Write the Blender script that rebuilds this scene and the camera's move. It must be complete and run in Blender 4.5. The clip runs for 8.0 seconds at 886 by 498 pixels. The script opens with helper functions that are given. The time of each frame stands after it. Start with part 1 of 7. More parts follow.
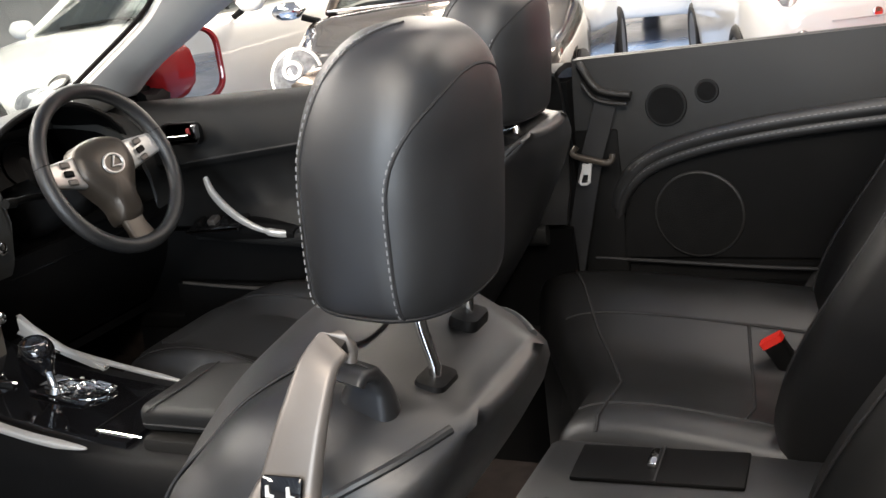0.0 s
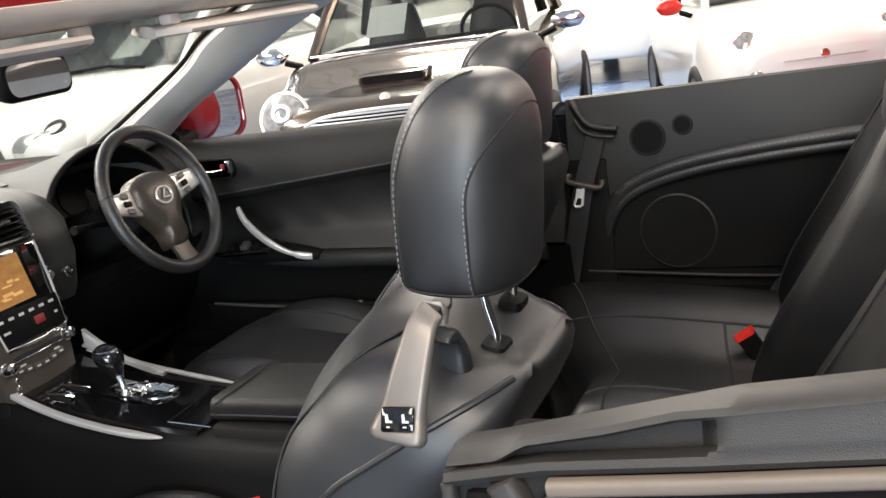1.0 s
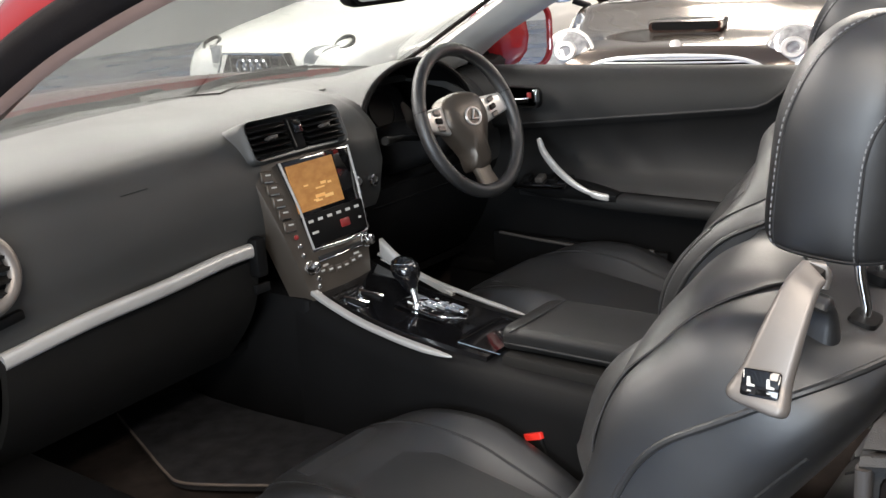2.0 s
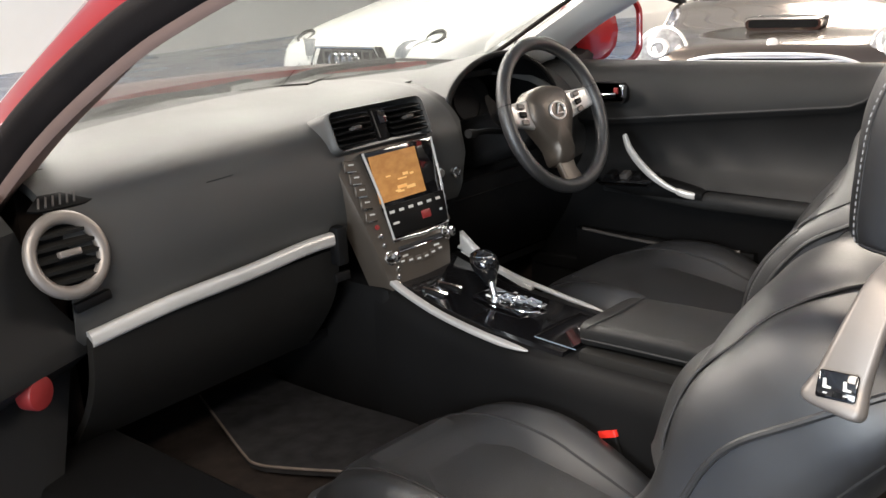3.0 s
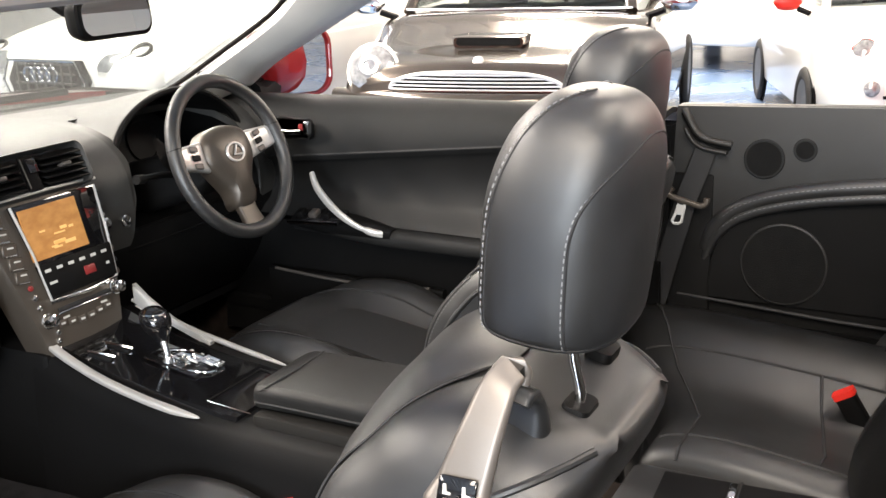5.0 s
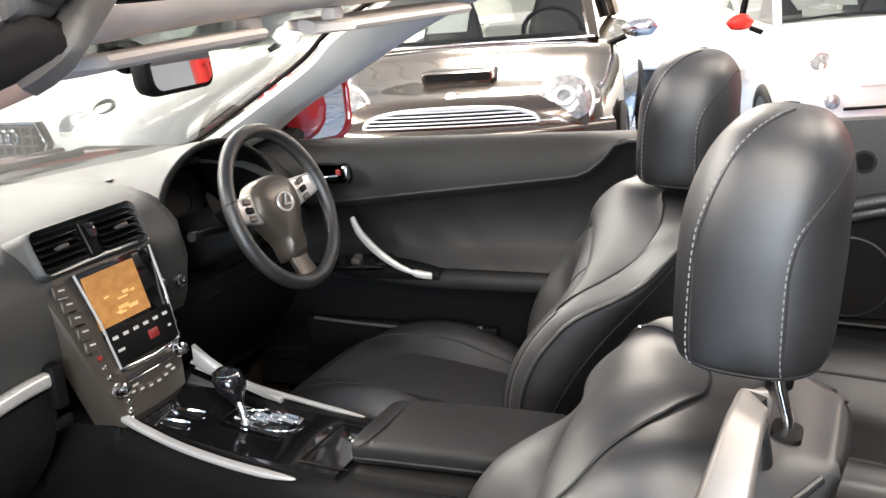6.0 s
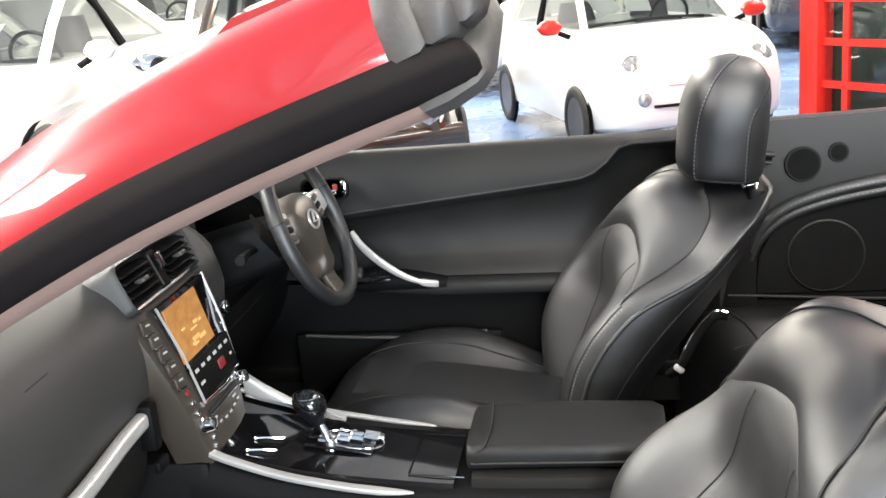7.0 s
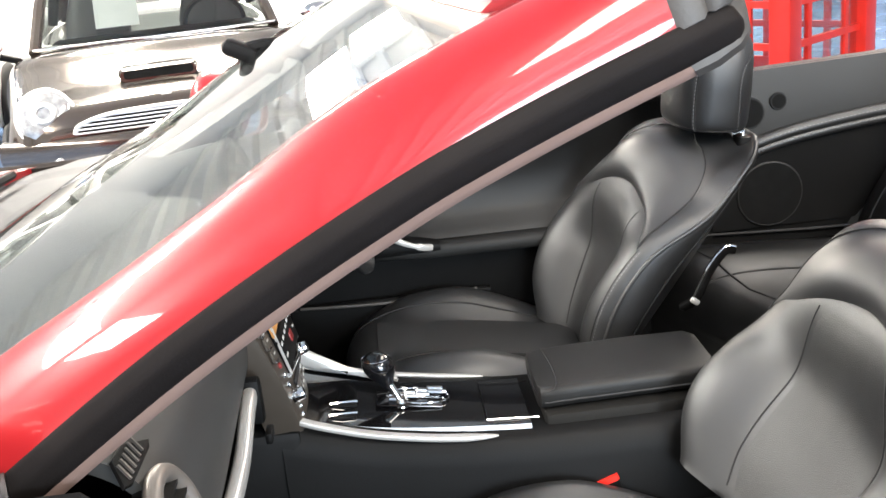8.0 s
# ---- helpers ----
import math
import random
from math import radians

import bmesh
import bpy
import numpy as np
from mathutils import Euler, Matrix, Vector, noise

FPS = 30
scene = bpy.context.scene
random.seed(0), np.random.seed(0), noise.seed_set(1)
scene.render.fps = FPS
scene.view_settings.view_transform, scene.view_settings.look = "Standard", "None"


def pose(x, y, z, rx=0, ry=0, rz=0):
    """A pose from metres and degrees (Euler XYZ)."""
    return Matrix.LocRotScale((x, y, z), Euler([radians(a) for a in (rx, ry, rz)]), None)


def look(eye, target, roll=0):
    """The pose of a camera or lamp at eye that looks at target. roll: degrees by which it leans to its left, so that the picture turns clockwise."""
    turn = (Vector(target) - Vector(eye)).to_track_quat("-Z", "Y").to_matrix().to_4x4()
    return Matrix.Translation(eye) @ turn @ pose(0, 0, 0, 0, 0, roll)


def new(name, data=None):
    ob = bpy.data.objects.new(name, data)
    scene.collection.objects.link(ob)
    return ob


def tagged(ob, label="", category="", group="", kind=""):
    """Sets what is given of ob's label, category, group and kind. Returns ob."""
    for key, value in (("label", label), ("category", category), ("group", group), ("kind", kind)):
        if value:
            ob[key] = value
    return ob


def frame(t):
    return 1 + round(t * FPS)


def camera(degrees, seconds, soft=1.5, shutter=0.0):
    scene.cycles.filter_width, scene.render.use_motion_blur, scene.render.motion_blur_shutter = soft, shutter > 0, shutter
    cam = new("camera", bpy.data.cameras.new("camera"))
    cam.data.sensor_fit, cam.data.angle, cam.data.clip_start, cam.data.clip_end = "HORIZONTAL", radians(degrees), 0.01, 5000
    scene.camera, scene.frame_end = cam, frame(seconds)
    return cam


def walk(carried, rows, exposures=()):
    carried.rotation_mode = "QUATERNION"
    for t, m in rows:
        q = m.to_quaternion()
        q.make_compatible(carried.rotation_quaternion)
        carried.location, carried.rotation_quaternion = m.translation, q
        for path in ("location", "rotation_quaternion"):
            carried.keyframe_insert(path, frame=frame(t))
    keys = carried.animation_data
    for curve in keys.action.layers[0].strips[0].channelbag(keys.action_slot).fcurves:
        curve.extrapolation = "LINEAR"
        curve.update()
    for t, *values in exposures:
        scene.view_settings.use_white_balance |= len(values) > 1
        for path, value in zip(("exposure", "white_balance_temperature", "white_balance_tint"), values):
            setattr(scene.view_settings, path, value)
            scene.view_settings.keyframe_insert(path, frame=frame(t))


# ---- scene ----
cam = camera(46.2, 8.0)
PATH = [
    (0, (0.935, -1.26, 1.239), (0.067, 0.448, 0.666), -8.1),
    (0.5, (0.974, -1.429, 1.282), (0.211, 0.339, 0.743), -7.7),
    (1, (0.956, -1.59, 1.287), (0.157, 0.172, 0.78), -8.4),
    (1.5, (0.868, -1.603, 1.267), (-0.115, 0.051, 0.721), -6.8),
    (2, (0.793, -1.606, 1.27), (-0.388, -0.092, 0.709), -3.9),
    (2.2, (0.792, -1.61, 1.271), (-0.461, -0.156, 0.709), -3.6),
    (3.3, (0.817, -1.575, 1.256), (-0.495, -0.171, 0.7), -3.7),
    (3.5, (0.824, -1.541, 1.254), (-0.44, -0.094, 0.696), -3.3),
    (4, (0.864, -1.46, 1.25), (-0.2, 0.137, 0.688), -1.8),
    (4.2, (0.876, -1.449, 1.266), (-0.108, 0.197, 0.698), -1.3),
    (5.3, (0.822, -1.418, 1.331), (-0.073, 0.277, 0.76), -2.3),
    (5.5, (0.761, -1.439, 1.321), (-0.117, 0.272, 0.772), -3.0),
    (6, (0.585, -1.506, 1.334), (-0.213, 0.253, 0.818), -4.8),
    (6.5, (0.325, -1.644, 1.388), (-0.267, 0.193, 0.864), -4.4),
    (7, (0.002, -1.716, 1.398), (-0.324, 0.181, 0.855), -4.9),
    (7.5, (-0.256, -1.776, 1.421), (-0.365, 0.133, 0.837), -5.0),
    (8, (-0.506, -1.86, 1.454), (-0.421, 0.037, 0.828), -5.9),
]
# the clip opens darker and settles brighter
EXPOSURES = [(0.0, -0.05, 6800, 11), (0.5, -0.1, 6800, 11), (1.0, -0.08, 6800, 11), (2.0, 0.0, 6700, 11), (3.3, 0.27, 7000, 12), (4.2, 0.48, 7100, 12), (6.0, 0.54, 6750, 11), (7.0, 0.64, 6600, 9), (8.0, 0.7, 6600, 9)]
walk(cam, [(t, look(eye, target, roll)) for t, eye, target, roll in PATH], EXPOSURES)

# ---------- light ----------
world = bpy.data.worlds.new("showroom_world")
scene.world = world
world.use_nodes = True
world.node_tree.nodes["Background"].inputs[0].default_value = (0.9, 0.95, 1.0, 1)
world.node_tree.nodes["Background"].inputs[1].default_value = 0.08


def ceiling_lamp(x, y, sx, sy, watts, tone=(1.0, 0.94, 0.86)):
    data = bpy.data.lights.new("ceiling_lamp", "AREA")
    data.shape, data.size, data.size_y, data.energy, data.color = "RECTANGLE", sx, sy, watts, tone
    ob = new("lamp", data)
    ob.matrix_world = pose(x, y, 3.93)
    return ob


# (3.0, -4.4) and (0.7, -3.4) are unseen, added to brighten dash and seats
LAMPS = [(-4.5, 3.4, 430), (-3.0, 8.6, 480), (3.6, 5.6, 240), (-4.6, -0.2, 470), (3.0, -4.4, 300), (0.7, -3.4, 150), (-4.4, -3.8, 430), (-2.0, 9.6, 390), (3.0, 9.4, 390), (1.6, 1.6, 65)]
for lx, ly, watts in LAMPS:
    ceiling_lamp(lx, ly, 0.9, 3.0, watts, (1.0, 0.95, 0.89) if lx < -4 else (1.0, 0.92, 0.82))
# cool daylight from an unseen, assumed entrance, placed to light dash and seats
day = bpy.data.lights.new("entrance_daylight", "AREA")
day.shape, day.size, day.size_y, day.energy, day.color = "RECTANGLE", 7.6, 2.7, 1250, (0.78, 0.89, 1.0)
new("daylight", day).matrix_world = look((1.4, -9.9, 1.75), (-0.2, -0.5, 0.9))


# ---------- materials ----------
def material(name, colour, rough=0.5, metal=0.0, grain=None, bump=0.0, vary=0.0, vary_scale=3.0, coat=0.0,
             spec=0.5, rough_vary=0.0, cells=False):
    """A surface with grain (relief at that scale, per metre), slow variation of colour and of gloss."""
    m = bpy.data.materials.new(name)
    m.use_nodes = True
    nt = m.node_tree
    b = nt.nodes["Principled BSDF"]
    b.inputs["Base Color"].default_value = (*colour, 1)
    b.inputs["Roughness"].default_value = rough
    b.inputs["Metallic"].default_value = metal
    b.inputs["Specular IOR Level"].default_value = spec
    if coat:
        b.inputs["Coat Weight"].default_value = coat
        b.inputs["Coat Roughness"].default_value = 0.03
    co = nt.nodes.new("ShaderNodeTexCoord")
    if vary:
        n = nt.nodes.new("ShaderNodeTexNoise")
        n.inputs["Scale"].default_value, n.inputs["Detail"].default_value = vary_scale, 5
        nt.links.new(co.outputs["Object"], n.inputs["Vector"])
        r = nt.nodes.new("ShaderNodeMapRange")
        r.inputs[1].default_value, r.inputs[2].default_value = 0.3, 0.7
        r.inputs[3].default_value, r.inputs[4].default_value = 1 - vary, 1 + vary
        nt.links.new(n.outputs[0], r.inputs[0])
        mix = nt.nodes.new("ShaderNodeVectorMath")
        mix.operation = "SCALE"
        mix.inputs[0].default_value = colour
        nt.links.new(r.outputs[0], mix.inputs["Scale"])
        nt.links.new(mix.outputs[0], b.inputs["Base Color"])
        if rough_vary:
            q = nt.nodes.new("ShaderNodeMapRange")
            q.inputs[1].default_value, q.inputs[2].default_value = 0.3, 0.7
            q.inputs[3].default_value, q.inputs[4].default_value = rough - rough_vary, rough + rough_vary
            nt.links.new(n.outputs[0], q.inputs[0])
            nt.links.new(q.outputs[0], b.inputs["Roughness"])
    if grain:
        if cells:
            g = nt.nodes.new("ShaderNodeTexVoronoi")
            g.inputs["Scale"].default_value = grain
            out = g.outputs["Distance"]
        else:
            g = nt.nodes.new("ShaderNodeTexNoise")
            g.inputs["Scale"].default_value, g.inputs["Detail"].default_value = grain, 4
            out = g.outputs[0]
        nt.links.new(co.outputs["Object"], g.inputs["Vector"])
        p = nt.nodes.new("ShaderNodeBump")
        p.inputs["Strength"].default_value, p.inputs["Distance"].default_value = bump, 0.002
        nt.links.new(out, p.inputs["Height"])
        nt.links.new(p.outputs[0], b.inputs["Normal"])
    return m


def emitter(name, colour, strength):
    m = bpy.data.materials.new(name)
    m.use_nodes = True
    b = m.node_tree.nodes["Principled BSDF"]
    b.inputs["Base Color"].default_value = (*colour, 1)
    b.inputs["Emission Color"].default_value = (*colour, 1)
    b.inputs["Emission Strength"].default_value = strength
    return m


def glass_material(name, tint, rough=0.0):
    m = bpy.data.materials.new(name)
    m.use_nodes = True
    nt = m.node_tree
    out = nt.nodes["Material Output"]
    tr = nt.nodes.new("ShaderNodeBsdfTransparent")
    tr.inputs[0].default_value = (*tint, 1)
    gl = nt.nodes.new("ShaderNodeBsdfGlossy")
    gl.inputs["Roughness"].default_value = rough
    lw = nt.nodes.new("ShaderNodeLayerWeight")
    lw.inputs[0].default_value = 0.5
    pw = nt.nodes.new("ShaderNodeMath")
    pw.operation = "POWER"
    pw.inputs[1].default_value = 3.0
    fr = nt.nodes.new("ShaderNodeMapRange")
    fr.inputs[3].default_value, fr.inputs[4].default_value = 0.05, 0.9
    nt.links.new(lw.outputs["Facing"], pw.inputs[0])
    nt.links.new(pw.outputs[0], fr.inputs[0])
    mx = nt.nodes.new("ShaderNodeMixShader")
    nt.links.new(fr.outputs[0], mx.inputs[0])
    nt.links.new(tr.outputs[0], mx.inputs[1])
    nt.links.new(gl.outputs[0], mx.inputs[2])
    nt.links.new(mx.outputs[0], out.inputs[0])
    return m


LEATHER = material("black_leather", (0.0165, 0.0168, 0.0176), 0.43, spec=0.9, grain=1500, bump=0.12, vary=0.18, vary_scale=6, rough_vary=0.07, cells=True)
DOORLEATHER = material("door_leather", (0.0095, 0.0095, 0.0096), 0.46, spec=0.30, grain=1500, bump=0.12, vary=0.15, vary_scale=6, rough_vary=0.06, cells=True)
# seat leather darkened for the rear bench, which the front seats shade
SHADEDLEATHER = material("shaded_bench_leather", (0.0095, 0.0097, 0.0102), 0.42, spec=0.75, grain=1500, bump=0.12, vary=0.25, vary_scale=5, rough_vary=0.1)
INSET = material("black_side_cloth", (0.0065, 0.0065, 0.0066), 0.7, spec=0.12, grain=900, bump=0.2, vary=0.15, vary_scale=9)
LEATHER_PERF = material("perforated_leather", (0.0155, 0.0158, 0.0165), 0.46, spec=0.8, grain=700, bump=0.3, vary=0.12, vary_scale=8, cells=True)
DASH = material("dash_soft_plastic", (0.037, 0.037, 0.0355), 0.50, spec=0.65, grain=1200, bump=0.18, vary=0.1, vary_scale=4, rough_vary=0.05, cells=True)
# dash plastic with the shade of down-facing parts put into its colour
SHADEDPLASTIC = material("shaded_lower_plastic", (0.011, 0.0105, 0.0098), 0.65, spec=0.15, grain=1200, bump=0.18, vary=0.1, vary_scale=4, cells=True)
DOORSKIN = material("door_soft_plastic", (0.010, 0.0102, 0.0104), 0.6, spec=0.3, grain=1200, bump=0.16, vary=0.12, vary_scale=5, rough_vary=0.05, cells=True)
PLASTIC = material("black_hard_plastic", (0.0036, 0.0036, 0.0038), 0.55, spec=0.15, grain=300, bump=0.12, vary=0.15, vary_scale=7)
TRIMGREY = material("grey_satin_plastic", (0.10, 0.092, 0.085), 0.38, metal=0.35, grain=300, bump=0.06, vary=0.08, vary_scale=9)
FASCIA = material("fascia_metallic", (0.085, 0.072, 0.06), 0.38, metal=0.45, grain=260, bump=0.05, vary=0.08, vary_scale=9)
SILVER = material("satin_silver_trim", (0.58, 0.57, 0.55), 0.32, metal=0.45, grain=200, bump=0.03, vary=0.06, vary_scale=12)
WARMSILVER = material("warm_metallic_plastic", (0.21, 0.188, 0.170), 0.42, metal=0.5, grain=260, bump=0.05, vary=0.08, vary_scale=9)
CHROME = material("chrome", (0.8, 0.8, 0.8), 0.06, metal=1.0, vary=0.04, vary_scale=20)
GLOSS = material("piano_black", (0.006, 0.006, 0.007), 0.06, coat=0.6, vary=0.1, vary_scale=8)
STITCH = material("grey_thread", (0.22, 0.22, 0.225), 0.8, grain=900, bump=0.3, vary=0.2, vary_scale=200)
DARKSEAM = material("dark_seam", (0.012, 0.012, 0.013), 0.7, vary=0.1, vary_scale=60)
MATPILE = material("charcoal_mat_pile", (0.017, 0.0165, 0.0175), 0.95, grain=900, bump=0.9, vary=0.35, vary_scale=25, spec=0.1)
CARPET = material("charcoal_carpet", (0.019, 0.0145, 0.0125), 0.95, grain=900, bump=0.9, vary=0.3, vary_scale=30, spec=0.1)
MATEDGE = material("mat_binding", (0.085, 0.068, 0.056), 0.8, grain=500, bump=0.3, vary=0.2, vary_scale=40)
RED = material("red_paint", (0.26, 0.010, 0.012), 0.30, grain=900, bump=0.01, vary=0.05, vary_scale=2, coat=1.0, spec=0.25)
REDPLASTIC = material("red_button", (0.75, 0.03, 0.02), 0.35, grain=200, bump=0.05, vary=0.06, vary_scale=50)
DIMRED = material("dark_red_button", (0.22, 0.02, 0.02), 0.4, grain=200, bump=0.05, vary=0.06, vary_scale=50)
GRILLE = material("speaker_mesh", (0.0075, 0.0075, 0.0075), 0.75, grain=500, bump=0.6, vary=0.2, vary_scale=30, spec=0.1)
BRIGHTTRIM = material("bright_grille_trim", (0.72, 0.72, 0.71), 0.25, metal=0.25, vary=0.05, vary_scale=12)
SMOKED = material("smoked_lamp_glass", (0.20, 0.21, 0.22), 0.12, grain=60, bump=0.4, vary=0.35, vary_scale=25, coat=0.8)
COVER = material("moulded_cover_plastic", (0.024, 0.0225, 0.021), 0.5, grain=900, bump=0.2, vary=0.12, vary_scale=7, cells=True)
LEDGE = material("ledge_plastic", (0.16, 0.13, 0.105), 0.55, grain=400, bump=0.1, vary=0.1, vary_scale=9)
QUARTERSKIN = material("quarter_soft_plastic", (0.0165, 0.0162, 0.0158), 0.5, spec=0.45, grain=1200, bump=0.16, vary=0.12, vary_scale=5, rough_vary=0.05, cells=True)
RUBBER = material("black_rubber", (0.010, 0.008, 0.0075), 0.75, spec=0.12, grain=260, bump=0.2, vary=0.2, vary_scale=9)
TYRE = material("tyre_rubber", (0.018, 0.018, 0.018), 0.75, grain=120, bump=0.3, vary=0.2, vary_scale=12)
BEIGE = material("grey_headliner", (0.74, 0.66, 0.59), 0.85, grain=700, bump=0.35, vary=0.08, vary_scale=10, spec=0.2)
# near pillar trim: beige with its backlit shade put into the colour
TRIMSHADED = material("shaded_beige_trim", (0.17, 0.115, 0.098), 0.8, spec=0.2, grain=500, bump=0.2, vary=0.08, vary_scale=10)
SEALGREY = material("grey_rubber_seal", (0.045, 0.040, 0.036), 0.5, grain=200, bump=0.2, vary=0.25, vary_scale=14)
# far pillar trim: grey lightened in place of light that falls on it
PILLARLIT = material("lit_pillar_trim_grey", (0.70, 0.685, 0.65), 0.6, grain=500, bump=0.15, vary=0.06, vary_scale=6)
GLASS = glass_material("clear_glass", (0.90, 0.93, 0.92))
DARKGLASS = glass_material("car_glass", (0.45, 0.48, 0.47))
MIRROR = material("mirror_glass", (0.92, 0.93, 0.93), 0.01, metal=1.0)
WHITEPAINT = material("white_paint", (0.80, 0.79, 0.76), 0.3, grain=700, bump=0.01, vary=0.03, vary_scale=2, coat=1.0)
BRONZE = material("bronze_grey_paint", (0.115, 0.092, 0.074), 0.18, metal=0.8, grain=900, bump=0.02, vary=0.08, vary_scale=2, coat=1.0)
LAMPGLASS = material("lamp_glass", (0.42, 0.42, 0.41), 0.10, metal=0.5, grain=45, bump=0.6, vary=0.45, vary_scale=30, coat=1.0)
ALLOY = material("alloy_wheel", (0.5, 0.5, 0.5), 0.3, metal=0.9, vary=0.1, vary_scale=10)
DARKALLOY = material("wheel_dish", (0.12, 0.12, 0.12), 0.4, metal=0.7, vary=0.15, vary_scale=10)
BLACKPAINT = material("dark_car_paint", (0.02, 0.022, 0.03), 0.25, vary=0.1, vary_scale=2, coat=1.0)
FLOORBLUE = material("blue_floor_paint", (0.105, 0.165, 0.28), 0.24, grain=14, bump=0.12, vary=0.22, vary_scale=1.3, rough_vary=0.1)
WALLWHITE = material("white_wall_paint", (0.80, 0.79, 0.77), 0.8, grain=30, bump=0.15, vary=0.05, vary_scale=0.7)
CEILWHITE = material("ceiling_paint", (0.72, 0.72, 0.70), 0.85, grain=20, bump=0.1, vary=0.06, vary_scale=0.8)
PAPER = material("paper_sheet", (0.86, 0.86, 0.84), 0.8, grain=80, bump=0.05, vary=0.03, vary_scale=12)
BOXRED = material("phone_box_red", (0.62, 0.022, 0.012), 0.35, grain=60, bump=0.12, vary=0.1, vary_scale=5)
SCREEN = emitter("amber_screen", (0.40, 0.175, 0.045), 0.22)
for _name, _kind in (("map_noise", "ShaderNodeTexNoise"), ("map_ramp", "ShaderNodeValToRGB")):
    SCREEN.node_tree.nodes.new(_kind).name = _name
_nt = SCREEN.node_tree
_nt.nodes["map_noise"].inputs["Scale"].default_value = 6
_ramp = _nt.nodes["map_ramp"].color_ramp
_ramp.elements[0].position, _ramp.elements[0].color = 0.35, (0.22, 0.085, 0.02, 1)
_ramp.elements[1].position, _ramp.elements[1].color = 0.72, (0.72, 0.40, 0.13, 1)
_nt.links.new(_nt.nodes["map_noise"].outputs[0], _nt.nodes["map_ramp"].inputs[0])
_nt.links.new(_nt.nodes["map_ramp"].outputs[0], _nt.nodes["Principled BSDF"].inputs["Emission Color"])
SCREENLIGHT = emitter("screen_map", (0.70, 0.42, 0.15), 0.35)
PRINT = material("white_print", (0.55, 0.55, 0.53), 0.6, vary=0.05, vary_scale=60)
GREENCLOTH = material("dark_green_panel", (0.03, 0.10, 0.06), 0.6, grain=40, bump=0.2, vary=0.2, vary_scale=6)


# ---------- mesh helpers ----------
LOCAL = set()


def thing(name, label, category, at=(0, 0, 0), group="", kind="", m=None):
    """A thing's Empty. With a pose m its parts are built in its own axes, else in the world's."""
    ob = new(name)
    ob.location = at
    if m is not None:
        ob.matrix_world = m
        LOCAL.add(ob.name)
    ob.empty_display_size = 0.05
    return tagged(ob, label, category, group, kind)


def finish(bm, sharp=38):
    bmesh.ops.remove_doubles(bm, verts=bm.verts, dist=1e-6)
    bmesh.ops.recalc_face_normals(bm, faces=bm.faces)
    limit = radians(sharp)
    for f in bm.faces:
        f.smooth = True
    for e in bm.edges:
        if len(e.link_faces) == 2 and e.calc_face_angle(0) > limit:
            e.smooth = False


def part(name, bm, mat, parent=None, label="", sharp=38):
    finish(bm, sharp)
    me = bpy.data.meshes.new(name)
    bm.to_mesh(me)
    bm.free()
    me.materials.append(mat)
    ob = new(name, me)
    if parent is not None:
        ob.parent = parent
        top = parent
        while top.parent is not None:
            top = top.parent
        if top.name not in LOCAL and parent is top:
            ob.matrix_parent_inverse = Matrix.Translation(-Vector(top.location))
    if label:
        ob["label"] = label
    return ob


def add_rings(bm, rings, cap=True, closed=True):
    rows = [[bm.verts.new(p) for p in ring] for ring in rings]
    n = len(rows[0])
    for a, b in zip(rows, rows[1:]):
        for i in range(n if closed else n - 1):
            j = (i + 1) % n
            bm.faces.new((a[i], a[j], b[j], b[i]))
    if cap and closed:
        bm.faces.new(rows[0])
        bm.faces.new(rows[-1])
    return bm


def loft(rings, cap=True, closed=True):
    return add_rings(bmesh.new(), rings, cap, closed)


def smooth_line(points, steps=6):
    """A Catmull-Rom line through points."""
    pts = [Vector(p) for p in points]
    out = []
    for i in range(len(pts) - 1):
        p0, p1, p2, p3 = pts[max(i - 1, 0)], pts[i], pts[i + 1], pts[min(i + 2, len(pts) - 1)]
        for s in range(steps):
            t = s / steps
            out.append(0.5 * ((2 * p1) + (p2 - p0) * t + (2 * p0 - 5 * p1 + 4 * p2 - p3) * t * t + (3 * p1 - p0 - 3 * p2 + p3) * t ** 3))
    return out + [pts[-1]]


def sweep(points, section, up=(0, 0, 1), scales=None, cap=True, bm=None):
    """A section of (across, up) points carried along a line."""
    pts, rings, up = [Vector(p) for p in points], [], Vector(up)
    for i, p in enumerate(pts):
        d = (pts[min(i + 1, len(pts) - 1)] - pts[max(i - 1, 0)]).normalized()
        side = d.cross(up).normalized()
        top = side.cross(d).normalized()
        k = scales[i] if scales else 1.0
        rings.append([p + side * (a * k) + top * (b * k) for a, b in section])
    return add_rings(bm or bmesh.new(), rings, cap)


def circle(r, n=10, ry=None):
    return [(r * math.cos(2 * math.pi * i / n), (ry or r) * math.sin(2 * math.pi * i / n)) for i in range(n)]


def rounded(w, h, r, n=4):
    """A rounded rectangle, w by h, about the origin."""
    out = []
    for cx, cy, a0 in ((w / 2 - r, h / 2 - r, 0), (-w / 2 + r, h / 2 - r, 90), (-w / 2 + r, -h / 2 + r, 180), (w / 2 - r, -h / 2 + r, 270)):
        for i in range(n + 1):
            a = radians(a0 + 90 * i / n)
            out.append((cx + r * math.cos(a), cy + r * math.sin(a)))
    return out


def superellipse(a, b, p=2.6, n=24, turn=0.0):
    out = []
    for i in range(n):
        t = 2 * math.pi * i / n + turn
        c, s = math.cos(t), math.sin(t)
        out.append((a * math.copysign(abs(c) ** (2 / p), c), b * math.copysign(abs(s) ** (2 / p), s)))
    return out


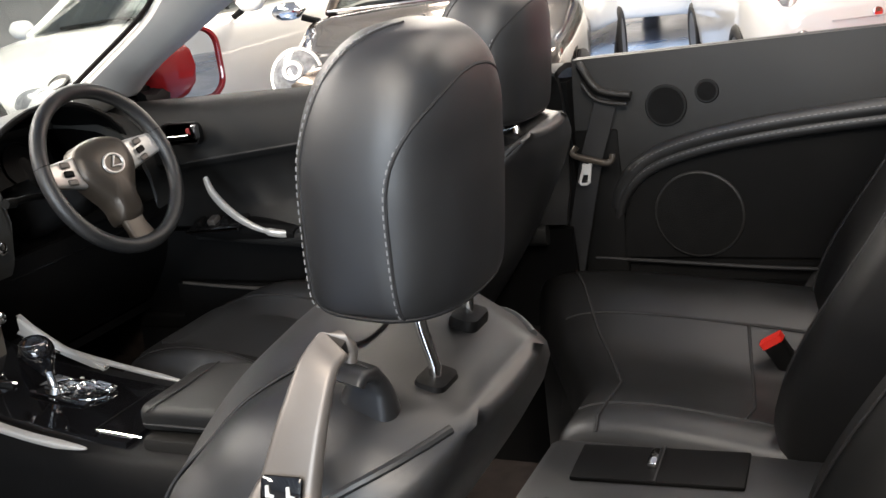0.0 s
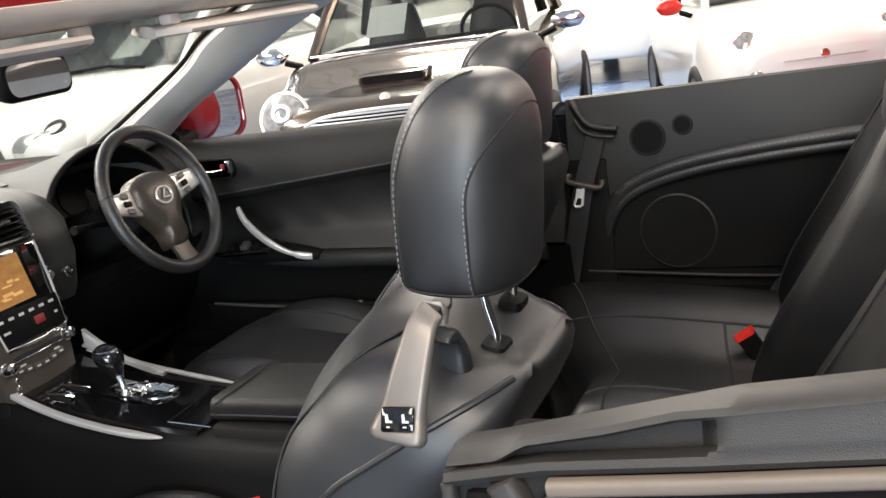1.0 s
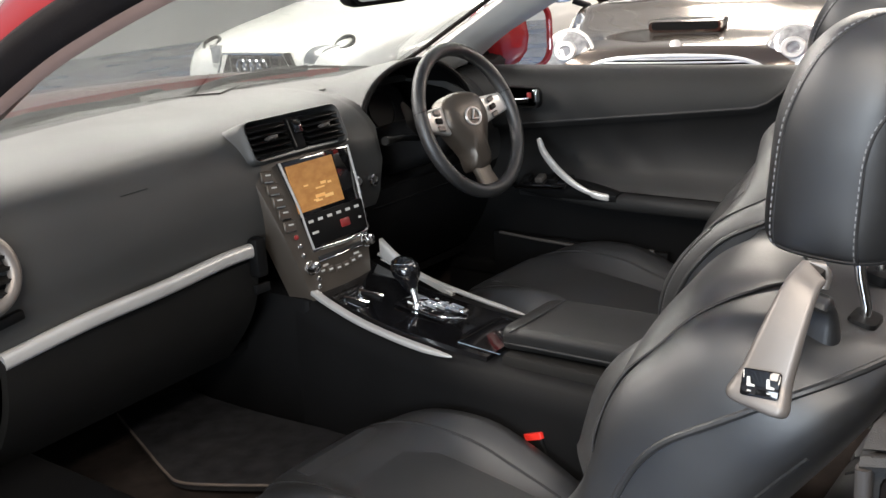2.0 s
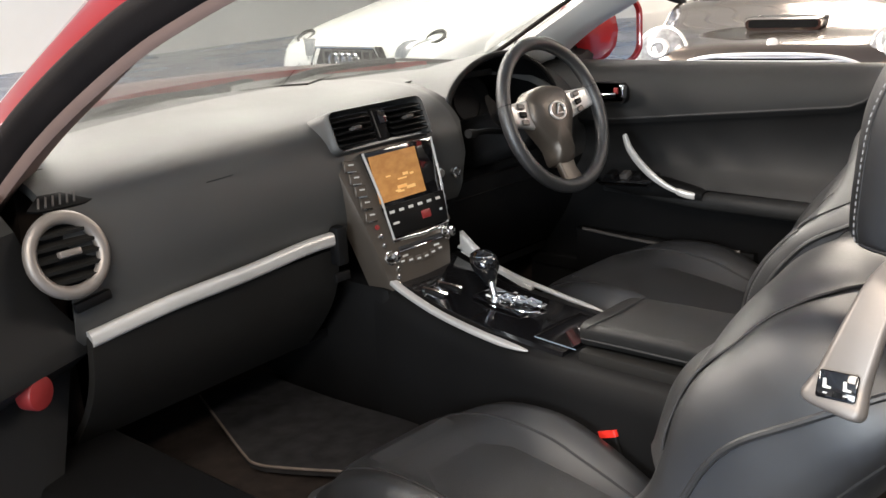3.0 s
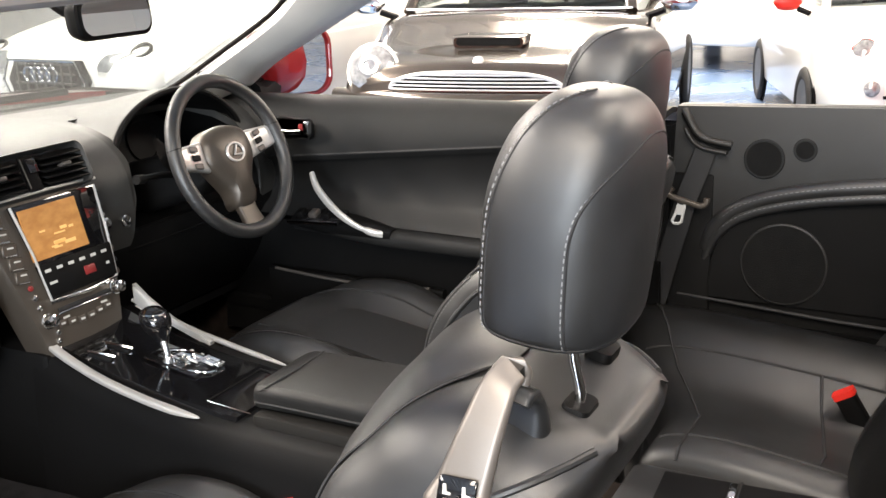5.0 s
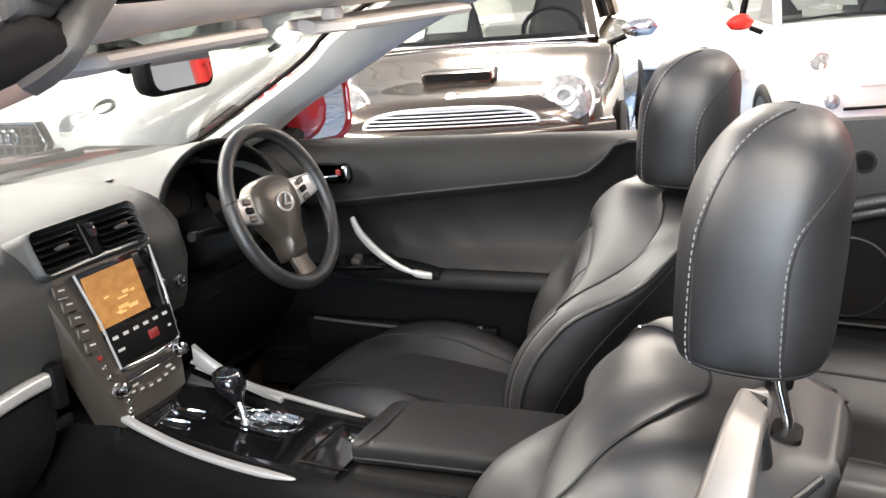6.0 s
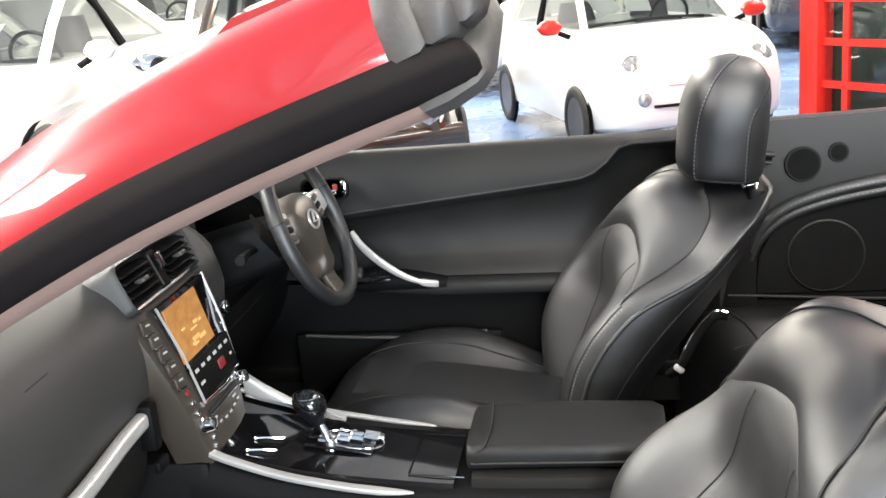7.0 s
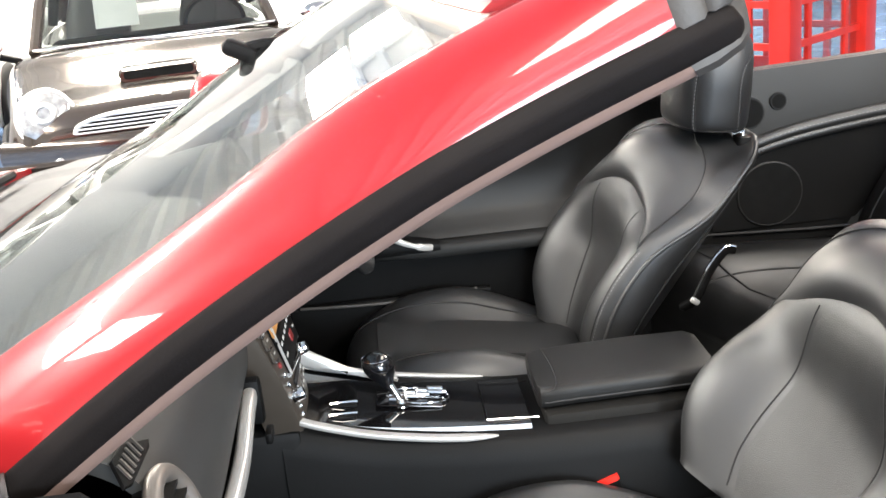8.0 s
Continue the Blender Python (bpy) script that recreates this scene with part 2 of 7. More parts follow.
def tube(points, r, n=8, up=(0, 0, 1), scales=None, bm=None):
    return sweep(points, circle(r, n), up, scales, True, bm)


def box(size, at=(0, 0, 0), turn=(0, 0, 0), bevel=0.0, seg=2, bm=None):
    own = bmesh.new()
    bmesh.ops.create_cube(own, size=1.0, matrix=Matrix.Diagonal((*size, 1)))
    if bevel:
        bmesh.ops.bevel(own, geom=own.edges[:], offset=bevel, segments=seg, profile=0.5, affect="EDGES")
    bmesh.ops.transform(own, matrix=pose(*at, *turn), verts=own.verts)
    if bm is None:
        return own
    return merge(bm, own)


def merge(bm, other):
    me = bpy.data.meshes.new("tmp")
    other.to_mesh(me)
    other.free()
    bm.from_mesh(me)
    bpy.data.meshes.remove(me)
    return bm


def slab(outline, thick, m=None, bevel=0.0, seg=2):
    """A flat outline in local x, y made solid by thick along local z (0 to thick), then moved by m."""
    bm = bmesh.new()
    f = bm.faces.new([bm.verts.new((x, y, 0)) for x, y in outline])
    got = bmesh.ops.extrude_face_region(bm, geom=[f])
    bmesh.ops.translate(bm, verts=[v for v in got["geom"] if isinstance(v, bmesh.types.BMVert)], vec=(0, 0, thick))
    bmesh.ops.recalc_face_normals(bm, faces=bm.faces)
    if bevel:
        top = [e for e in bm.edges if all(abs(v.co.z - thick) < 1e-6 for v in e.verts)]
        bmesh.ops.bevel(bm, geom=top, offset=bevel, segments=seg, profile=0.5, affect="EDGES")
    if m is not None:
        bmesh.ops.transform(bm, matrix=m, verts=bm.verts)
    return bm


def sheet(fn, nu, nv, thick, inward):
    """A curved panel fn(u, v) of that thickness towards the vector inward."""
    bm = bmesh.new()
    inward = Vector(inward)
    a = [[bm.verts.new(fn(i / nu, j / nv)) for j in range(nv + 1)] for i in range(nu + 1)]
    b = [[bm.verts.new(v.co + inward * thick) for v in row] for row in a]
    for i in range(nu):
        for j in range(nv):
            bm.faces.new((a[i][j], a[i + 1][j], a[i + 1][j + 1], a[i][j + 1]))
            bm.faces.new((b[i][j], b[i][j + 1], b[i + 1][j + 1], b[i + 1][j]))
    for i in range(nu):
        bm.faces.new((a[i][0], b[i][0], b[i + 1][0], a[i + 1][0]))
        bm.faces.new((a[i][nv], a[i + 1][nv], b[i + 1][nv], b[i][nv]))
    for j in range(nv):
        bm.faces.new((a[0][j], a[0][j + 1], b[0][j + 1], b[0][j]))
        bm.faces.new((a[nu][j], b[nu][j], b[nu][j + 1], a[nu][j + 1]))
    return bm


def disc(r, thick, m, n=32, bevel=0.0):
    return slab(circle(r, n), thick, m, bevel)


def ring(r, tube_r, m, n=40, k=8):
    bm = bmesh.new()
    rings = []
    for i in range(n + 1):
        a = 2 * math.pi * i / n
        rings.append([m @ Vector(((r + tube_r * math.cos(t)) * math.cos(a), (r + tube_r * math.cos(t)) * math.sin(a), tube_r * math.sin(t)))
                      for t in (2 * math.pi * j / k for j in range(k))])
    return add_rings(bm, rings, cap=False)


def stitches(points, length, gap, r, bm=None, up=(0, 0, 1)):
    """A row of single stitches along a line."""
    bm = bm or bmesh.new()
    pts = [Vector(p) for p in points]
    run, here = 0.0, 0.0
    marks = [0.0]
    for a, b in zip(pts, pts[1:]):
        marks.append(marks[-1] + (b - a).length)

    def at(s):
        for i in range(len(pts) - 1):
            if marks[i + 1] >= s:
                k = (s - marks[i]) / max(marks[i + 1] - marks[i], 1e-9)
                return pts[i].lerp(pts[i + 1], k)
        return pts[-1]
    while here + length < marks[-1]:
        tube([at(here), at(here + length * 0.5), at(here + length)], r, 5, up, bm=bm)
        here += length + gap
    return bm


def ease(k):
    k = min(1.0, max(0.0, k))
    return k * k * (3 - 2 * k)


def facing(o, x, y):
    """A pose whose local x and y axes lie along the given vectors, at o."""
    x, y = Vector(x).normalized(), Vector(y).normalized()
    z = x.cross(y).normalized()
    y = z.cross(x)
    m = Matrix((x, y, z)).transposed().to_4x4()
    m.translation = o
    return m


# ---------- the showroom ----------
def wall(name, size, at):
    return tagged(part(name, box(size, at), WALLWHITE), "plain white painted showroom wall", "wall", kind="structure")


def build_room():
    fl = part("floor", box((26, 24, 0.1), (0, 2.0, -0.05)), FLOORBLUE)
    tagged(fl, "glossy blue painted showroom floor", "floor", kind="structure")
    wall("wall_north", (26.4, 0.2, 4.2), (0, 14.1, 2.1))
    wall("wall_south", (26.4, 0.2, 4.2), (0, -10.1, 2.1))
    wall("wall_west", (0.2, 24, 4.2), (-13.1, 2.0, 2.1))
    wall("wall_east", (0.2, 24, 4.2), (13.1, 2.0, 2.1))
    # entrance added out of view to go with the daylight panel
    w = thing("window_1", "glazed entrance with a white frame, unseen, added for the daylight", "window", (1.4, -9.98, 0.3), kind="structure")
    for x in (-2.5, 0.1, 2.7, 5.3):
        part("frame", box((0.1, 0.08, 2.9), (x, -9.96, 1.75)), WALLWHITE, w)
    for z in (0.3, 3.2):
        part("frame", box((7.9, 0.08, 0.1), (1.4, -9.96, z)), WALLWHITE, w)
    part("pane", box((7.8, 0.01, 2.8), (1.4, -9.985, 1.75)), DARKGLASS, w)
    bm = box((26.4, 24.4, 0.1), (0, 2.0, 4.18))
    for i in range(44):
        box((0.10, 24.0, 0.13), (-12.9 + 0.6 * i, 2.0, 4.08), bm=bm)
    ce = part("ceiling", bm, CEILWHITE)
    tagged(ce, "white ribbed showroom ceiling", "ceiling", kind="structure")
    # a fitting for every lamp, the added unseen ones included
    for x, y, _ in LAMPS:
        t = thing("ceiling_light", "long white ceiling light fitting, placed out of view", "ceiling light", (x, y, 4.1), "ceiling lights")
        part("housing", box((1.0, 3.1, 0.1), (x, y, 4.05), bevel=0.01), WALLWHITE, t)
        part("hanger", box((0.06, 0.9, 0.06), (x, y, 4.1)), WALLWHITE, t)


build_room()


# ---------- parked cars ----------
def car_section(x, hw, zb, zt, crown=0.03, tuck=0.9):
    half = [(hw * 0.86, zb), (hw * 0.97, zb + 0.06), (hw, zb + (zt - zb) * 0.45), (hw * 0.985, zb + (zt - zb) * 0.68),
            (hw * tuck + hw * 0.05, zt - 0.07), (hw * tuck, zt - 0.02), (hw * tuck * 0.82, zt + crown * 0.35), (hw * tuck * 0.42, zt + crown * 0.85)]
    left = [Vector((x, y, z)) for y, z in half]
    return left + [Vector((x, 0, zt + crown))] + [Vector((x, -y, z)) for y, z in reversed(half)]


def wheel(parent, x, y, r, width, spokes=5, deep=1.7):
    side = 1 if y > 0 else -1
    m = facing((x, y, r), (1, 0, 0), (0, 0, side))
    w = part("wheel", ring(r - 0.045, 0.055, m @ Matrix.Diagonal((1, 1, deep, 1)), 36, 10), TYRE, parent)
    bm = disc(r - 0.07, 0.03, m @ Matrix.Translation((0, 0, -0.01 * deep - 0.012)), 28)
    part("rim", bm, DARKALLOY, w)
    bm = ring(r - 0.085, 0.014, m @ Matrix.Translation((0, 0, 0.012 * deep)), 32, 6)
    for i in range(spokes * 2):
        a = 2 * math.pi * i / (spokes * 2)
        c = Vector((math.cos(a), math.sin(a), 0))
        tube([m @ (c * 0.03 + Vector((0, 0, 0.02))), m @ (c * (r - 0.09) + Vector((0, 0, 0.014 * deep)))], 0.013, 6, (0, 1, 0.02), bm=bm)
    merge(bm, disc(0.045, 0.03, m @ Matrix.Translation((0, 0, 0.015)), 16, 0.006))
    part("spokes", bm, ALLOY, w)


def parked_car(name, label, nose, heading, stations, roof, paint, wheels, r=0.3, group="showroom cars", scale=(1.0, 1.0, 1.0)):
    """A car whose nose stands at x = 0 and whose body runs back along -x. roof: (x, half width, z) along the glasshouse:
    front foot, front top, rear top, rear foot."""
    hx, hy = heading
    m = facing((nose[0], nose[1], 0), (hx, hy, 0), (-hy, hx, 0)) @ Matrix.Diagonal((*scale, 1))
    t = thing(name, label, "car", group=group, m=m)
    pts = smooth_line([Vector((s[0], s[1], s[3])) for s in stations], 4)
    low = smooth_line([Vector((s[0], s[2], 0)) for s in stations], 4)
    body = part("body", loft([car_section(p.x, p.y, q.y, p.z) for p, q in zip(pts, low)]), paint, t, sharp=50)
    (x0, w0, z0), (x1, w1, z1), (x2, w2, z2), (x3, w3, z3) = roof
    # glass, roof and pillars
    for a, b in (((x0, w0, z0), (x1, w1, z1)), ((x2, w2, z2), (x3, w3, z3))):
        sgn = 1 if a[0] > b[0] and a[2] < b[2] else -1
        c = [Vector((a[0], a[1], a[2])), Vector((a[0] + 0.06 * sgn, 0, a[2] + 0.0)), Vector((a[0], -a[1], a[2]))]
        d = [Vector((b[0], b[1], b[2])), Vector((b[0] + 0.06 * sgn, 0, b[2] + 0.02)), Vector((b[0], -b[1], b[2]))]
        g = bmesh.new()
        add_rings(g, [smooth_line(c, 5), smooth_line(d, 5)], cap=False, closed=False)
        part("window_glass", g, DARKGLASS, t)
    for s in (1, -1):
        g = bmesh.new()
        g.faces.new([g.verts.new((x, w * s, z)) for x, w, z in ((x0 - 0.1, w0, z0), (x1 - 0.03, w1, z1), (x2, w2, z2), (x3, w3, z3))])
        part("side_glass", g, DARKGLASS, t)
        part("pillar", tube([(x0, w0 * s, z0 - 0.02), ((x0 + x1) / 2, (w0 + w1) / 2 * s, (z0 + z1) / 2 + 0.015), (x1, w1 * s, z1)], 0.035, 8), paint, t)
        part("pillar", tube([(x2, w2 * s, z2), (x3, w3 * s, z3 - 0.03)], 0.06, 8), paint, t)
        part("pillar", tube([((x1 + x2) / 2, (w1 + w2) / 2 * s, (z1 + z2) / 2), ((x0 + x3) / 2 - 0.1, (w0 + w3) / 2 * s, z3)], 0.035, 8), PLASTIC, t)
    rows = []
    for i in range(9):
        k = i / 8
        x, w, z = x1 + (x2 - x1) * k, w1 + (w2 - w1) * k, z1 + (z2 - z1) * k + 0.05 * math.sin(math.pi * k)
        rows.append([Vector((x, w * math.cos(a), z - 0.03 + 0.06 * math.sin(a))) for a in (math.pi * j / 10 for j in range(11))])
    part("roof", loft(rows, closed=False), paint, t)
    part("cabin_floor", box((abs(x3 - x0) - 0.3, w0 * 1.7, 0.05), ((x0 + x3) / 2, 0, 0.55)), PLASTIC, t)
    part("dashboard", box((0.3, w0 * 1.8, 0.14), (x0 - 0.3, 0, z0 - 0.06), bevel=0.04), PLASTIC, t)
    for s in (1, -1):
        part("seat", loft([[Vector((x0 - 1.0 - 0.12 * k, s * 0.36, 0.6 + k * 0.6)) + Vector((b, a, 0)) for a, b in superellipse(0.24 - 0.1 * k * k, 0.09 - 0.03 * k, 3, 16)] for k in (0, 0.3, 0.6, 0.8, 1)]), LEATHER, t)
    part("steering_wheel", ring(0.18, 0.015, facing((x0 - 0.62, 0.36, z0 + 0.0), (0, 1, 0), (0.3, 0, 1)), 24, 6), PLASTIC, t)
    for wx in wheels:
        for s in (1, -1):
            hw = next(a[1] + (b[1] - a[1]) * (wx - a[0]) / (b[0] - a[0]) for a, b in zip(stations, stations[1:]) if b[0] <= wx <= a[0]) * 0.985
            arch = facing((wx, s * (hw - 0.002), r), (1, 0, 0), (0, 0, s))
            # flat black disc in place of the dark hollow of a cut arch
            part("arch_shade_disc", disc(r + 0.035, 0.010, arch, 32, 0.004), PLASTIC, t)
            wheel(t, wx, s * (hw + 0.016), r, 0.2, deep=0.5)
    return t, body


def wing_mirror(t, at, paint, s, size=(0.09, 0.2, 0.13)):
    x, y, z = at
    rings = []
    for k in range(7):
        a = -1 + k / 3
        q = math.sqrt(max(0.02, 1 - abs(a) ** 3))
        rings.append([Vector((x + b * (0.6 + 0.4 * q), y + a * size[1] / 2, z + c * q)) for b, c in superellipse(size[0] / 2, size[2] / 2, 2.8, 14)])
    mir = part("wing_mirror", loft(rings), paint, t)
    part("mirror_arm", tube([(x, y - s * size[1] * 0.4, z - size[2] * 0.4), (x - 0.02, y - s * size[1] * 0.9, z - size[2] * 0.75)], 0.022, 8), PLASTIC, mir)


def build_hatchback():
    # bronze hatchback with round lamps and a bonnet scoop
    st = [(-0.0, 0.60, 0.30, 0.62), (-0.05, 0.72, 0.24, 0.69), (-0.2, 0.79, 0.2, 0.725), (-0.45, 0.81, 0.18, 0.76), (-0.75, 0.83, 0.18, 0.855), (-1.0, 0.84, 0.18, 0.925),
          (-1.8, 0.85, 0.18, 0.91), (-2.9, 0.85, 0.18, 0.93), (-3.4, 0.80, 0.2, 0.93), (-3.62, 0.72, 0.3, 0.85)]
    roof = [(-1.02, 0.66, 0.955), (-1.50, 0.56, 1.40), (-3.1, 0.56, 1.40), (-3.42, 0.64, 1.0)]
    t, body = parked_car("hatchback_car", "bronze hatchback with round headlamps, chrome grille and bonnet scoop",
                         (-1.588, 3.511), (0.1915, -0.9815), st, roof, BRONZE, (-0.62, -3.05), 0.29, scale=(0.98, 1.05, 0.93))
    for s in (1, -1):
        m = facing((-0.085, s * 0.575, 0.675), (0, 1, 0), (-0.32, 0, 1))
        head = part("headlamp", loft([[m @ Vector((a * k, b * k, h)) for a, b in circle(0.132, 28, 0.150)] for k, h in ((1.02, -0.04), (1.0, 0.01), (0.85, 0.035), (0.5, 0.052), (0.05, 0.058))]), LAMPGLASS, t, "round clear glass headlamp")
        part("chrome_ring", ring(0.136, 0.012, m @ Matrix.Diagonal((1, 1.14, 1, 1)), 32, 6), SILVER, head)
        part("lamp_bulb", ring(0.045, 0.018, m @ Matrix.Translation((0, 0.02, 0.05)), 20, 6), SILVER, head)
        part("fog_lamp", disc(0.06, 0.03, facing((0.0, s * 0.52, 0.42), (0, 1, 0), (0, 0, 1)), 20, 0.01), LAMPGLASS, t)
        wing_mirror(t, (-1.02, s * 0.92, 0.99), CHROME, s, (0.1, 0.2, 0.12))
    # grille: surround and bars
    outline = smooth_line([(0, -0.45, 0.585), (0, -0.42, 0.630), (0, -0.28, 0.672), (0, 0, 0.685), (0, 0.28, 0.672), (0, 0.42, 0.630), (0, 0.45, 0.585)], 4)
    bow = lambda v: Vector((0.045 - 0.16 * v.y * v.y, v.y, v.z))
    grille = part("grille", tube([bow(v) for v in outline], 0.012, 8), BRIGHTTRIM, t, "chrome grille with horizontal bars")
    for k, z in enumerate((0.585, 0.606, 0.627, 0.648, 0.668)):
        w = (0.45, 0.44, 0.42, 0.37, 0.28)[k]
        part("grille_bar", sweep([bow(Vector((0, -w + 2 * w * i / 10, z))) for i in range(11)], rounded(0.016, 0.010, 0.004, 2)), BRIGHTTRIM, grille)
    back = bmesh.new()
    back.faces.new([back.verts.new(bow(v) - Vector((0.012, 0, 0))) for v in outline])
    part("grille_back", back, PLASTIC, grille)
    part("bumper", sweep([Vector((0.07 - 0.2 * (y / 0.8) ** 2, y, 0.5)) for y in [-0.8 + 0.1 * i for i in range(17)]], rounded(0.09, 0.14, 0.04)), BRONZE, t)
    # scoop
    sc = lambda y, z, x=-0.38: Vector((x, y, z))
    rim = [sc(a - 0.02, 0.812 + b) for a, b in rounded(0.38, 0.062, 0.022, 4)]
    scoop = part("bonnet_scoop", loft([[v + Vector((0.012, 0, -0.006)) for v in rim], [Vector((v.x - 0.02, v.y * 1.06, v.z + 0.006)) for v in rim], [Vector((v.x - 0.35, v.y * 1.0, v.z - 0.005)) for v in rim]]), BRONZE, t)
    part("scoop_mouth", loft([[Vector((v.x + 0.016, v.y * 0.92, 0.812 + (v.z - 0.812) * 0.75)) for v in rim], [Vector((v.x - 0.1, v.y * 0.92, 0.812 + (v.z - 0.812) * 0.75)) for v in rim]]), GRILLE, scoop)
    part("bonnet_badge", disc(0.028, 0.008, facing((-0.075, 0, 0.735), (0, 1, 0), (-0.5, 0, 1)), 20, 0.003), SILVER, t)
    for s in (1, -1):
        part("wiper", tube([(-0.98, s * 0.1 + 0.35, 0.94), (-1.02, s * 0.1 - 0.0, 0.97), (-1.0, s * 0.1 - 0.3, 0.955)], 0.012, 6), PLASTIC, t)
    part("cowl", sweep([Vector((-0.99 - 0.05 * (y / 0.66) ** 2, y, 0.955)) for y in [-0.66 + 0.11 * i for i in range(13)]], rounded(0.09, 0.02, 0.008)), CHROME, t)
    part("price_sheet", box((0.004, 0.24, 0.3), (-1.20, -0.2, 1.13), (0, -50, 0)), PAPER, t, "white price sheet behind the windscreen")


def build_white_city_car():
    st = [(0.0, 0.55, 0.35, 0.66), (-0.06, 0.68, 0.28, 0.76), (-0.22, 0.76, 0.24, 0.86), (-0.5, 0.80, 0.2, 0.95), (-0.85, 0.81, 0.18, 1.01),
          (-1.6, 0.815, 0.18, 1.0), (-2.7, 0.815, 0.18, 1.0), (-3.25, 0.77, 0.22, 0.98), (-3.5, 0.66, 0.3, 0.9)]
    roof = [(-0.86, 0.66, 1.03), (-1.42, 0.54, 1.46), (-2.9, 0.53, 1.46), (-3.4, 0.62, 1.0)]
    t, body = parked_car("city_car", "white small city car with red mirror caps", (0.60, 5.05), (0.345, -0.939), st, roof, WHITEPAINT, (-0.72, -3.0), 0.29, scale=(0.81, 0.81, 0.81))
    for s in (1, -1):
        m = facing((-0.10, s * 0.53, 0.74), (0, 1, 0.1 * s), (-0.45, 0, 1))
        head = part("headlamp", loft([[m @ Vector((a * k, b * k, h)) for a, b in circle(0.10, 24, 0.115)] for k, h in ((1.03, -0.03), (1.0, 0.012), (0.8, 0.032), (0.4, 0.045), (0.05, 0.048))]), LAMPGLASS, t, "oval clear glass headlamp")
        part("chrome_ring", ring(0.104, 0.008, m @ Matrix.Diagonal((1, 1.13, 1, 1)), 28, 6), CHROME, head)
        low = facing((0.0, s * 0.5, 0.52), (0, 1, 0), (0, 0, 1))
        part("running_lamp", loft([[low @ Vector((a * k, b * k, h)) for a, b in circle(0.055, 20)] for k, h in ((1, -0.05), (1, 0.02), (0.6, 0.035), (0.1, 0.04))]), LAMPGLASS, t)
        wing_mirror(t, (-0.98, s * 0.93, 1.06), BOXRED, s, (0.11, 0.21, 0.13))
        part("wiper", tube([(-0.84, s * 0.1 + 0.3, 1.05), (-0.9, s * 0.1, 1.07), (-0.87, s * 0.1 - 0.3, 1.055)], 0.011, 6), PLASTIC, t)
    part("whisker_trim", sweep([Vector((0.03 - 0.12 * y * y, y, 0.615)) for y in [-0.3 + 0.05 * i for i in range(13)]], rounded(0.012, 0.012, 0.004, 2)), SILVER, t)
    part("front_badge", disc(0.035, 0.012, facing((0.02, 0, 0.64), (0, 1, 0), (0, 0, 1)), 24, 0.004), CHROME, t)
    part("lower_intake", sweep([Vector((0.035 - 0.1 * y * y, y, 0.46)) for y in [-0.42 + 0.07 * i for i in range(13)]], rounded(0.03, 0.022, 0.008, 2)), PLASTIC, t)
    for y in (-0.1, -0.4):
        part("price_sheet", box((0.004, 0.22, 0.3), (-1.12, y, 1.22), (14 if y < -0.2 else -6, -53, 0)), PAPER, t, "white price sheet behind the windscreen")


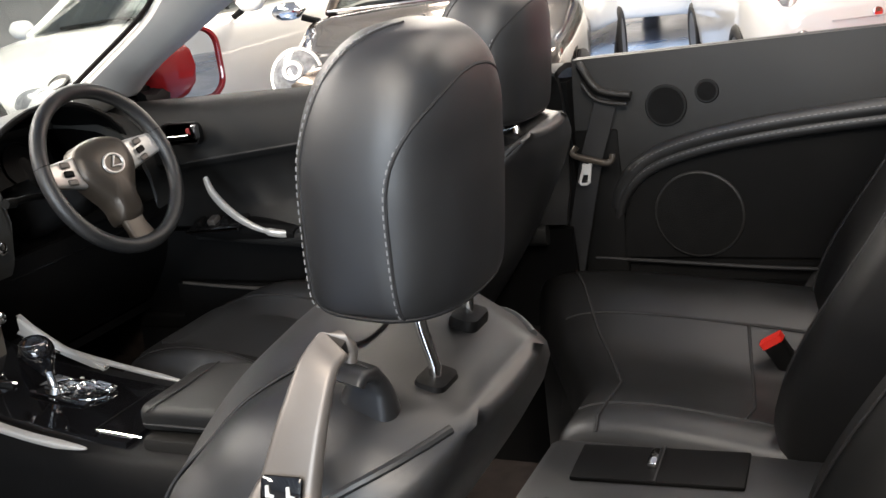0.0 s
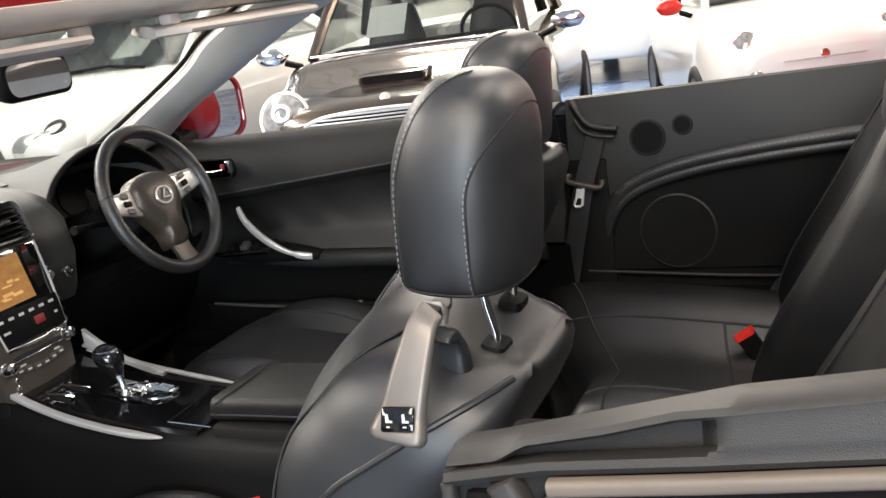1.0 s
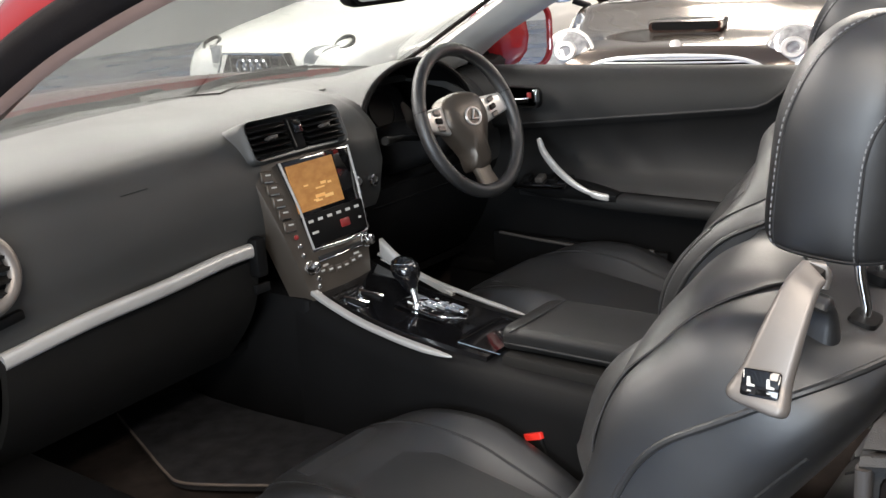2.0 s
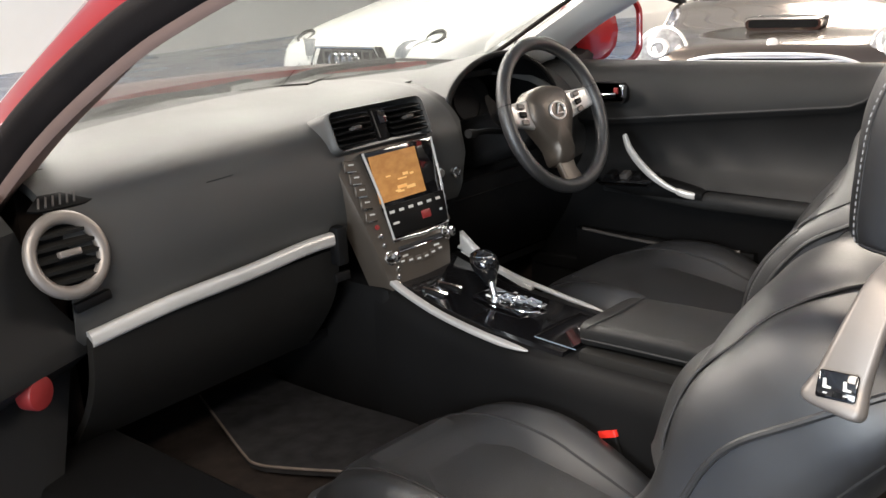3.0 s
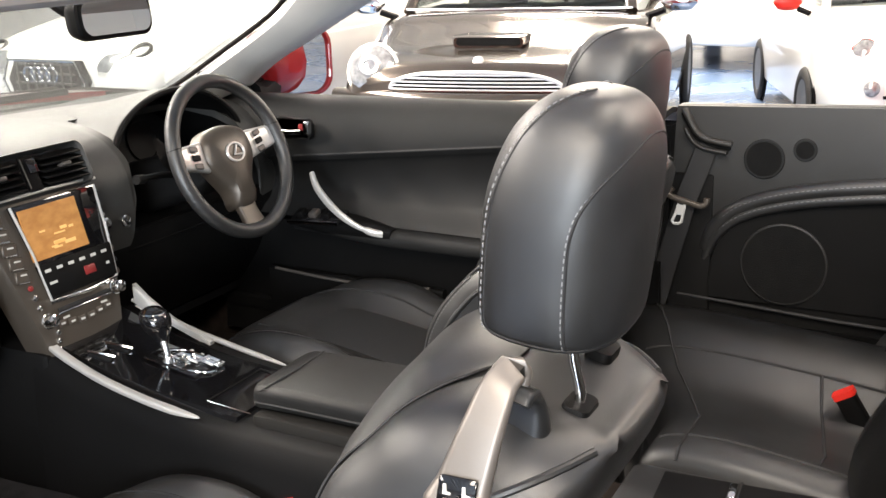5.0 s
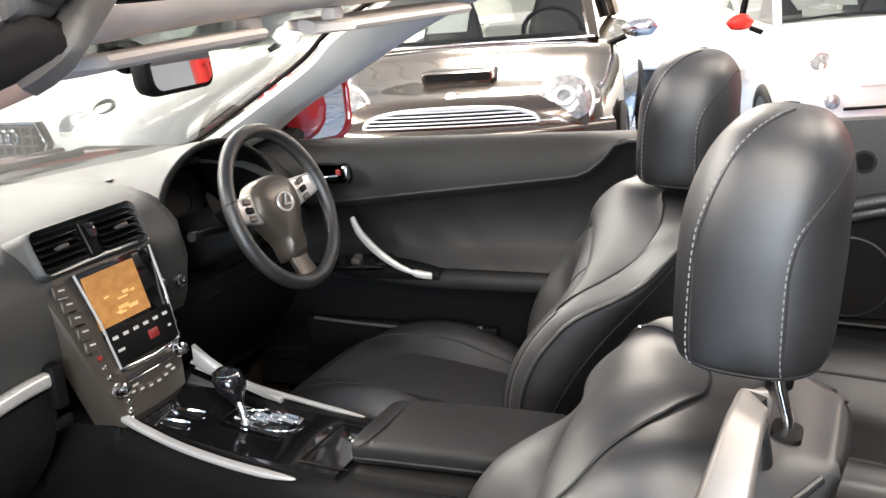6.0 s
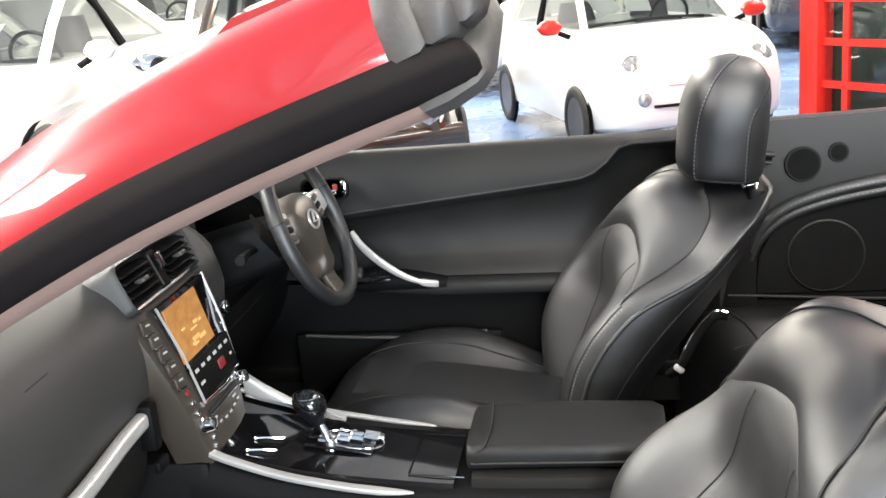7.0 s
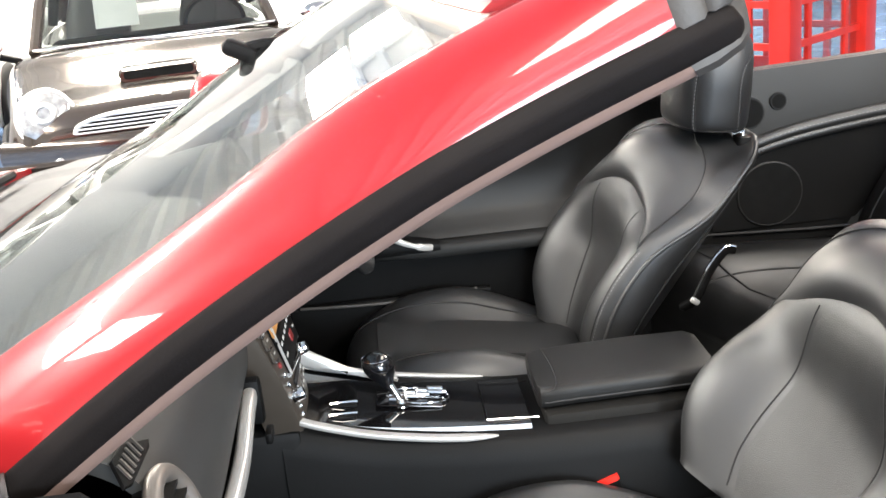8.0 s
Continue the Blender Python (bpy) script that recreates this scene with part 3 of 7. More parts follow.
def build_white_coupe():
    st = [(0.0, 0.62, 0.3, 0.62), (-0.06, 0.76, 0.24, 0.70), (-0.3, 0.86, 0.2, 0.78), (-0.8, 0.91, 0.18, 0.87), (-1.3, 0.92, 0.17, 0.94),
          (-2.2, 0.92, 0.17, 0.93), (-3.2, 0.92, 0.17, 0.95), (-3.8, 0.86, 0.2, 0.95), (-4.15, 0.76, 0.3, 0.85)]
    roof = [(-1.32, 0.72, 0.96), (-2.05, 0.55, 1.33), (-2.9, 0.54, 1.33), (-3.75, 0.62, 0.97)]
    t, body = parked_car("coupe_car", "white sports coupe with a dark trapezoid grille", (-4.1, 2.95), (0.03, -1.0), st, roof, WHITEPAINT, (-0.85, -3.3), 0.32)
    frame = [(-0.26, 0.70), (0.26, 0.70), (0.32, 0.58), (0.22, 0.36), (-0.22, 0.36), (-0.32, 0.58)]
    g = part("grille", slab([(y, z) for y, z in frame], 0.03, facing((0.045, 0, 0), (0, 1, 0), (-0.06, 0, 1)), 0.008), PLASTIC, t, "dark trapezoid grille with mesh bars")
    for k in range(6):
        part("grille_bar", box((0.012, 0.54 - 0.02 * k, 0.012), (0.062 - 0.003 * k, 0, 0.40 + 0.055 * k)), TRIMGREY, g)
    for k in range(7):
        part("grille_bar", box((0.010, 0.010, 0.30), (0.060, -0.21 + 0.07 * k, 0.53)), TRIMGREY, g)
    for k in range(4):
        part("grille_badge", ring(0.042, 0.007, facing((0.088, -0.09 + 0.06 * k, 0.62), (0, 1, 0), (0, 0, 1)), 24, 6), CHROME, g, "chrome ring badge")
    part("frame", tube([Vector((0.075, y, z)) for y, z in frame + frame[:1]], 0.008, 6), CHROME, g)
    for s in (1, -1):
        out = [(-0.02, 0.36), (-0.02, 0.44), (-0.18, 0.70), (-0.46, 0.80), (-0.5, 0.76), (-0.3, 0.5)]
        rows = []
        for dz, k in ((0.60, 1.0), (0.66, 1.0), (0.70, 0.93), (0.725, 0.8)):
            cx, cy = -0.23, 0.58
            rows.append([Vector((cx + (x - cx) * k + 0.02, s * (cy + (y - cy) * k), dz + 0.10 * (-x))) for x, y in out])
        head = part("headlamp", loft(rows), SMOKED, t, "swept smoked glass headlamp")
        part("lamp_ring", ring(0.06, 0.012, facing((-0.14, s * 0.58, 0.745), (0, 1, 0), (-0.9, 0, 0.6)), 20, 6), PLASTIC, head)
        wing_mirror(t, (-1.55, s * 1.0, 1.0), WHITEPAINT, s)
        part("intake", box((0.05, 0.26, 0.14), (0.0, s * 0.56, 0.38), (0, 0, -s * 18), 0.02), PLASTIC, t)
    part("wiper", tube([(-1.26, 0.45, 0.97), (-1.34, 0.1, 1.0), (-1.30, -0.4, 0.985)], 0.012, 6), PLASTIC, t)
    part("price_sheet", box((0.004, 0.26, 0.34), (-1.62, 0.15, 1.12), (0, -62, 0)), PAPER, t, "white price sheet behind the windscreen")


def build_far_cars():
    st = [(0.0, 0.6, 0.3, 0.62), (-0.1, 0.78, 0.24, 0.74), (-0.7, 0.86, 0.2, 0.9), (-1.2, 0.87, 0.2, 0.96), (-2.6, 0.87, 0.2, 0.97), (-3.7, 0.84, 0.2, 0.97), (-4.1, 0.72, 0.3, 0.9)]
    roof = [(-1.2, 0.7, 0.98), (-1.85, 0.58, 1.42), (-3.1, 0.58, 1.42), (-3.8, 0.62, 1.0)]
    parked_car("hatchback_car", "dark blue hatchback parked far back in the showroom", (5.0, 10.2), (-0.2, -0.98), st, roof, BLACKPAINT, (-0.8, -3.3), 0.3)
    parked_car("hatchback_car", "black hatchback parked far back in the showroom", (2.6, 10.6), (-0.1, -0.99), st, roof, BLACKPAINT, (-0.8, -3.3), 0.3)
    parked_car("saloon_car", "white car parked behind the coupe", (-4.9, 7.3), (-0.05, -1.0), st, roof, WHITEPAINT, (-0.8, -3.3), 0.3)
    parked_car("saloon_car", "white car parked in the back row", (-1.9, 8.6), (-0.1, -0.99), st, roof, WHITEPAINT, (-0.8, -3.3), 0.3)


def build_phone_box():
    m = pose(1.60, 3.80, 0, 0, 0, 38)
    t = thing("telephone_box", "red cast-iron telephone box with small glass panes", "telephone box", m=m)
    w, h = 0.9, 2.4
    part("plinth", box((w + 0.04, w + 0.04, 0.3), (0, 0, 0.15), bevel=0.02), BOXRED, t)
    for sx in (1, -1):
        for sy in (1, -1):
            part("corner_post", box((0.12, 0.12, 1.9), (sx * (w / 2 - 0.06), sy * (w / 2 - 0.06), 1.25), bevel=0.012), BOXRED, t)
    part("head", box((w + 0.02, w + 0.02, 0.2), (0, 0, 2.2), bevel=0.02), BOXRED, t)
    part("dome", loft([[Vector((a * k, b * k, z)) for a, b in rounded(w, w, 0.1)] for k, z in ((1.05, 2.3), (1.0, 2.36), (0.8, 2.44), (0.4, 2.5), (0.05, 2.515))]), BOXRED, t)
    for q in range(4):
        r = pose(0, 0, 0, 0, 0, 90 * q) @ Matrix.Translation((0, -w / 2 + 0.05, 0))
        side = part("glazed_side", box((0.66, 0.03, 0.06), (0, -w / 2 + 0.05, 0.36)) if q == 0 else _moved(box((0.66, 0.03, 0.06), (0, 0, 0.36)), r), BOXRED, t)
        for i in range(9):
            part("glazing_bar", _moved(box((0.66, 0.03, 0.035), (0, 0, 0.40 + i * 0.212)), r), BOXRED, side)
        for x in (-0.19, 0.19):
            part("glazing_bar", _moved(box((0.035, 0.026, 1.7), (x, 0, 1.25)), r), BOXRED, side)
        for i in range(8):
            for x, pw in ((-0.26, 0.11), (0, 0.34), (0.26, 0.11)):
                part("pane", _moved(box((pw, 0.006, 0.17), (x, 0.0, 0.506 + i * 0.212)), r), GLASS, side)
    part("back_panel", box((0.6, 0.04, 1.5), (0.0, 0.36, 1.15)), GREENCLOTH, t)


def _moved(bm, m):
    bmesh.ops.transform(bm, matrix=m, verts=bm.verts)
    return bm


build_hatchback()
build_white_city_car()
build_white_coupe()
build_far_cars()
build_phone_box()


# ---------- the convertible: shell ----------
PILLAR_LOW = smooth_line([(-1.14, 0.85, 0.80), (-1.0, 0.83, 0.89), (-0.80, 0.785, 1.018), (-0.66, 0.77, 1.088), (-0.533, 0.765, 1.153), (-0.43, 0.768, 1.206), (-0.30, 0.772, 1.259), (-0.19, 0.778, 1.298)], 5)
PILLAR_TOP = smooth_line([(-1.26, 0.72, 0.90), (-1.06, 0.68, 0.975), (-0.90, 0.668, 1.058), (-0.72, 0.662, 1.160), (-0.64, 0.66, 1.224), (-0.52, 0.658, 1.286), (-0.37, 0.655, 1.356), (-0.22, 0.65, 1.402)], 5)


NEAR_LOW = smooth_line([(-1.14, 0.89, 0.80), (-1.0, 0.885, 0.898), (-0.80, 0.87, 1.033), (-0.65, 0.855, 1.120), (-0.50, 0.838, 1.195), (-0.40, 0.823, 1.236), (-0.30, 0.806, 1.272), (-0.19, 0.785, 1.308)], 5)
NEAR_TOP = smooth_line([(-1.26, 0.77, 0.85), (-1.11, 0.76, 0.938), (-0.968, 0.75, 1.023), (-0.826, 0.745, 1.099), (-0.686, 0.74, 1.182), (-0.551, 0.735, 1.264), (-0.38, 0.72, 1.336), (-0.21, 0.70, 1.394)], 5)


def side_of(v, s):
    return Vector((v.x, v.y * s, v.z))


def header_rear(y):
    return -0.175 - 0.11 * (1 - (y / 0.78) ** 2)


def build_shell():
    car = thing("convertible_car", "red convertible car with its roof folded away and one door open", "car", (0, 0, 0))
    lows, tops = PILLAR_LOW, PILLAR_TOP
    n = len(lows)
    for s in (-1, 1):
        lows, tops = (NEAR_LOW, NEAR_TOP) if s < 0 else (PILLAR_LOW, PILLAR_TOP)
        rows = []
        for a, b in zip(lows, tops):
            if s > 0:
                a = a + Vector((-0.03, 0, 0.018))
            if s > 0:
                b = a.lerp(b, 0.72)
            out = Vector((-0.01, 0.022, 0.024))
            ring_ = [a, a.lerp(b, 0.2) + out * 0.75, a.lerp(b, 0.5) + out, a.lerp(b, 0.8) + out * 0.7, b, b + Vector((0.002, -0.008, -0.010)), a.lerp(b, 0.5) + Vector((0.006, -0.008, -0.006)), a + Vector((0.004, -0.010, 0.0))]
            rows.append([side_of(v, s) for v in ring_])
        part("windscreen_pillar", loft(rows), RED, car, "glossy red windscreen pillar", sharp=60)
        # rubber seal under the painted pillar, then the inner trim
        rows = []
        for a, b in zip(lows, tops):
            if s > 0:
                a = a + Vector((-0.03, 0, 0.018))
            d = Vector((0.012, -0.010, -0.022))
            sec = [a + Vector((0.002, 0.001, 0.003)), a + d * 0.5 + Vector((0.006, 0.010, 0)), a + d + Vector((0.008, 0.008, 0)), a + d * 1.7 + Vector((0.004, 0.002, 0)), a + d * 2.0 + Vector((0, -0.012, 0.004)), a + d * 1.2 + Vector((-0.01, -0.035, 0.02)), a + Vector((-0.01, -0.02, 0.0))]
            rows.append([side_of(v, s) for v in smooth_line(sec + sec[:1], 3)[:-1]])
        if s < 0:
            run = (rows[-1][0] - rows[-3][0]).normalized()
            mid = sum(rows[-1], Vector()) / len(rows[-1])
            rows += [[mid + (v - mid) * k + run * d for v in rows[-1]] for d, k in ((0.02, 1.03), (0.042, 1.02), (0.054, 0.94), (0.062, 0.7), (0.065, 0.35))]
            part("door_seal", loft(rows), RUBBER, car, "black rubber door seal", sharp=70)
        rows = []
        for a, b in zip(lows, tops):
            if s > 0:
                a = a + Vector((-0.03, 0, 0.018))
                e = a + Vector((0.018, -0.010, -0.010))
            else:
                e = a + Vector((0.026, -0.020, -0.046))
            f = e + Vector((0.006, -0.010, -0.008)) if s < 0 else e + Vector((0.008, -0.014, -0.006))
            g = b + Vector((0.03, -0.035, -0.024))
            mid = e.lerp(g, 0.5) + Vector((0.02, -0.030, 0.0 if s < 0 else -0.014))
            sec = [e, f, mid, g, g + Vector((-0.028, 0.018, 0.008)), e + Vector((-0.012, 0.0, 0.014))]
            rows.append([side_of(v, s) for v in sec])
        if s < 0:
            mid = sum(rows[-1], Vector()) / len(rows[-1])
            part("trim_end", loft([[mid + (v - mid) * k + Vector((d, 0, 0.4 * d)) for v in rows[-1]] for d, k in ((-0.004, 1.03), (0.02, 1.04), (0.048, 0.96), (0.062, 0.78), (0.068, 0.4))]), SEALGREY, car, "rounded grey rubber end of the pillar trim")
        # near side takes the shaded tone, far side the lit one
        part("pillar_trim", loft(rows), TRIMSHADED if s < 0 else PILLARLIT, car, "smooth inner pillar trim", sharp=60)

    # windscreen
    def ws(u, v):
        i = u * (n - 1)
        k = min(int(i), n - 2)
        a, b = side_of(NEAR_TOP[k].lerp(NEAR_TOP[k + 1], i - k), -1), tops[k].lerp(tops[k + 1], i - k)
        p = a.lerp(b, v)
        bow = 1 - (2 * v - 1) ** 2
        return Vector((p.x - (0.17 - 0.11 * u) * bow, p.y, p.z + 0.012 * bow))
    glass = part("windscreen", sheet(ws, 14, 14, 0.005, (0.5, 0, -0.8)), GLASS, car, "clear curved windscreen")
    glass.visible_shadow = False
    part("glass_edge", tube([ws(i / 30, 0.985) + Vector((0.012, 0, -0.006)) for i in range(31)], 0.006, 6), RUBBER, car, "black edge of the windscreen")
    # header: red outside, pale lining and visors inside
    ys = [-0.70 + 1.40 * i / 24 for i in range(25)]
    rows = []
    for y in ys:
        bow = 1 - (y / 0.78) ** 2
        xr = header_rear(y)
        rows.append([Vector((xr, y, 1.318 + 0.012 * bow)), Vector((xr + 0.004, y, 1.362 + 0.012 * bow)), Vector((xr - 0.06, y, 1.385 + 0.012 * bow)), Vector((xr - 0.17, y, 1.352 + 0.014 * bow)), Vector((xr - 0.19, y, 1.335 + 0.014 * bow)), Vector((xr - 0.1, y, 1.318 + 0.012 * bow))])
    part("windscreen_header", loft(rows), RED, car, "red header rail over the windscreen", sharp=30)
    rows = []
    for y in [-0.70 + 1.40 * i / 24 for i in range(25)]:
        bow = 1 - (y / 0.78) ** 2
        xr = header_rear(y)
        z = 1.292 + 0.010 * bow
        rows.append([Vector((xr + 0.012, y, z + 0.03)), Vector((xr + 0.006, y, z + 0.004)), Vector((xr - 0.03, y, z - 0.012)), Vector((xr - 0.13, y, z - 0.016)), Vector((xr - 0.2, y, z + 0.006)), Vector((xr - 0.22, y, z + 0.04)), Vector((xr - 0.1, y, z + 0.05))])
    part("header_lining", loft(rows), BEIGE, car, "pale grey header lining", sharp=60)
    for s in (-1, 1):
        rows = []
        for i in range(13):
            y = s * (0.10 + 0.50 * i / 12)
            e = min(1.0, 3 * math.sin(math.pi * i / 12) + 0.25)
            xr = header_rear(y)
            rows.append([Vector((xr - 0.085 + a * e, y, 1.258 + b + (0.10 if s < 0 else -0.05) * a)) for a, b in superellipse(0.075, 0.012, 3, 14)])
        visor = part("sun_visor", loft(rows), BEIGE, car, "pale grey fabric sun visor folded up")
        part("visor_clip", box((0.03, 0.035, 0.022), (header_rear(s * 0.13) - 0.05, s * 0.13, 1.278), bevel=0.006), BEIGE, visor)
    # folded rubber end of the pillar at the near corner, with the roof's latch gear
    for s in (-1, 1):
        a, b = (NEAR_LOW[-1], NEAR_TOP[-1]) if s < 0 else (PILLAR_LOW[-1], PILLAR_TOP[-1])
        out = Vector((-0.01, 0.022, 0.024))
        ring_ = [a, a.lerp(b, 0.2) + out * 0.75, a.lerp(b, 0.5) + out, a.lerp(b, 0.8) + out * 0.7, b, b + Vector((0.002, -0.03, -0.03)), a.lerp(b, 0.5) + Vector((0.006, -0.04, -0.03)), a + Vector((0.004, -0.03, -0.01))]
        mid = sum(ring_, Vector()) / len(ring_)
        rows = [[side_of(mid + (v - mid) * k + Vector((d, 0, 0.42 * d)), s) for v in ring_] for d, k in ((-0.002, 1.01), (0.004, 1.05), (0.026, 1.06), (0.032, 0.96), (0.038, 1.03), (0.058, 1.01), (0.064, 0.88), (0.070, 0.92), (0.084, 0.82), (0.092, 0.6), (0.095, 0.3))]
        cap = part("header_end_seal", loft(rows), SEALGREY, car, "folded grey rubber seal at the pillar end", sharp=50)
        part("latch_pin", tube([(-0.12, s * 0.60, 1.345), (-0.105, s * 0.60, 1.36), (-0.1, s * 0.56, 1.365)], 0.012, 8, (1, 0, 0)), PLASTIC, cap)
        part("latch_block", box((0.05, 0.09, 0.035), (-0.15, s * 0.58, 1.345), bevel=0.008), PLASTIC, cap)
    # cowl and bonnet
    part("cowl_panel", sheet(lambda u, v: Vector((-1.26 - 0.19 * (1 - (2 * v - 1) ** 2) - 0.14 * u, 1.44 * (v - 0.5), 0.905 - 0.005 * u)), 3, 12, 0.02, (0, 0, -1)), PLASTIC, car, "black plastic cowl")
    part("bonnet", sheet(lambda u, v: Vector((-1.36 - 0.18 * (1 - (2 * v - 1) ** 2) - 1.22 * u, 1.66 * (v - 0.5) * (1 - 0.12 * u * u), 0.925 + 0.035 * (1 - (2 * v - 1) ** 2) - 0.20 * u * u)), 14, 16, 0.025, (0, 0, -1)), RED, car, "glossy red bonnet")
    for k, s in enumerate((-1, 1)):
        part("wiper", tube(smooth_line([(-1.33, s * 0.30 - 0.25, 0.935), (-1.40, s * 0.3, 0.955), (-1.39, s * 0.3 + 0.3, 0.95)], 5), 0.010, 6), PLASTIC, car)
    # wings, rear quarters, sills, tail: an outer skin with wheel arches
    for s in (-1, 1):
        def wing(u, v, s=s):
            x = -2.62 + 1.64 * u
            z = 0.24 + (0.93 - 0.24 - 0.16 * (1 - u) ** 2) * v
            y = 0.895 - 0.05 * (2 * v - 1) ** 4 - 0.10 * (1 - u) ** 3 - 0.02 * v
            dx, dz = x + 1.86, z - 0.33
            if dx * dx + dz * dz < 0.36 ** 2:
                y -= 0.10
            return Vector((x, s * y, z))
        part("front_wing", sheet(wing, 40, 20, 0.03, (0, -s, 0)), RED, car, "red front wing")
        x0 = 0.70

        def quarter(u, v, s=s):
            x = x0 + 1.45 * u
            z = 0.24 + (0.607 + 0.11 * (x - 0.61)) * v
            y = 0.897 - (0.05 if v < 0.5 else 0.008) * (2 * v - 1) ** 4 - 0.03 * u ** 3
            dx, dz = x - 0.98, z - 0.33
            if dx * dx + dz * dz < 0.36 ** 2:
                y -= 0.05
            return Vector((x, s * y, z))
        part("rear_quarter", sheet(quarter, 36, 20, 0.012, (0, -s, 0)), RED, car, "red rear quarter panel")
        part("sill", sweep([(-0.98, s * 0.83, 0.31), (0.0, s * 0.84, 0.31), (0.64, s * 0.84, 0.31)], rounded(0.14, 0.16, 0.035)), RED, car, "red painted door sill")
        part("sill_cover", sweep([(-0.97, s * 0.80, 0.385), (0.0, s * 0.80, 0.385), (0.62, s * 0.80, 0.385)], rounded(0.22, 0.05, 0.015)), PLASTIC, car, "black plastic sill cover")
        for wx in (-1.86, 0.98):
            wheel(car, wx, s * 0.80, 0.33, 0.22)
    part("front_bumper", sheet(lambda u, v: Vector((-2.62 - 0.12 * (1 - (2 * v - 1) ** 4), 1.56 * (v - 0.5), 0.24 + 0.5 * u)), 6, 14, 0.03, (1, 0, 0)), RED, car)
    part("rear_bumper", sheet(lambda u, v: Vector((2.08 + 0.12 * (1 - (2 * v - 1) ** 4), 1.56 * (v - 0.5), 0.24 + 0.66 * u)), 6, 14, 0.03, (-1, 0, 0)), RED, car)
    part("rear_deck", sheet(lambda u, v: Vector((1.32 + 0.84 * u, 1.62 * (v - 0.5) * (1 - 0.06 * u), 0.955 + 0.03 * (1 - (2 * v - 1) ** 2) - 0.05 * u * u)), 8, 12, 0.03, (0, 0, -1)), RED, car, "red rear deck over the stowed roof")
    # floor pan and carpet
    part("floor_pan", box((2.7, 1.56, 0.04), (-0.15, 0, 0.215)), PLASTIC, car)
    for s in (-1, 1):
        def carpet(u, v, s=s):
            x = -1.5 + 1.45 * u
            y = 0.14 + 0.60 * v
            z = 0.255 + 0.28 * max(0.0, (-1.12 - x) / 0.38) ** 1.2 + 0.012 * noise.noise(Vector((x * 5, y * 5, s)))
            return Vector((x, s * y, z))
        part("carpet", sheet(carpet, 24, 10, 0.02, (0, 0, -1)), CARPET, car, "charcoal carpet in the footwell")
    part("side_liner", box((2.75, 0.03, 0.30), (-0.125, 0.772, 0.35)), PLASTIC, car)
    for s in (-1, 1):
        part("kick_panel", box((0.62, 0.06, 0.74), (-1.25, s * 0.775, 0.56)), CARPET, car)
    part("sill_seal", tube(smooth_line([(-1.13, 0.74, 0.56), (-1.124, 0.735, 0.467), (-1.09, 0.73, 0.409), (-1.019, 0.725, 0.385), (-0.928, 0.722, 0.380), (-0.771, 0.72, 0.380), (-0.2, 0.72, 0.378)], 5), 0.010, 8), DOORSKIN, car, "rounded black sill seal")
    part("tunnel_side", box((0.80, 0.296, 0.34), (-1.12, 0.008, 0.40), bevel=0.02), PLASTIC, car)
    part("bulkhead_carpet", box((0.02, 1.56, 0.34), (-1.47, 0, 0.38)), CARPET, car)
    part("side_liner", box((2.2, 0.03, 0.15), (0.15, -0.70, 0.29)), PLASTIC, car)
    part("bulkhead", box((0.03, 1.5, 0.62), (-1.5, 0, 0.6)), PLASTIC, car)
    part("rear_bulkhead", box((0.04, 1.5, 0.7), (1.3, 0, 0.6)), PLASTIC, car)
    # tunnel wall under the console
    part("tunnel", sweep([(-1.45, 0, 0.33), (-0.6, 0, 0.33), (0.4, 0, 0.33), (1.25, 0, 0.33)], rounded(0.26, 0.2, 0.05)), CARPET, car)
    # floor mat with a pale binding
    mat_pts = smooth_line([(-1.22, -0.17, 0), (-0.9, -0.17, 0), (-0.58, -0.17, 0), (-0.57, -0.36, 0), (-0.63, -0.40, 0), (-0.72, -0.450, 0), (-0.79, -0.478, 0), (-0.85, -0.465, 0), (-1.01, -0.405, 0), (-1.22, -0.325, 0)], 5)
    mat = thing("floor_mat", "charcoal carpet floor mat with a pale bound edge", "floor mat", (-0.9, -0.5, 0.26))
    part("mat_surface", slab([(p.x, p.y) for p in mat_pts], 0.014, pose(0, 0, 0.268)), MATPILE, mat)
    part("binding", tube([Vector((p.x, p.y, 0.281)) for p in mat_pts[16:]], 0.003, 6), MATEDGE, mat, "pale stitched binding")
    return car


build_shell()


# ---------- rear view mirror and door mirrors ----------
def build_inner_mirror():
    t = thing("rear_view_mirror", "black rear-view mirror fixed to the windscreen", "mirror", (-0.62, 0, 1.2))
    m = facing((-0.575, 0.0, 1.205), (0.0, 1, 0.0), (-0.10, 0, 1))
    part("housing", loft([[m @ Vector((a * k, b * k, h)) for a, b in rounded(0.185, 0.078, 0.026, 5)] for k, h in ((0.55, -0.055), (0.85, -0.04), (1.0, -0.012), (1.0, 0.0), (0.96, 0.004))]), PLASTIC, t)
    part("mirror_glass", slab(rounded(0.166, 0.062, 0.022, 5), 0.003, m @ Matrix.Translation((0, 0, 0.004))), MIRROR, t)
    part("stalk", tube(smooth_line([(-0.61, 0, 1.215), (-0.68, 0, 1.25), (-0.74, 0, 1.245)], 4), 0.013, 8), PLASTIC, t)
    part("foot", box((0.11, 0.05, 0.03), (-0.72, 0, 1.236), (0, 28, 0), 0.012), PLASTIC, t)


build_inner_mirror()


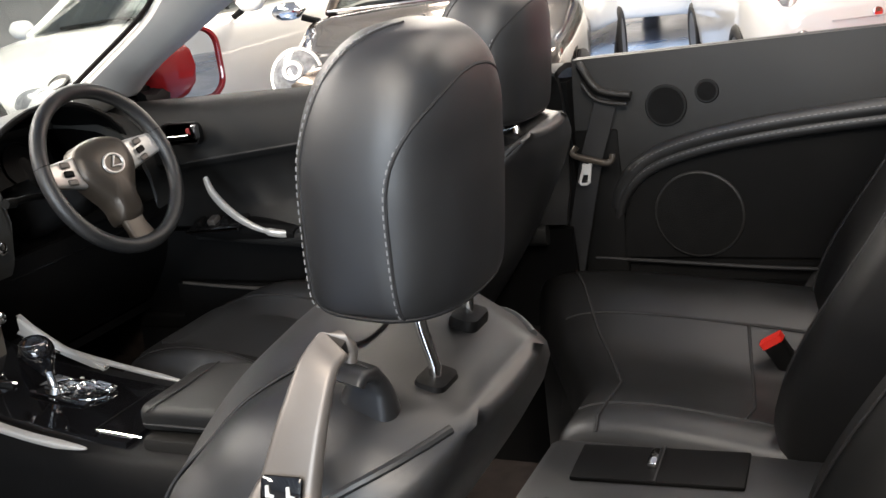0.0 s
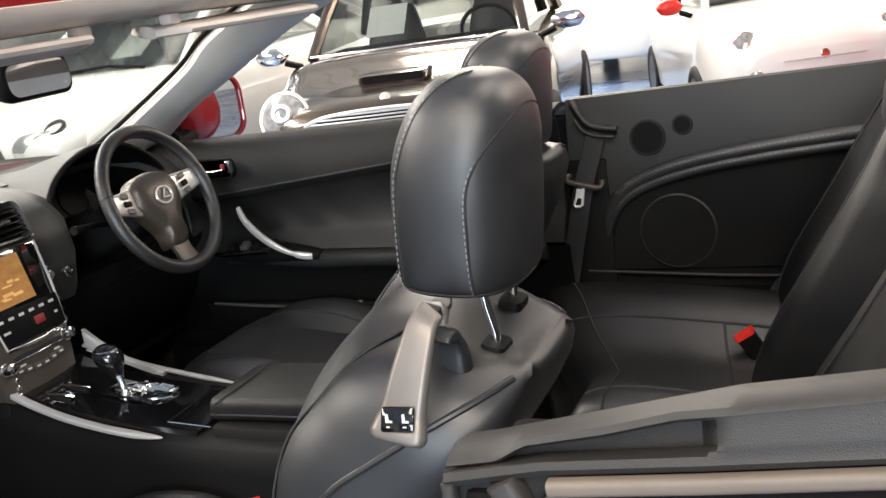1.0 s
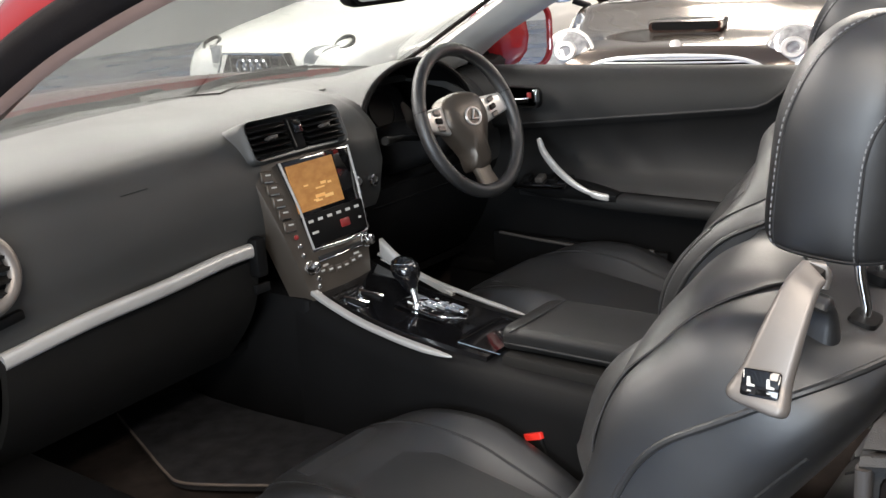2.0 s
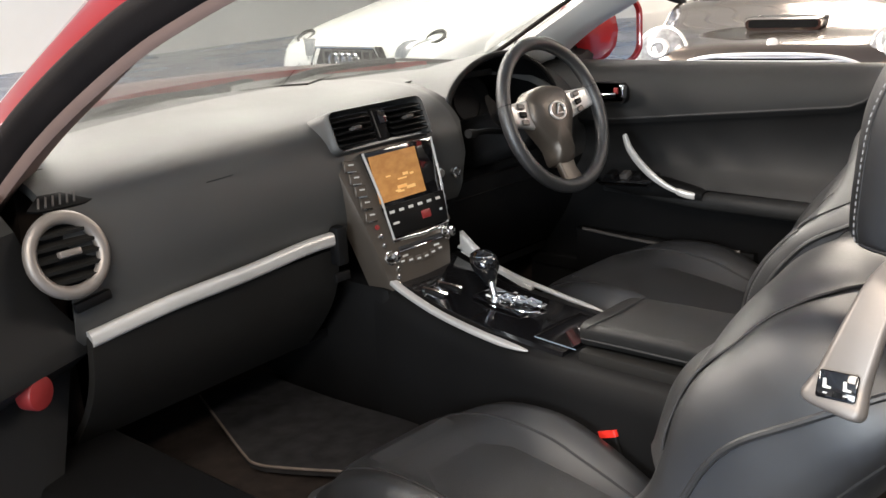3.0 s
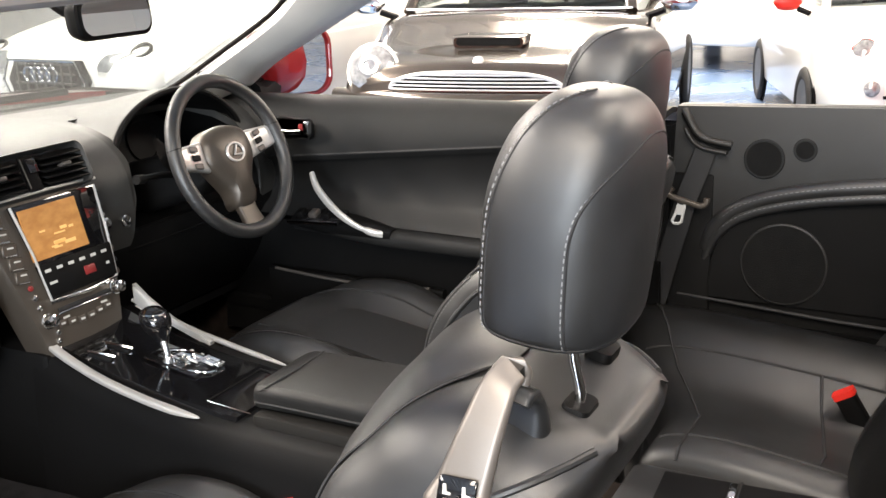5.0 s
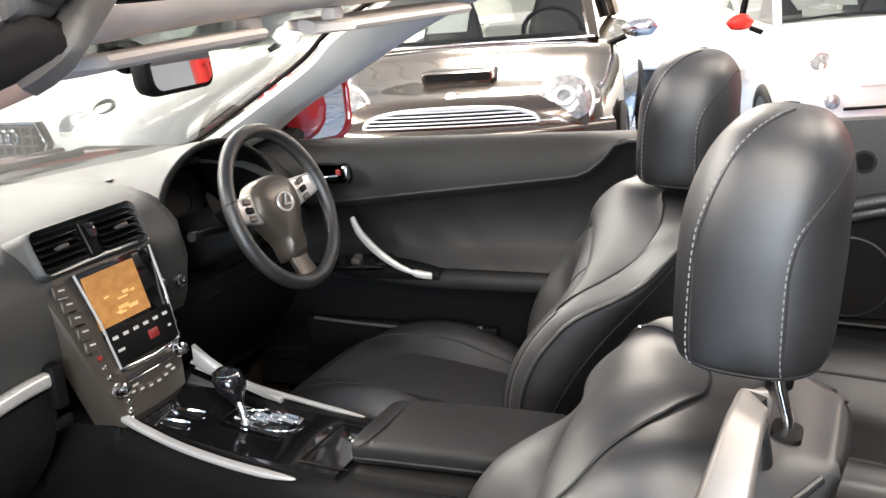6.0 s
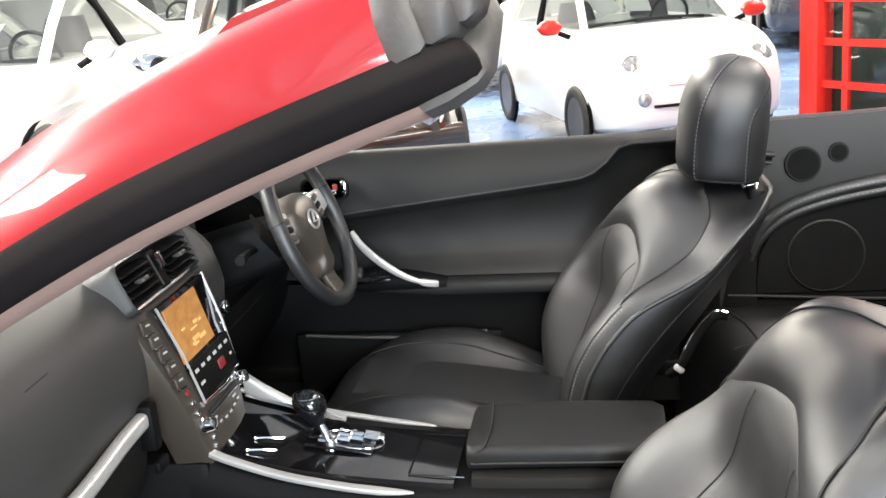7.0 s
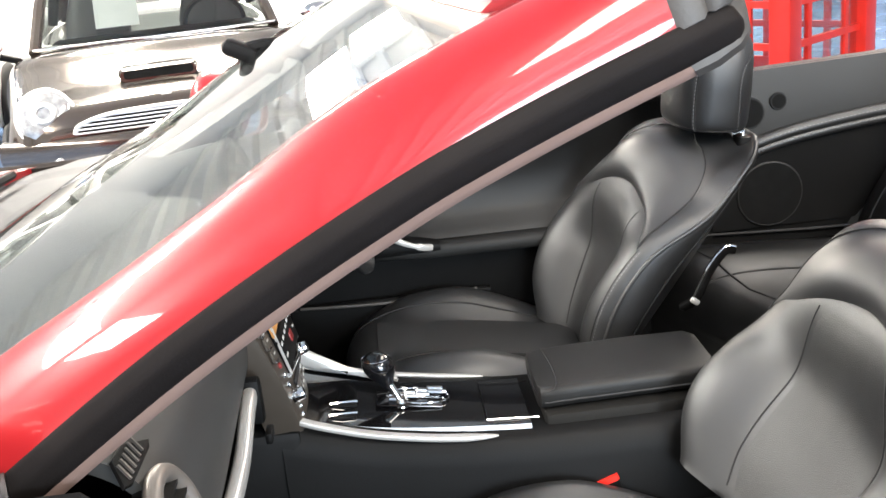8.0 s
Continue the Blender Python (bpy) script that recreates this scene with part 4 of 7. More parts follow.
def door_mirror(parent, o, s, big=1.0):
    """The red housing stands off the door's outer side by s along y at o, its glass towards the rear."""
    rings = []
    for k in range(11):
        a = -1 + k / 5
        q = (max(0.0, 1 - abs(a) ** 2.6)) ** 0.5
        q = max(q, 0.18)
        rings.append([Vector((o[0] - 0.03 + x * (0.5 + 0.5 * q), o[1] + a * 0.115 * big, o[2] + z * q)) for x, z in superellipse(0.075, 0.092 * big, 2.5, 18)])
    hull = part("mirror_housing", loft(rings), RED, parent, "glossy red door mirror housing")
    m = facing((o[0] + 0.034, o[1], o[2]), (0.42 * s, 1, 0), (0, 0, 1)) @ Matrix.Diagonal((big, big, 1, 1))
    part("mirror_rim", loft([[m @ Vector((a * k, b * k, h)) for a, b in rounded(0.215, 0.176, 0.05, 5)] for k, h in ((1.0, -0.05), (1.0, 0.004), (0.93, 0.006), (0.92, -0.012), (0.5, -0.012))]), RED, hull)
    part("mirror_glass", slab(rounded(0.194, 0.158, 0.044, 5), 0.003, m @ Matrix.Translation((0, 0, -0.008))), MIRROR, hull)
    part("mirror_foot", loft([[Vector((o[0] - 0.02 + a * k, y, o[2] - dz + b * k)) for a, b in superellipse(0.05, 0.035, 3, 12)] for y, dz, k in ((o[1] - s * 0.07, 0.055, 1.0), (o[1] - s * 0.13, 0.075, 1.1), (o[1] - s * 0.17, 0.07, 1.2))]), PLASTIC, hull)
    part("repeater", tube([(o[0] - 0.10, o[1] - 0.07, o[2]), (o[0] - 0.104, o[1] + 0.07, o[2])], 0.008, 6), LAMPGLASS, hull)
    return hull


# ---------- doors ----------
def pad_edge(x):
    """Height of the line where the door's upper pad ends and the insert begins."""
    k = (x + 0.72) / 0.72
    if k < 0:
        return 0.80
    return 0.80 + 0.075 * k + max(0.0, (x + 0.08)) ** 2 * 6.0


def build_far_door():
    t = thing("car_door", "closed car door with black trim, silver grab handle and red mirror", "car door", (-0.4, 0.8, 0.3), "car doors")
    x0, x1 = -0.98, 0.245

    def belt(x):
        return 0.944 + 0.012 * (x + 1)

    def upper(u, v):
        x = x0 + (x1 - x0) * u
        zb = belt(x)
        ze = min(pad_edge(x), zb - 0.012)
        if v < 0.3:
            a = v / 0.3
            return Vector((x, 0.865 - 0.11 * a, zb - 0.036 + 0.038 * math.sin(a * math.pi / 2)))
        a = (v - 0.3) / 0.7
        return Vector((x, 0.755 - 0.075 * math.sin(a * math.pi / 2) ** 0.8, zb + 0.002 - (zb + 0.002 - ze) * (1 - math.cos(a * math.pi / 2)) ** 0.8))
    part("upper_trim", sheet(upper, 40, 14, 0.02, (0, 0.5, -0.6)), DOORSKIN, t, "black soft-touch upper trim")
    part("outer_seal", tube([(x0 + 0.02, 0.87, belt(x0) - 0.03), ((x0 + x1) / 2, 0.872, belt(-0.4) - 0.03), (x1, 0.872, belt(x1) - 0.03)], 0.009, 6), RUBBER, t)

    def insert(u, v):
        x = x0 + 0.06 + (x1 - x0 - 0.06) * u
        top_ = min(pad_edge(x), belt(x) - 0.012) + 0.006
        low = 0.652 - 0.006 * u
        z = top_ + (low - top_) * v
        return Vector((x, 0.684 + 0.034 * math.sin(math.pi * min(1, v * 1.1)) ** 0.7 - 0.02 * max(0, v - 0.8) / 0.2, z))
    part("insert_panel", sheet(insert, 36, 10, 0.015, (0, 1, 0)), DOORLEATHER, t, "black leather insert")
    line = [Vector((x, 0.682, min(pad_edge(x), belt(x) - 0.012) + 0.002)) for x in [-0.70 + 0.9 * i / 30 for i in range(31)]]
    part("seam", tube(line, 0.004, 6), DARKSEAM, t)

    def armrest(x):
        k = min(1.0, max(0.0, (x + 0.62) / 0.2))
        return 0.642 + 0.014 * (1 - k)
    rows = []
    for i in range(25):
        x = -0.70 + 0.90 * i / 24
        e = min(1.0, 0.35 + 4 * min(i, 24 - i) / 24)
        w = 0.036 * e
        rows.append([Vector((x, 0.668 + a * w / 0.036, armrest(x) - 0.018 + b)) for a, b in superellipse(0.036, 0.022, 3, 16)])
    part("armrest", loft(rows), DOORSKIN, t, "padded armrest ledge")

    def lower(u, v):
        x = x0 + (x1 - x0) * u
        z = 0.63 - 0.33 * v
        return Vector((x, 0.69 + 0.012 * math.sin(math.pi * v), z))
    # near-black colour stands in for the shade below the armrest
    part("shaded_lower_panel", sheet(lower, 20, 8, 0.015, (0, 1, 0)), PLASTIC, t)
    # pocket with its pale lip
    rows = []
    for i in range(15):
        x = -0.80 + 0.52 * i / 14
        rows.append([Vector((x, 0.678 + a, 0.41 + b)) for a, b in rounded(0.020, 0.185, 0.008)])
    pocket = part("door_pocket", loft(rows), PLASTIC, t)
    part("pocket_lip", tube(smooth_line([(-0.775, 0.664, 0.503), (-0.62, 0.655, 0.498), (-0.45, 0.655, 0.496), (-0.315, 0.668, 0.503)], 6), 0.0042, 8), TRIMGREY, pocket, "pale pocket lip")
    part("door_core", box((1.23, 0.06, 0.56), (-0.365, 0.765, 0.645)), PLASTIC, t)
    # silver grab handle
    path = smooth_line([(-0.622, 0.640, 0.775), (-0.595, 0.622, 0.742), (-0.545, 0.610, 0.700), (-0.49, 0.612, 0.664), (-0.44, 0.626, 0.643), (-0.405, 0.650, 0.636)], 6)
    k = [0.55 + 0.5 * math.sin(math.pi * min(1, i / (len(path) - 1) * 1.2 + 0.1)) if i < len(path) * 0.7 else 1.0 for i in range(len(path))]
    part("grab_handle", sweep(path, rounded(0.018, 0.014, 0.006), (0, -1, 0), k), SILVER, t, "curved silver grab handle")
    part("handle_base", loft([[Vector((x, 0.662 + a, 0.655 + dz + b)) for a, b in superellipse(0.032, h, 3, 14)] for x, dz, h in ((-0.68, -0.012, 0.014), (-0.62, -0.01, 0.024), (-0.53, -0.012, 0.028), (-0.45, -0.016, 0.02), (-0.40, -0.018, 0.012))]), PLASTIC, t)
    # opening lever in its cup
    cup = part("lever_cup", loft([[Vector((-0.685 + a * k, 0.668 + h, 0.878 + b * k)) for a, b in rounded(0.11, 0.05, 0.018)] for k, h in ((1.1, 0.0), (1.05, -0.012), (0.95, -0.012), (0.9, 0.0))]), PLASTIC, t)
    part("door_handle", sweep(smooth_line([(-0.738, 0.654, 0.870), (-0.69, 0.646, 0.871), (-0.65, 0.648, 0.874)], 5), rounded(0.012, 0.014, 0.004, 3)), CHROME, cup, "chrome inner door lever")
    part("lock_tab", box((0.012, 0.010, 0.016), (-0.655, 0.654, 0.884), bevel=0.003), DIMRED, cup, "red lock indicator tab")
    part("lock_knob", box((0.016, 0.02, 0.034), (-0.632, 0.648, 0.884), bevel=0.005), CHROME, cup)
    # window switches
    sw = part("switch_panel", box((0.15, 0.062, 0.014), (-0.605, 0.634, 0.664), (18, -4, 0), 0.005), GLOSS, t)
    for i in range(3):
        part("window_switch", box((0.022, 0.03, 0.014), (-0.655 + 0.040 * i, 0.630, 0.673 + 0.002 * i), (18, -4, 0), 0.004), TRIMGREY if i == 1 else PLASTIC, sw)
    part("switch_trim", tube([(-0.68, 0.604, 0.653), (-0.53, 0.604, 0.662)], 0.0035, 6), CHROME, sw)
    # outer skin
    part("outer_skin", sheet(lambda u, v: Vector((x0 + (x1 + 0.38 - x0) * u, 0.885 - 0.03 * (2 * v - 1) ** 4, 0.36 + 0.535 * v)), 12, 10, 0.02, (0, -1, 0)), RED, t, "red outer skin")
    door_mirror(t, (-0.905, 0.950, 1.002), 1, 1.08)
    part("mirror_corner", loft([[Vector((x, 0.80 + a, 0.945 + h / 2 + b)) for a, b in rounded(0.10, h, 0.02)] for x, h in ((-1.06, 0.05), (-1.0, 0.06), (-0.95, 0.05), (-0.90, 0.03))]), PLASTIC, t)
    return t


build_far_door()


def build_near_door():
    """The near door stands wide open on its front hinges."""
    swing = Matrix.Translation((-0.99, -0.84, 0)) @ pose(0, 0, 0, 0, 0, -68) @ Matrix.Translation((0.99, 0.84, 0))
    t = thing("car_door", "car door standing wide open with black trim and red outer skin", "car door", group="car doors", m=swing)
    x0, x1 = -0.99, 0.56
    part("outer_skin", sheet(lambda u, v: Vector((x0 + (x1 - x0) * u, -0.885 + 0.03 * (2 * v - 1) ** 4, 0.36 + 0.55 * v)), 14, 10, 0.02, (0, 1, 0)), RED, t, "red outer skin")
    rows = []
    for i in range(21):
        x = x0 + (x1 - x0) * i / 20
        rows.append([Vector((max(x, min(-0.90, -0.99 + 1.8 * (z - 0.59) ** 2)) if i == 0 else max(x, -0.90 + 0.02 * i), -0.79 + a, z)) for a, z in ((-0.075, 0.915), (-0.02, 0.93), (0.05, 0.915), (0.095, 0.86), (0.09, 0.72), (0.13, 0.66), (0.13, 0.62), (0.08, 0.58), (0.09, 0.38), (0.03, 0.35), (-0.07, 0.36))])
    part("inner_trim", loft(rows), DOORSKIN, t, "black soft inner trim")
    part("belt_seal", tube([(x0, -0.868, 0.915), (-0.2, -0.872, 0.918), (x1, -0.872, 0.92)], 0.012, 6), RUBBER, t)
    part("door_lamp", disc(0.030, 0.030, facing((-0.862, -0.690, 0.595), (-1, 0, 0), (0, 0, 1)), 24, 0.006), DIMRED, t, "red courtesy lamp")
    part("grab_handle", sweep(smooth_line([(-0.60, -0.69, 0.79), (-0.54, -0.65, 0.71), (-0.42, -0.67, 0.65)], 6), rounded(0.022, 0.017, 0.007), (0, 1, 0)), SILVER, t, "curved silver grab handle")
    door_mirror(t, (-0.86, -0.975, 0.985), -1)
    return t


build_near_door()


# ---------- quarter trims ----------
def build_far_quarter():
    t = thing("quarter_trim", "black padded rear side trim with round speakers and a belt outlet", "car trim", (0.7, 0.8, 0.3))
    x0, x1 = 0.25, 1.32

    def belt(x):
        return 0.959 + 0.03 * (x - 0.25)

    def edge(x):
        # arched lower line of the upper pad
        k = min(1.0, max(0.0, (x - 0.30) / 0.75))
        return 0.62 + 0.215 * math.sin(k * math.pi / 2) ** 0.42 if x > 0.30 else 0.62

    def upper(u, v):
        x = x0 + (x1 - x0) * u
        zb, ze = belt(x), max(0.60, edge(x))
        if v < 0.25:
            a = v / 0.25
            return Vector((x, 0.885 - 0.105 * a, zb - 0.012 + 0.014 * math.sin(a * math.pi / 2)))
        a = (v - 0.25) / 0.75
        return Vector((x, 0.78 - 0.022 * math.sin(a * math.pi), zb + 0.002 - (zb - 0.60) * a))
    part("upper_pad", sheet(upper, 40, 16, 0.02, (0, 1, 0)), QUARTERSKIN, t, "soft black upper pad")
    # raised arm roll that arches over the speaker and runs back
    for dz, r in ((0.0, 0.016), (-0.022, 0.013)):
        pts = smooth_line([(0.325, 0.766, 0.655 + dz), (0.345, 0.758, 0.705 + dz), (0.40, 0.750, 0.758 + dz), (0.50, 0.744, 0.795 + dz), (0.65, 0.74, 0.822 + dz), (0.85, 0.74, 0.842 + dz), (1.15, 0.745, 0.862 + dz)], 7)
        roll = part("arm_roll", tube(pts, r, 10), LEATHER, t, "stitched leather roll")
        part("stitching", stitches([p + Vector((0, -r * 0.95, r * 0.3)) for p in pts], 0.006, 0.005, 0.0006), STITCH, roll)
    rows = [[Vector((x, 0.757 + 0.004 * math.sin(9 * x), z)) for z in (0.36, 0.45, 0.55, 0.65, 0.72)] for x in [0.34 + 0.9 * i / 14 for i in range(15)]]
    part("lower_pad", sheet(lambda u, v: Vector((0.235 + 1.06 * u, 0.768 - 0.008 * math.sin(math.pi * u), 0.36 + 0.262 * v)), 16, 6, 0.02, (0, 1, 0)), INSET, t)
    part("ledge_seam", tube([(0.27, 0.756, 0.545), (0.6, 0.748, 0.53), (1.1, 0.75, 0.515)], 0.004, 6), DARKSEAM, t)
    line = smooth_line([(0.338, 0, 0.56), (0.345, 0, 0.645), (0.40, 0, 0.725), (0.50, 0, 0.765), (0.65, 0, 0.795), (0.85, 0, 0.817), (1.25, 0, 0.842)], 6)

    def inset(u, v):
        k = u * (len(line) - 1)
        i = min(int(k), len(line) - 2)
        p = line[i].lerp(line[i + 1], k - i)
        return Vector((p.x, 0.7535 - 0.003 * math.sin(math.pi * v), 0.548 + (p.z - 0.548) * v))
    part("inset_panel", sheet(inset, 30, 8, 0.006, (0, 1, 0)), INSET, t, "black inset below the roll")
    # filler added only to darken the quarter's front edge
    part("pillar_filler", box((0.11, 0.02, 0.46), (0.285, 0.764, 0.59), bevel=0.006), INSET, t, "black filler behind the belt, added to darken the edge")
    m = facing((0.495, 0.750, 0.640), (1, 0, 0), (0, 0, 1))
    big = part("speaker", ring(0.086, 0.004, m, 48, 8), QUARTERSKIN, t, "large round black speaker")
    part("speaker_mesh", disc(0.085, 0.006, facing((0.495, 0.7515, 0.640), (1, 0, 0), (0, 0, 1)), 40), GRILLE, big)
    for x, z, r in ((0.442, 0.862, 0.038), (0.522, 0.885, 0.020)):
        mm = facing((x, 0.757 if r > 0.03 else 0.762, z), (1, 0, 0), (0, 0.06, 1))
        sp = part("tweeter", ring(r, 0.0035, mm, 36, 6), DOORSKIN, t, "small round black speaker grille")
        part("grille", disc(r - 0.002, 0.004, mm, 32), GRILLE, sp)
    # belt outlet, webbing and tongue
    b = thing("seat_belt", "black seat belt hanging from its outlet with a metal tongue", "seat belt", (0.30, 0.76, 0.9))
    line = [(0.266, 0.764, 0.948), (0.280, 0.758, 0.926), (0.296, 0.754, 0.903), (0.314, 0.750, 0.891), (0.340, 0.748, 0.885), (0.372, 0.748, 0.881)]
    guide = part("guide", sweep(smooth_line([(x + 0.004, y, z + 0.009) for x, y, z in line], 5), rounded(0.011, 0.022, 0.005), (0, 1, 0)), COVER, b, "black plastic belt guide")
    part("guide_lip", sweep(smooth_line([(x - 0.004, y - 0.001, z - 0.009) for x, y, z in line[1:]], 5), rounded(0.008, 0.020, 0.0038), (0, 1, 0)), COVER, guide)
    part("guide_slot", sweep(smooth_line([(x, y + 0.006, z) for x, y, z in line], 5), rounded(0.010, 0.012, 0.003), (0, 1, 0)), GRILLE, guide)
    part("webbing", sweep([(0.325, 0.750, 0.884), (0.305, 0.742, 0.82), (0.288, 0.736, 0.77), (0.245, 0.733, 0.60), (0.20, 0.72, 0.40)], rounded(0.046, 0.003, 0.001, 1), (0, 1, 0.0)), DARKSEAM, b, "woven black webbing")
    plate = part("tongue_plate", sweep(smooth_line([(0.261, 0.724, 0.793), (0.253, 0.722, 0.782), (0.262, 0.720, 0.774), (0.300, 0.720, 0.764), (0.322, 0.720, 0.759), (0.333, 0.722, 0.764), (0.335, 0.724, 0.776)], 4), rounded(0.012, 0.014, 0.0045), (0, 1, 0)), FASCIA, b, "grey tongue holder")
    loop = [(0.277, 0.717, 0.760), (0.272, 0.716, 0.742), (0.264, 0.715, 0.722), (0.268, 0.715, 0.717), (0.278, 0.715, 0.717), (0.284, 0.715, 0.721), (0.287, 0.716, 0.742), (0.290, 0.717, 0.760)]
    part("tongue", tube(loop, 0.0033, 8, (0, 1, 0)), BRIGHTTRIM, plate, "metal belt tongue")
    part("tongue_blade", slab(rounded(0.015, 0.022, 0.002), 0.003, facing((0.280, 0.717, 0.748), (1, 0, 0), (0.2, 0, 1))), BRIGHTTRIM, plate)


build_far_quarter()


def build_near_quarter():
    t = thing("quarter_trim", "black plastic cover along the side behind the open door, with a long recess", "car trim", (0.8, -0.8, 0.6))

    def lerp_at(x, table):
        for (a, p), (b, q) in zip(table, table[1:]):
            if x <= b:
                return p + (q - p) * (x - a) / (b - a)
        return table[-1][1]

    def crest(x):
        return lerp_at(x, ((0.60, 0.896), (0.636, 0.902), (0.842, 0.949), (1.34, 1.021)))

    def lip(x):
        return lerp_at(x, ((0.60, 0.891), (0.650, 0.899), (0.675, 0.914), (0.742, 0.927), (0.80, 0.942), (0.842, 0.947), (1.34, 1.019)))

    def rail(x):
        return lerp_at(x, ((0.60, 0.886), (0.663, 0.898), (0.69, 0.903), (0.82, 0.915), (1.34, 0.970)))

    def slot(x):
        return min(1.0, max(0.0, (x - 0.607) / 0.012)) * min(1.0, max(0.0, (0.832 - x) / 0.012))
    rows = []
    for i in range(101):
        x = 0.604 + 0.73 * i / 100
        T, L, R, s = crest(x), lip(x), rail(x), slot(x)

        def mix(k, y, z):
            return (-0.882 + 0.010 * k) * (1 - s) + y * s, (R + (L - R) * k) * (1 - s) + z * s
        rows.append([Vector((x, y, z)) for y, z in ((-0.868, R - 0.014), (-0.880, R - 0.012), (-0.883, R - 0.006), (-0.880, R), mix(0.15, -0.874, R), mix(0.3, -0.853, R - 0.004), mix(0.6, -0.852, L - 0.006), mix(0.9, -0.869, L - 0.005), (-0.873, L - 0.001), (-0.868, L + 0.0035), (-0.845, T + 0.003), (-0.815, T - 0.003), (-0.79, T - 0.016), (-0.74, T - 0.05), (-0.70, T - 0.085), (-0.69, T - 0.12), (-0.70, T - 0.45), (-0.82, T - 0.45))])
    part("cover", loft(rows), COVER, t, "black moulded cover")
    path = [(x, -0.884, rail(x) - 0.0205) for x in (0.697, 0.82, 1.0, 1.33)]
    part("lower_ledge", sweep(path, rounded(0.016, 0.014, 0.005)), LEDGE, t, "grey-brown ledge")
    path = [(x, -0.872, rail(x) - 0.040) for x in (0.70, 0.82, 1.0, 1.33)]
    part("ledge_seal", sweep(path, rounded(0.014, 0.030, 0.004)), RUBBER, t, "dark rubber seal")
    jam = part("door_jamb", box((0.050, 0.15, 0.54), (0.640, -0.80, 0.60), bevel=0.01), RUBBER, t, "dark door jamb")
    part("jamb_edge", sweep([(0.607, -0.866, 0.55), (0.607, -0.874, 0.75), (0.607, -0.878, 0.879)], rounded(0.012, 0.016, 0.005)), SEALGREY, t)
    part("jamb_seal", sweep(smooth_line([(0.672, -0.868, 0.55), (0.672, -0.874, 0.78), (0.668, -0.876, 0.85), (0.655, -0.877, 0.884)], 4), rounded(0.030, 0.026, 0.008)), SEALGREY, t, "grey rubber seal")
    part("striker", tube([(0.612, -0.82, 0.66), (0.592, -0.82, 0.66), (0.592, -0.82, 0.60), (0.612, -0.82, 0.60)], 0.007, 8, (0, 1, 0)), CHROME, jam)
    part("jamb_clip", box((0.014, 0.02, 0.034), (0.694, -0.880, 0.853), bevel=0.005), LEDGE, t, "pale jamb clip")


build_near_quarter()


# ---------- dashboard ----------
DASH_PROFILE = smooth_line([(-1.46, 0, 0.925), (-1.30, 0, 0.948), (-1.10, 0, 0.958), (-0.95, 0, 0.950), (-0.86, 0, 0.925), (-0.805, 0, 0.875), (-0.785, 0, 0.80), (-0.79, 0, 0.735), (-0.80, 0, 0.700)], 5)


def dash_at(u, y):
    i = u * (len(DASH_PROFILE) - 1)
    k = min(int(i), len(DASH_PROFILE) - 2)
    p = DASH_PROFILE[k].lerp(DASH_PROFILE[k + 1], i - k)
    e = abs(y / 0.80)
    back = 0.05 * max(0.0, e - 0.6) ** 1.5
    low = 0.05 * max(0.0, (-y - 0.2)) * max(0.0, (0.9 - p.z)) / 0.2
    return Vector((p.x - back, y, p.z - low - 0.02 * e * e))


def pad_at(u, y):
    """The top pad: it stops short in a hooded lip over the driver's recess."""
    k = min(1.0, max(0.0, (y - 0.195) / 0.05)) ** 0.8 * min(1.0, max(0.0, (0.665 - y) / 0.06)) ** 0.8
    p = dash_at(u * (1 - 0.68 * k), y)
    return p - Vector((0, 0, 0.006 * k))


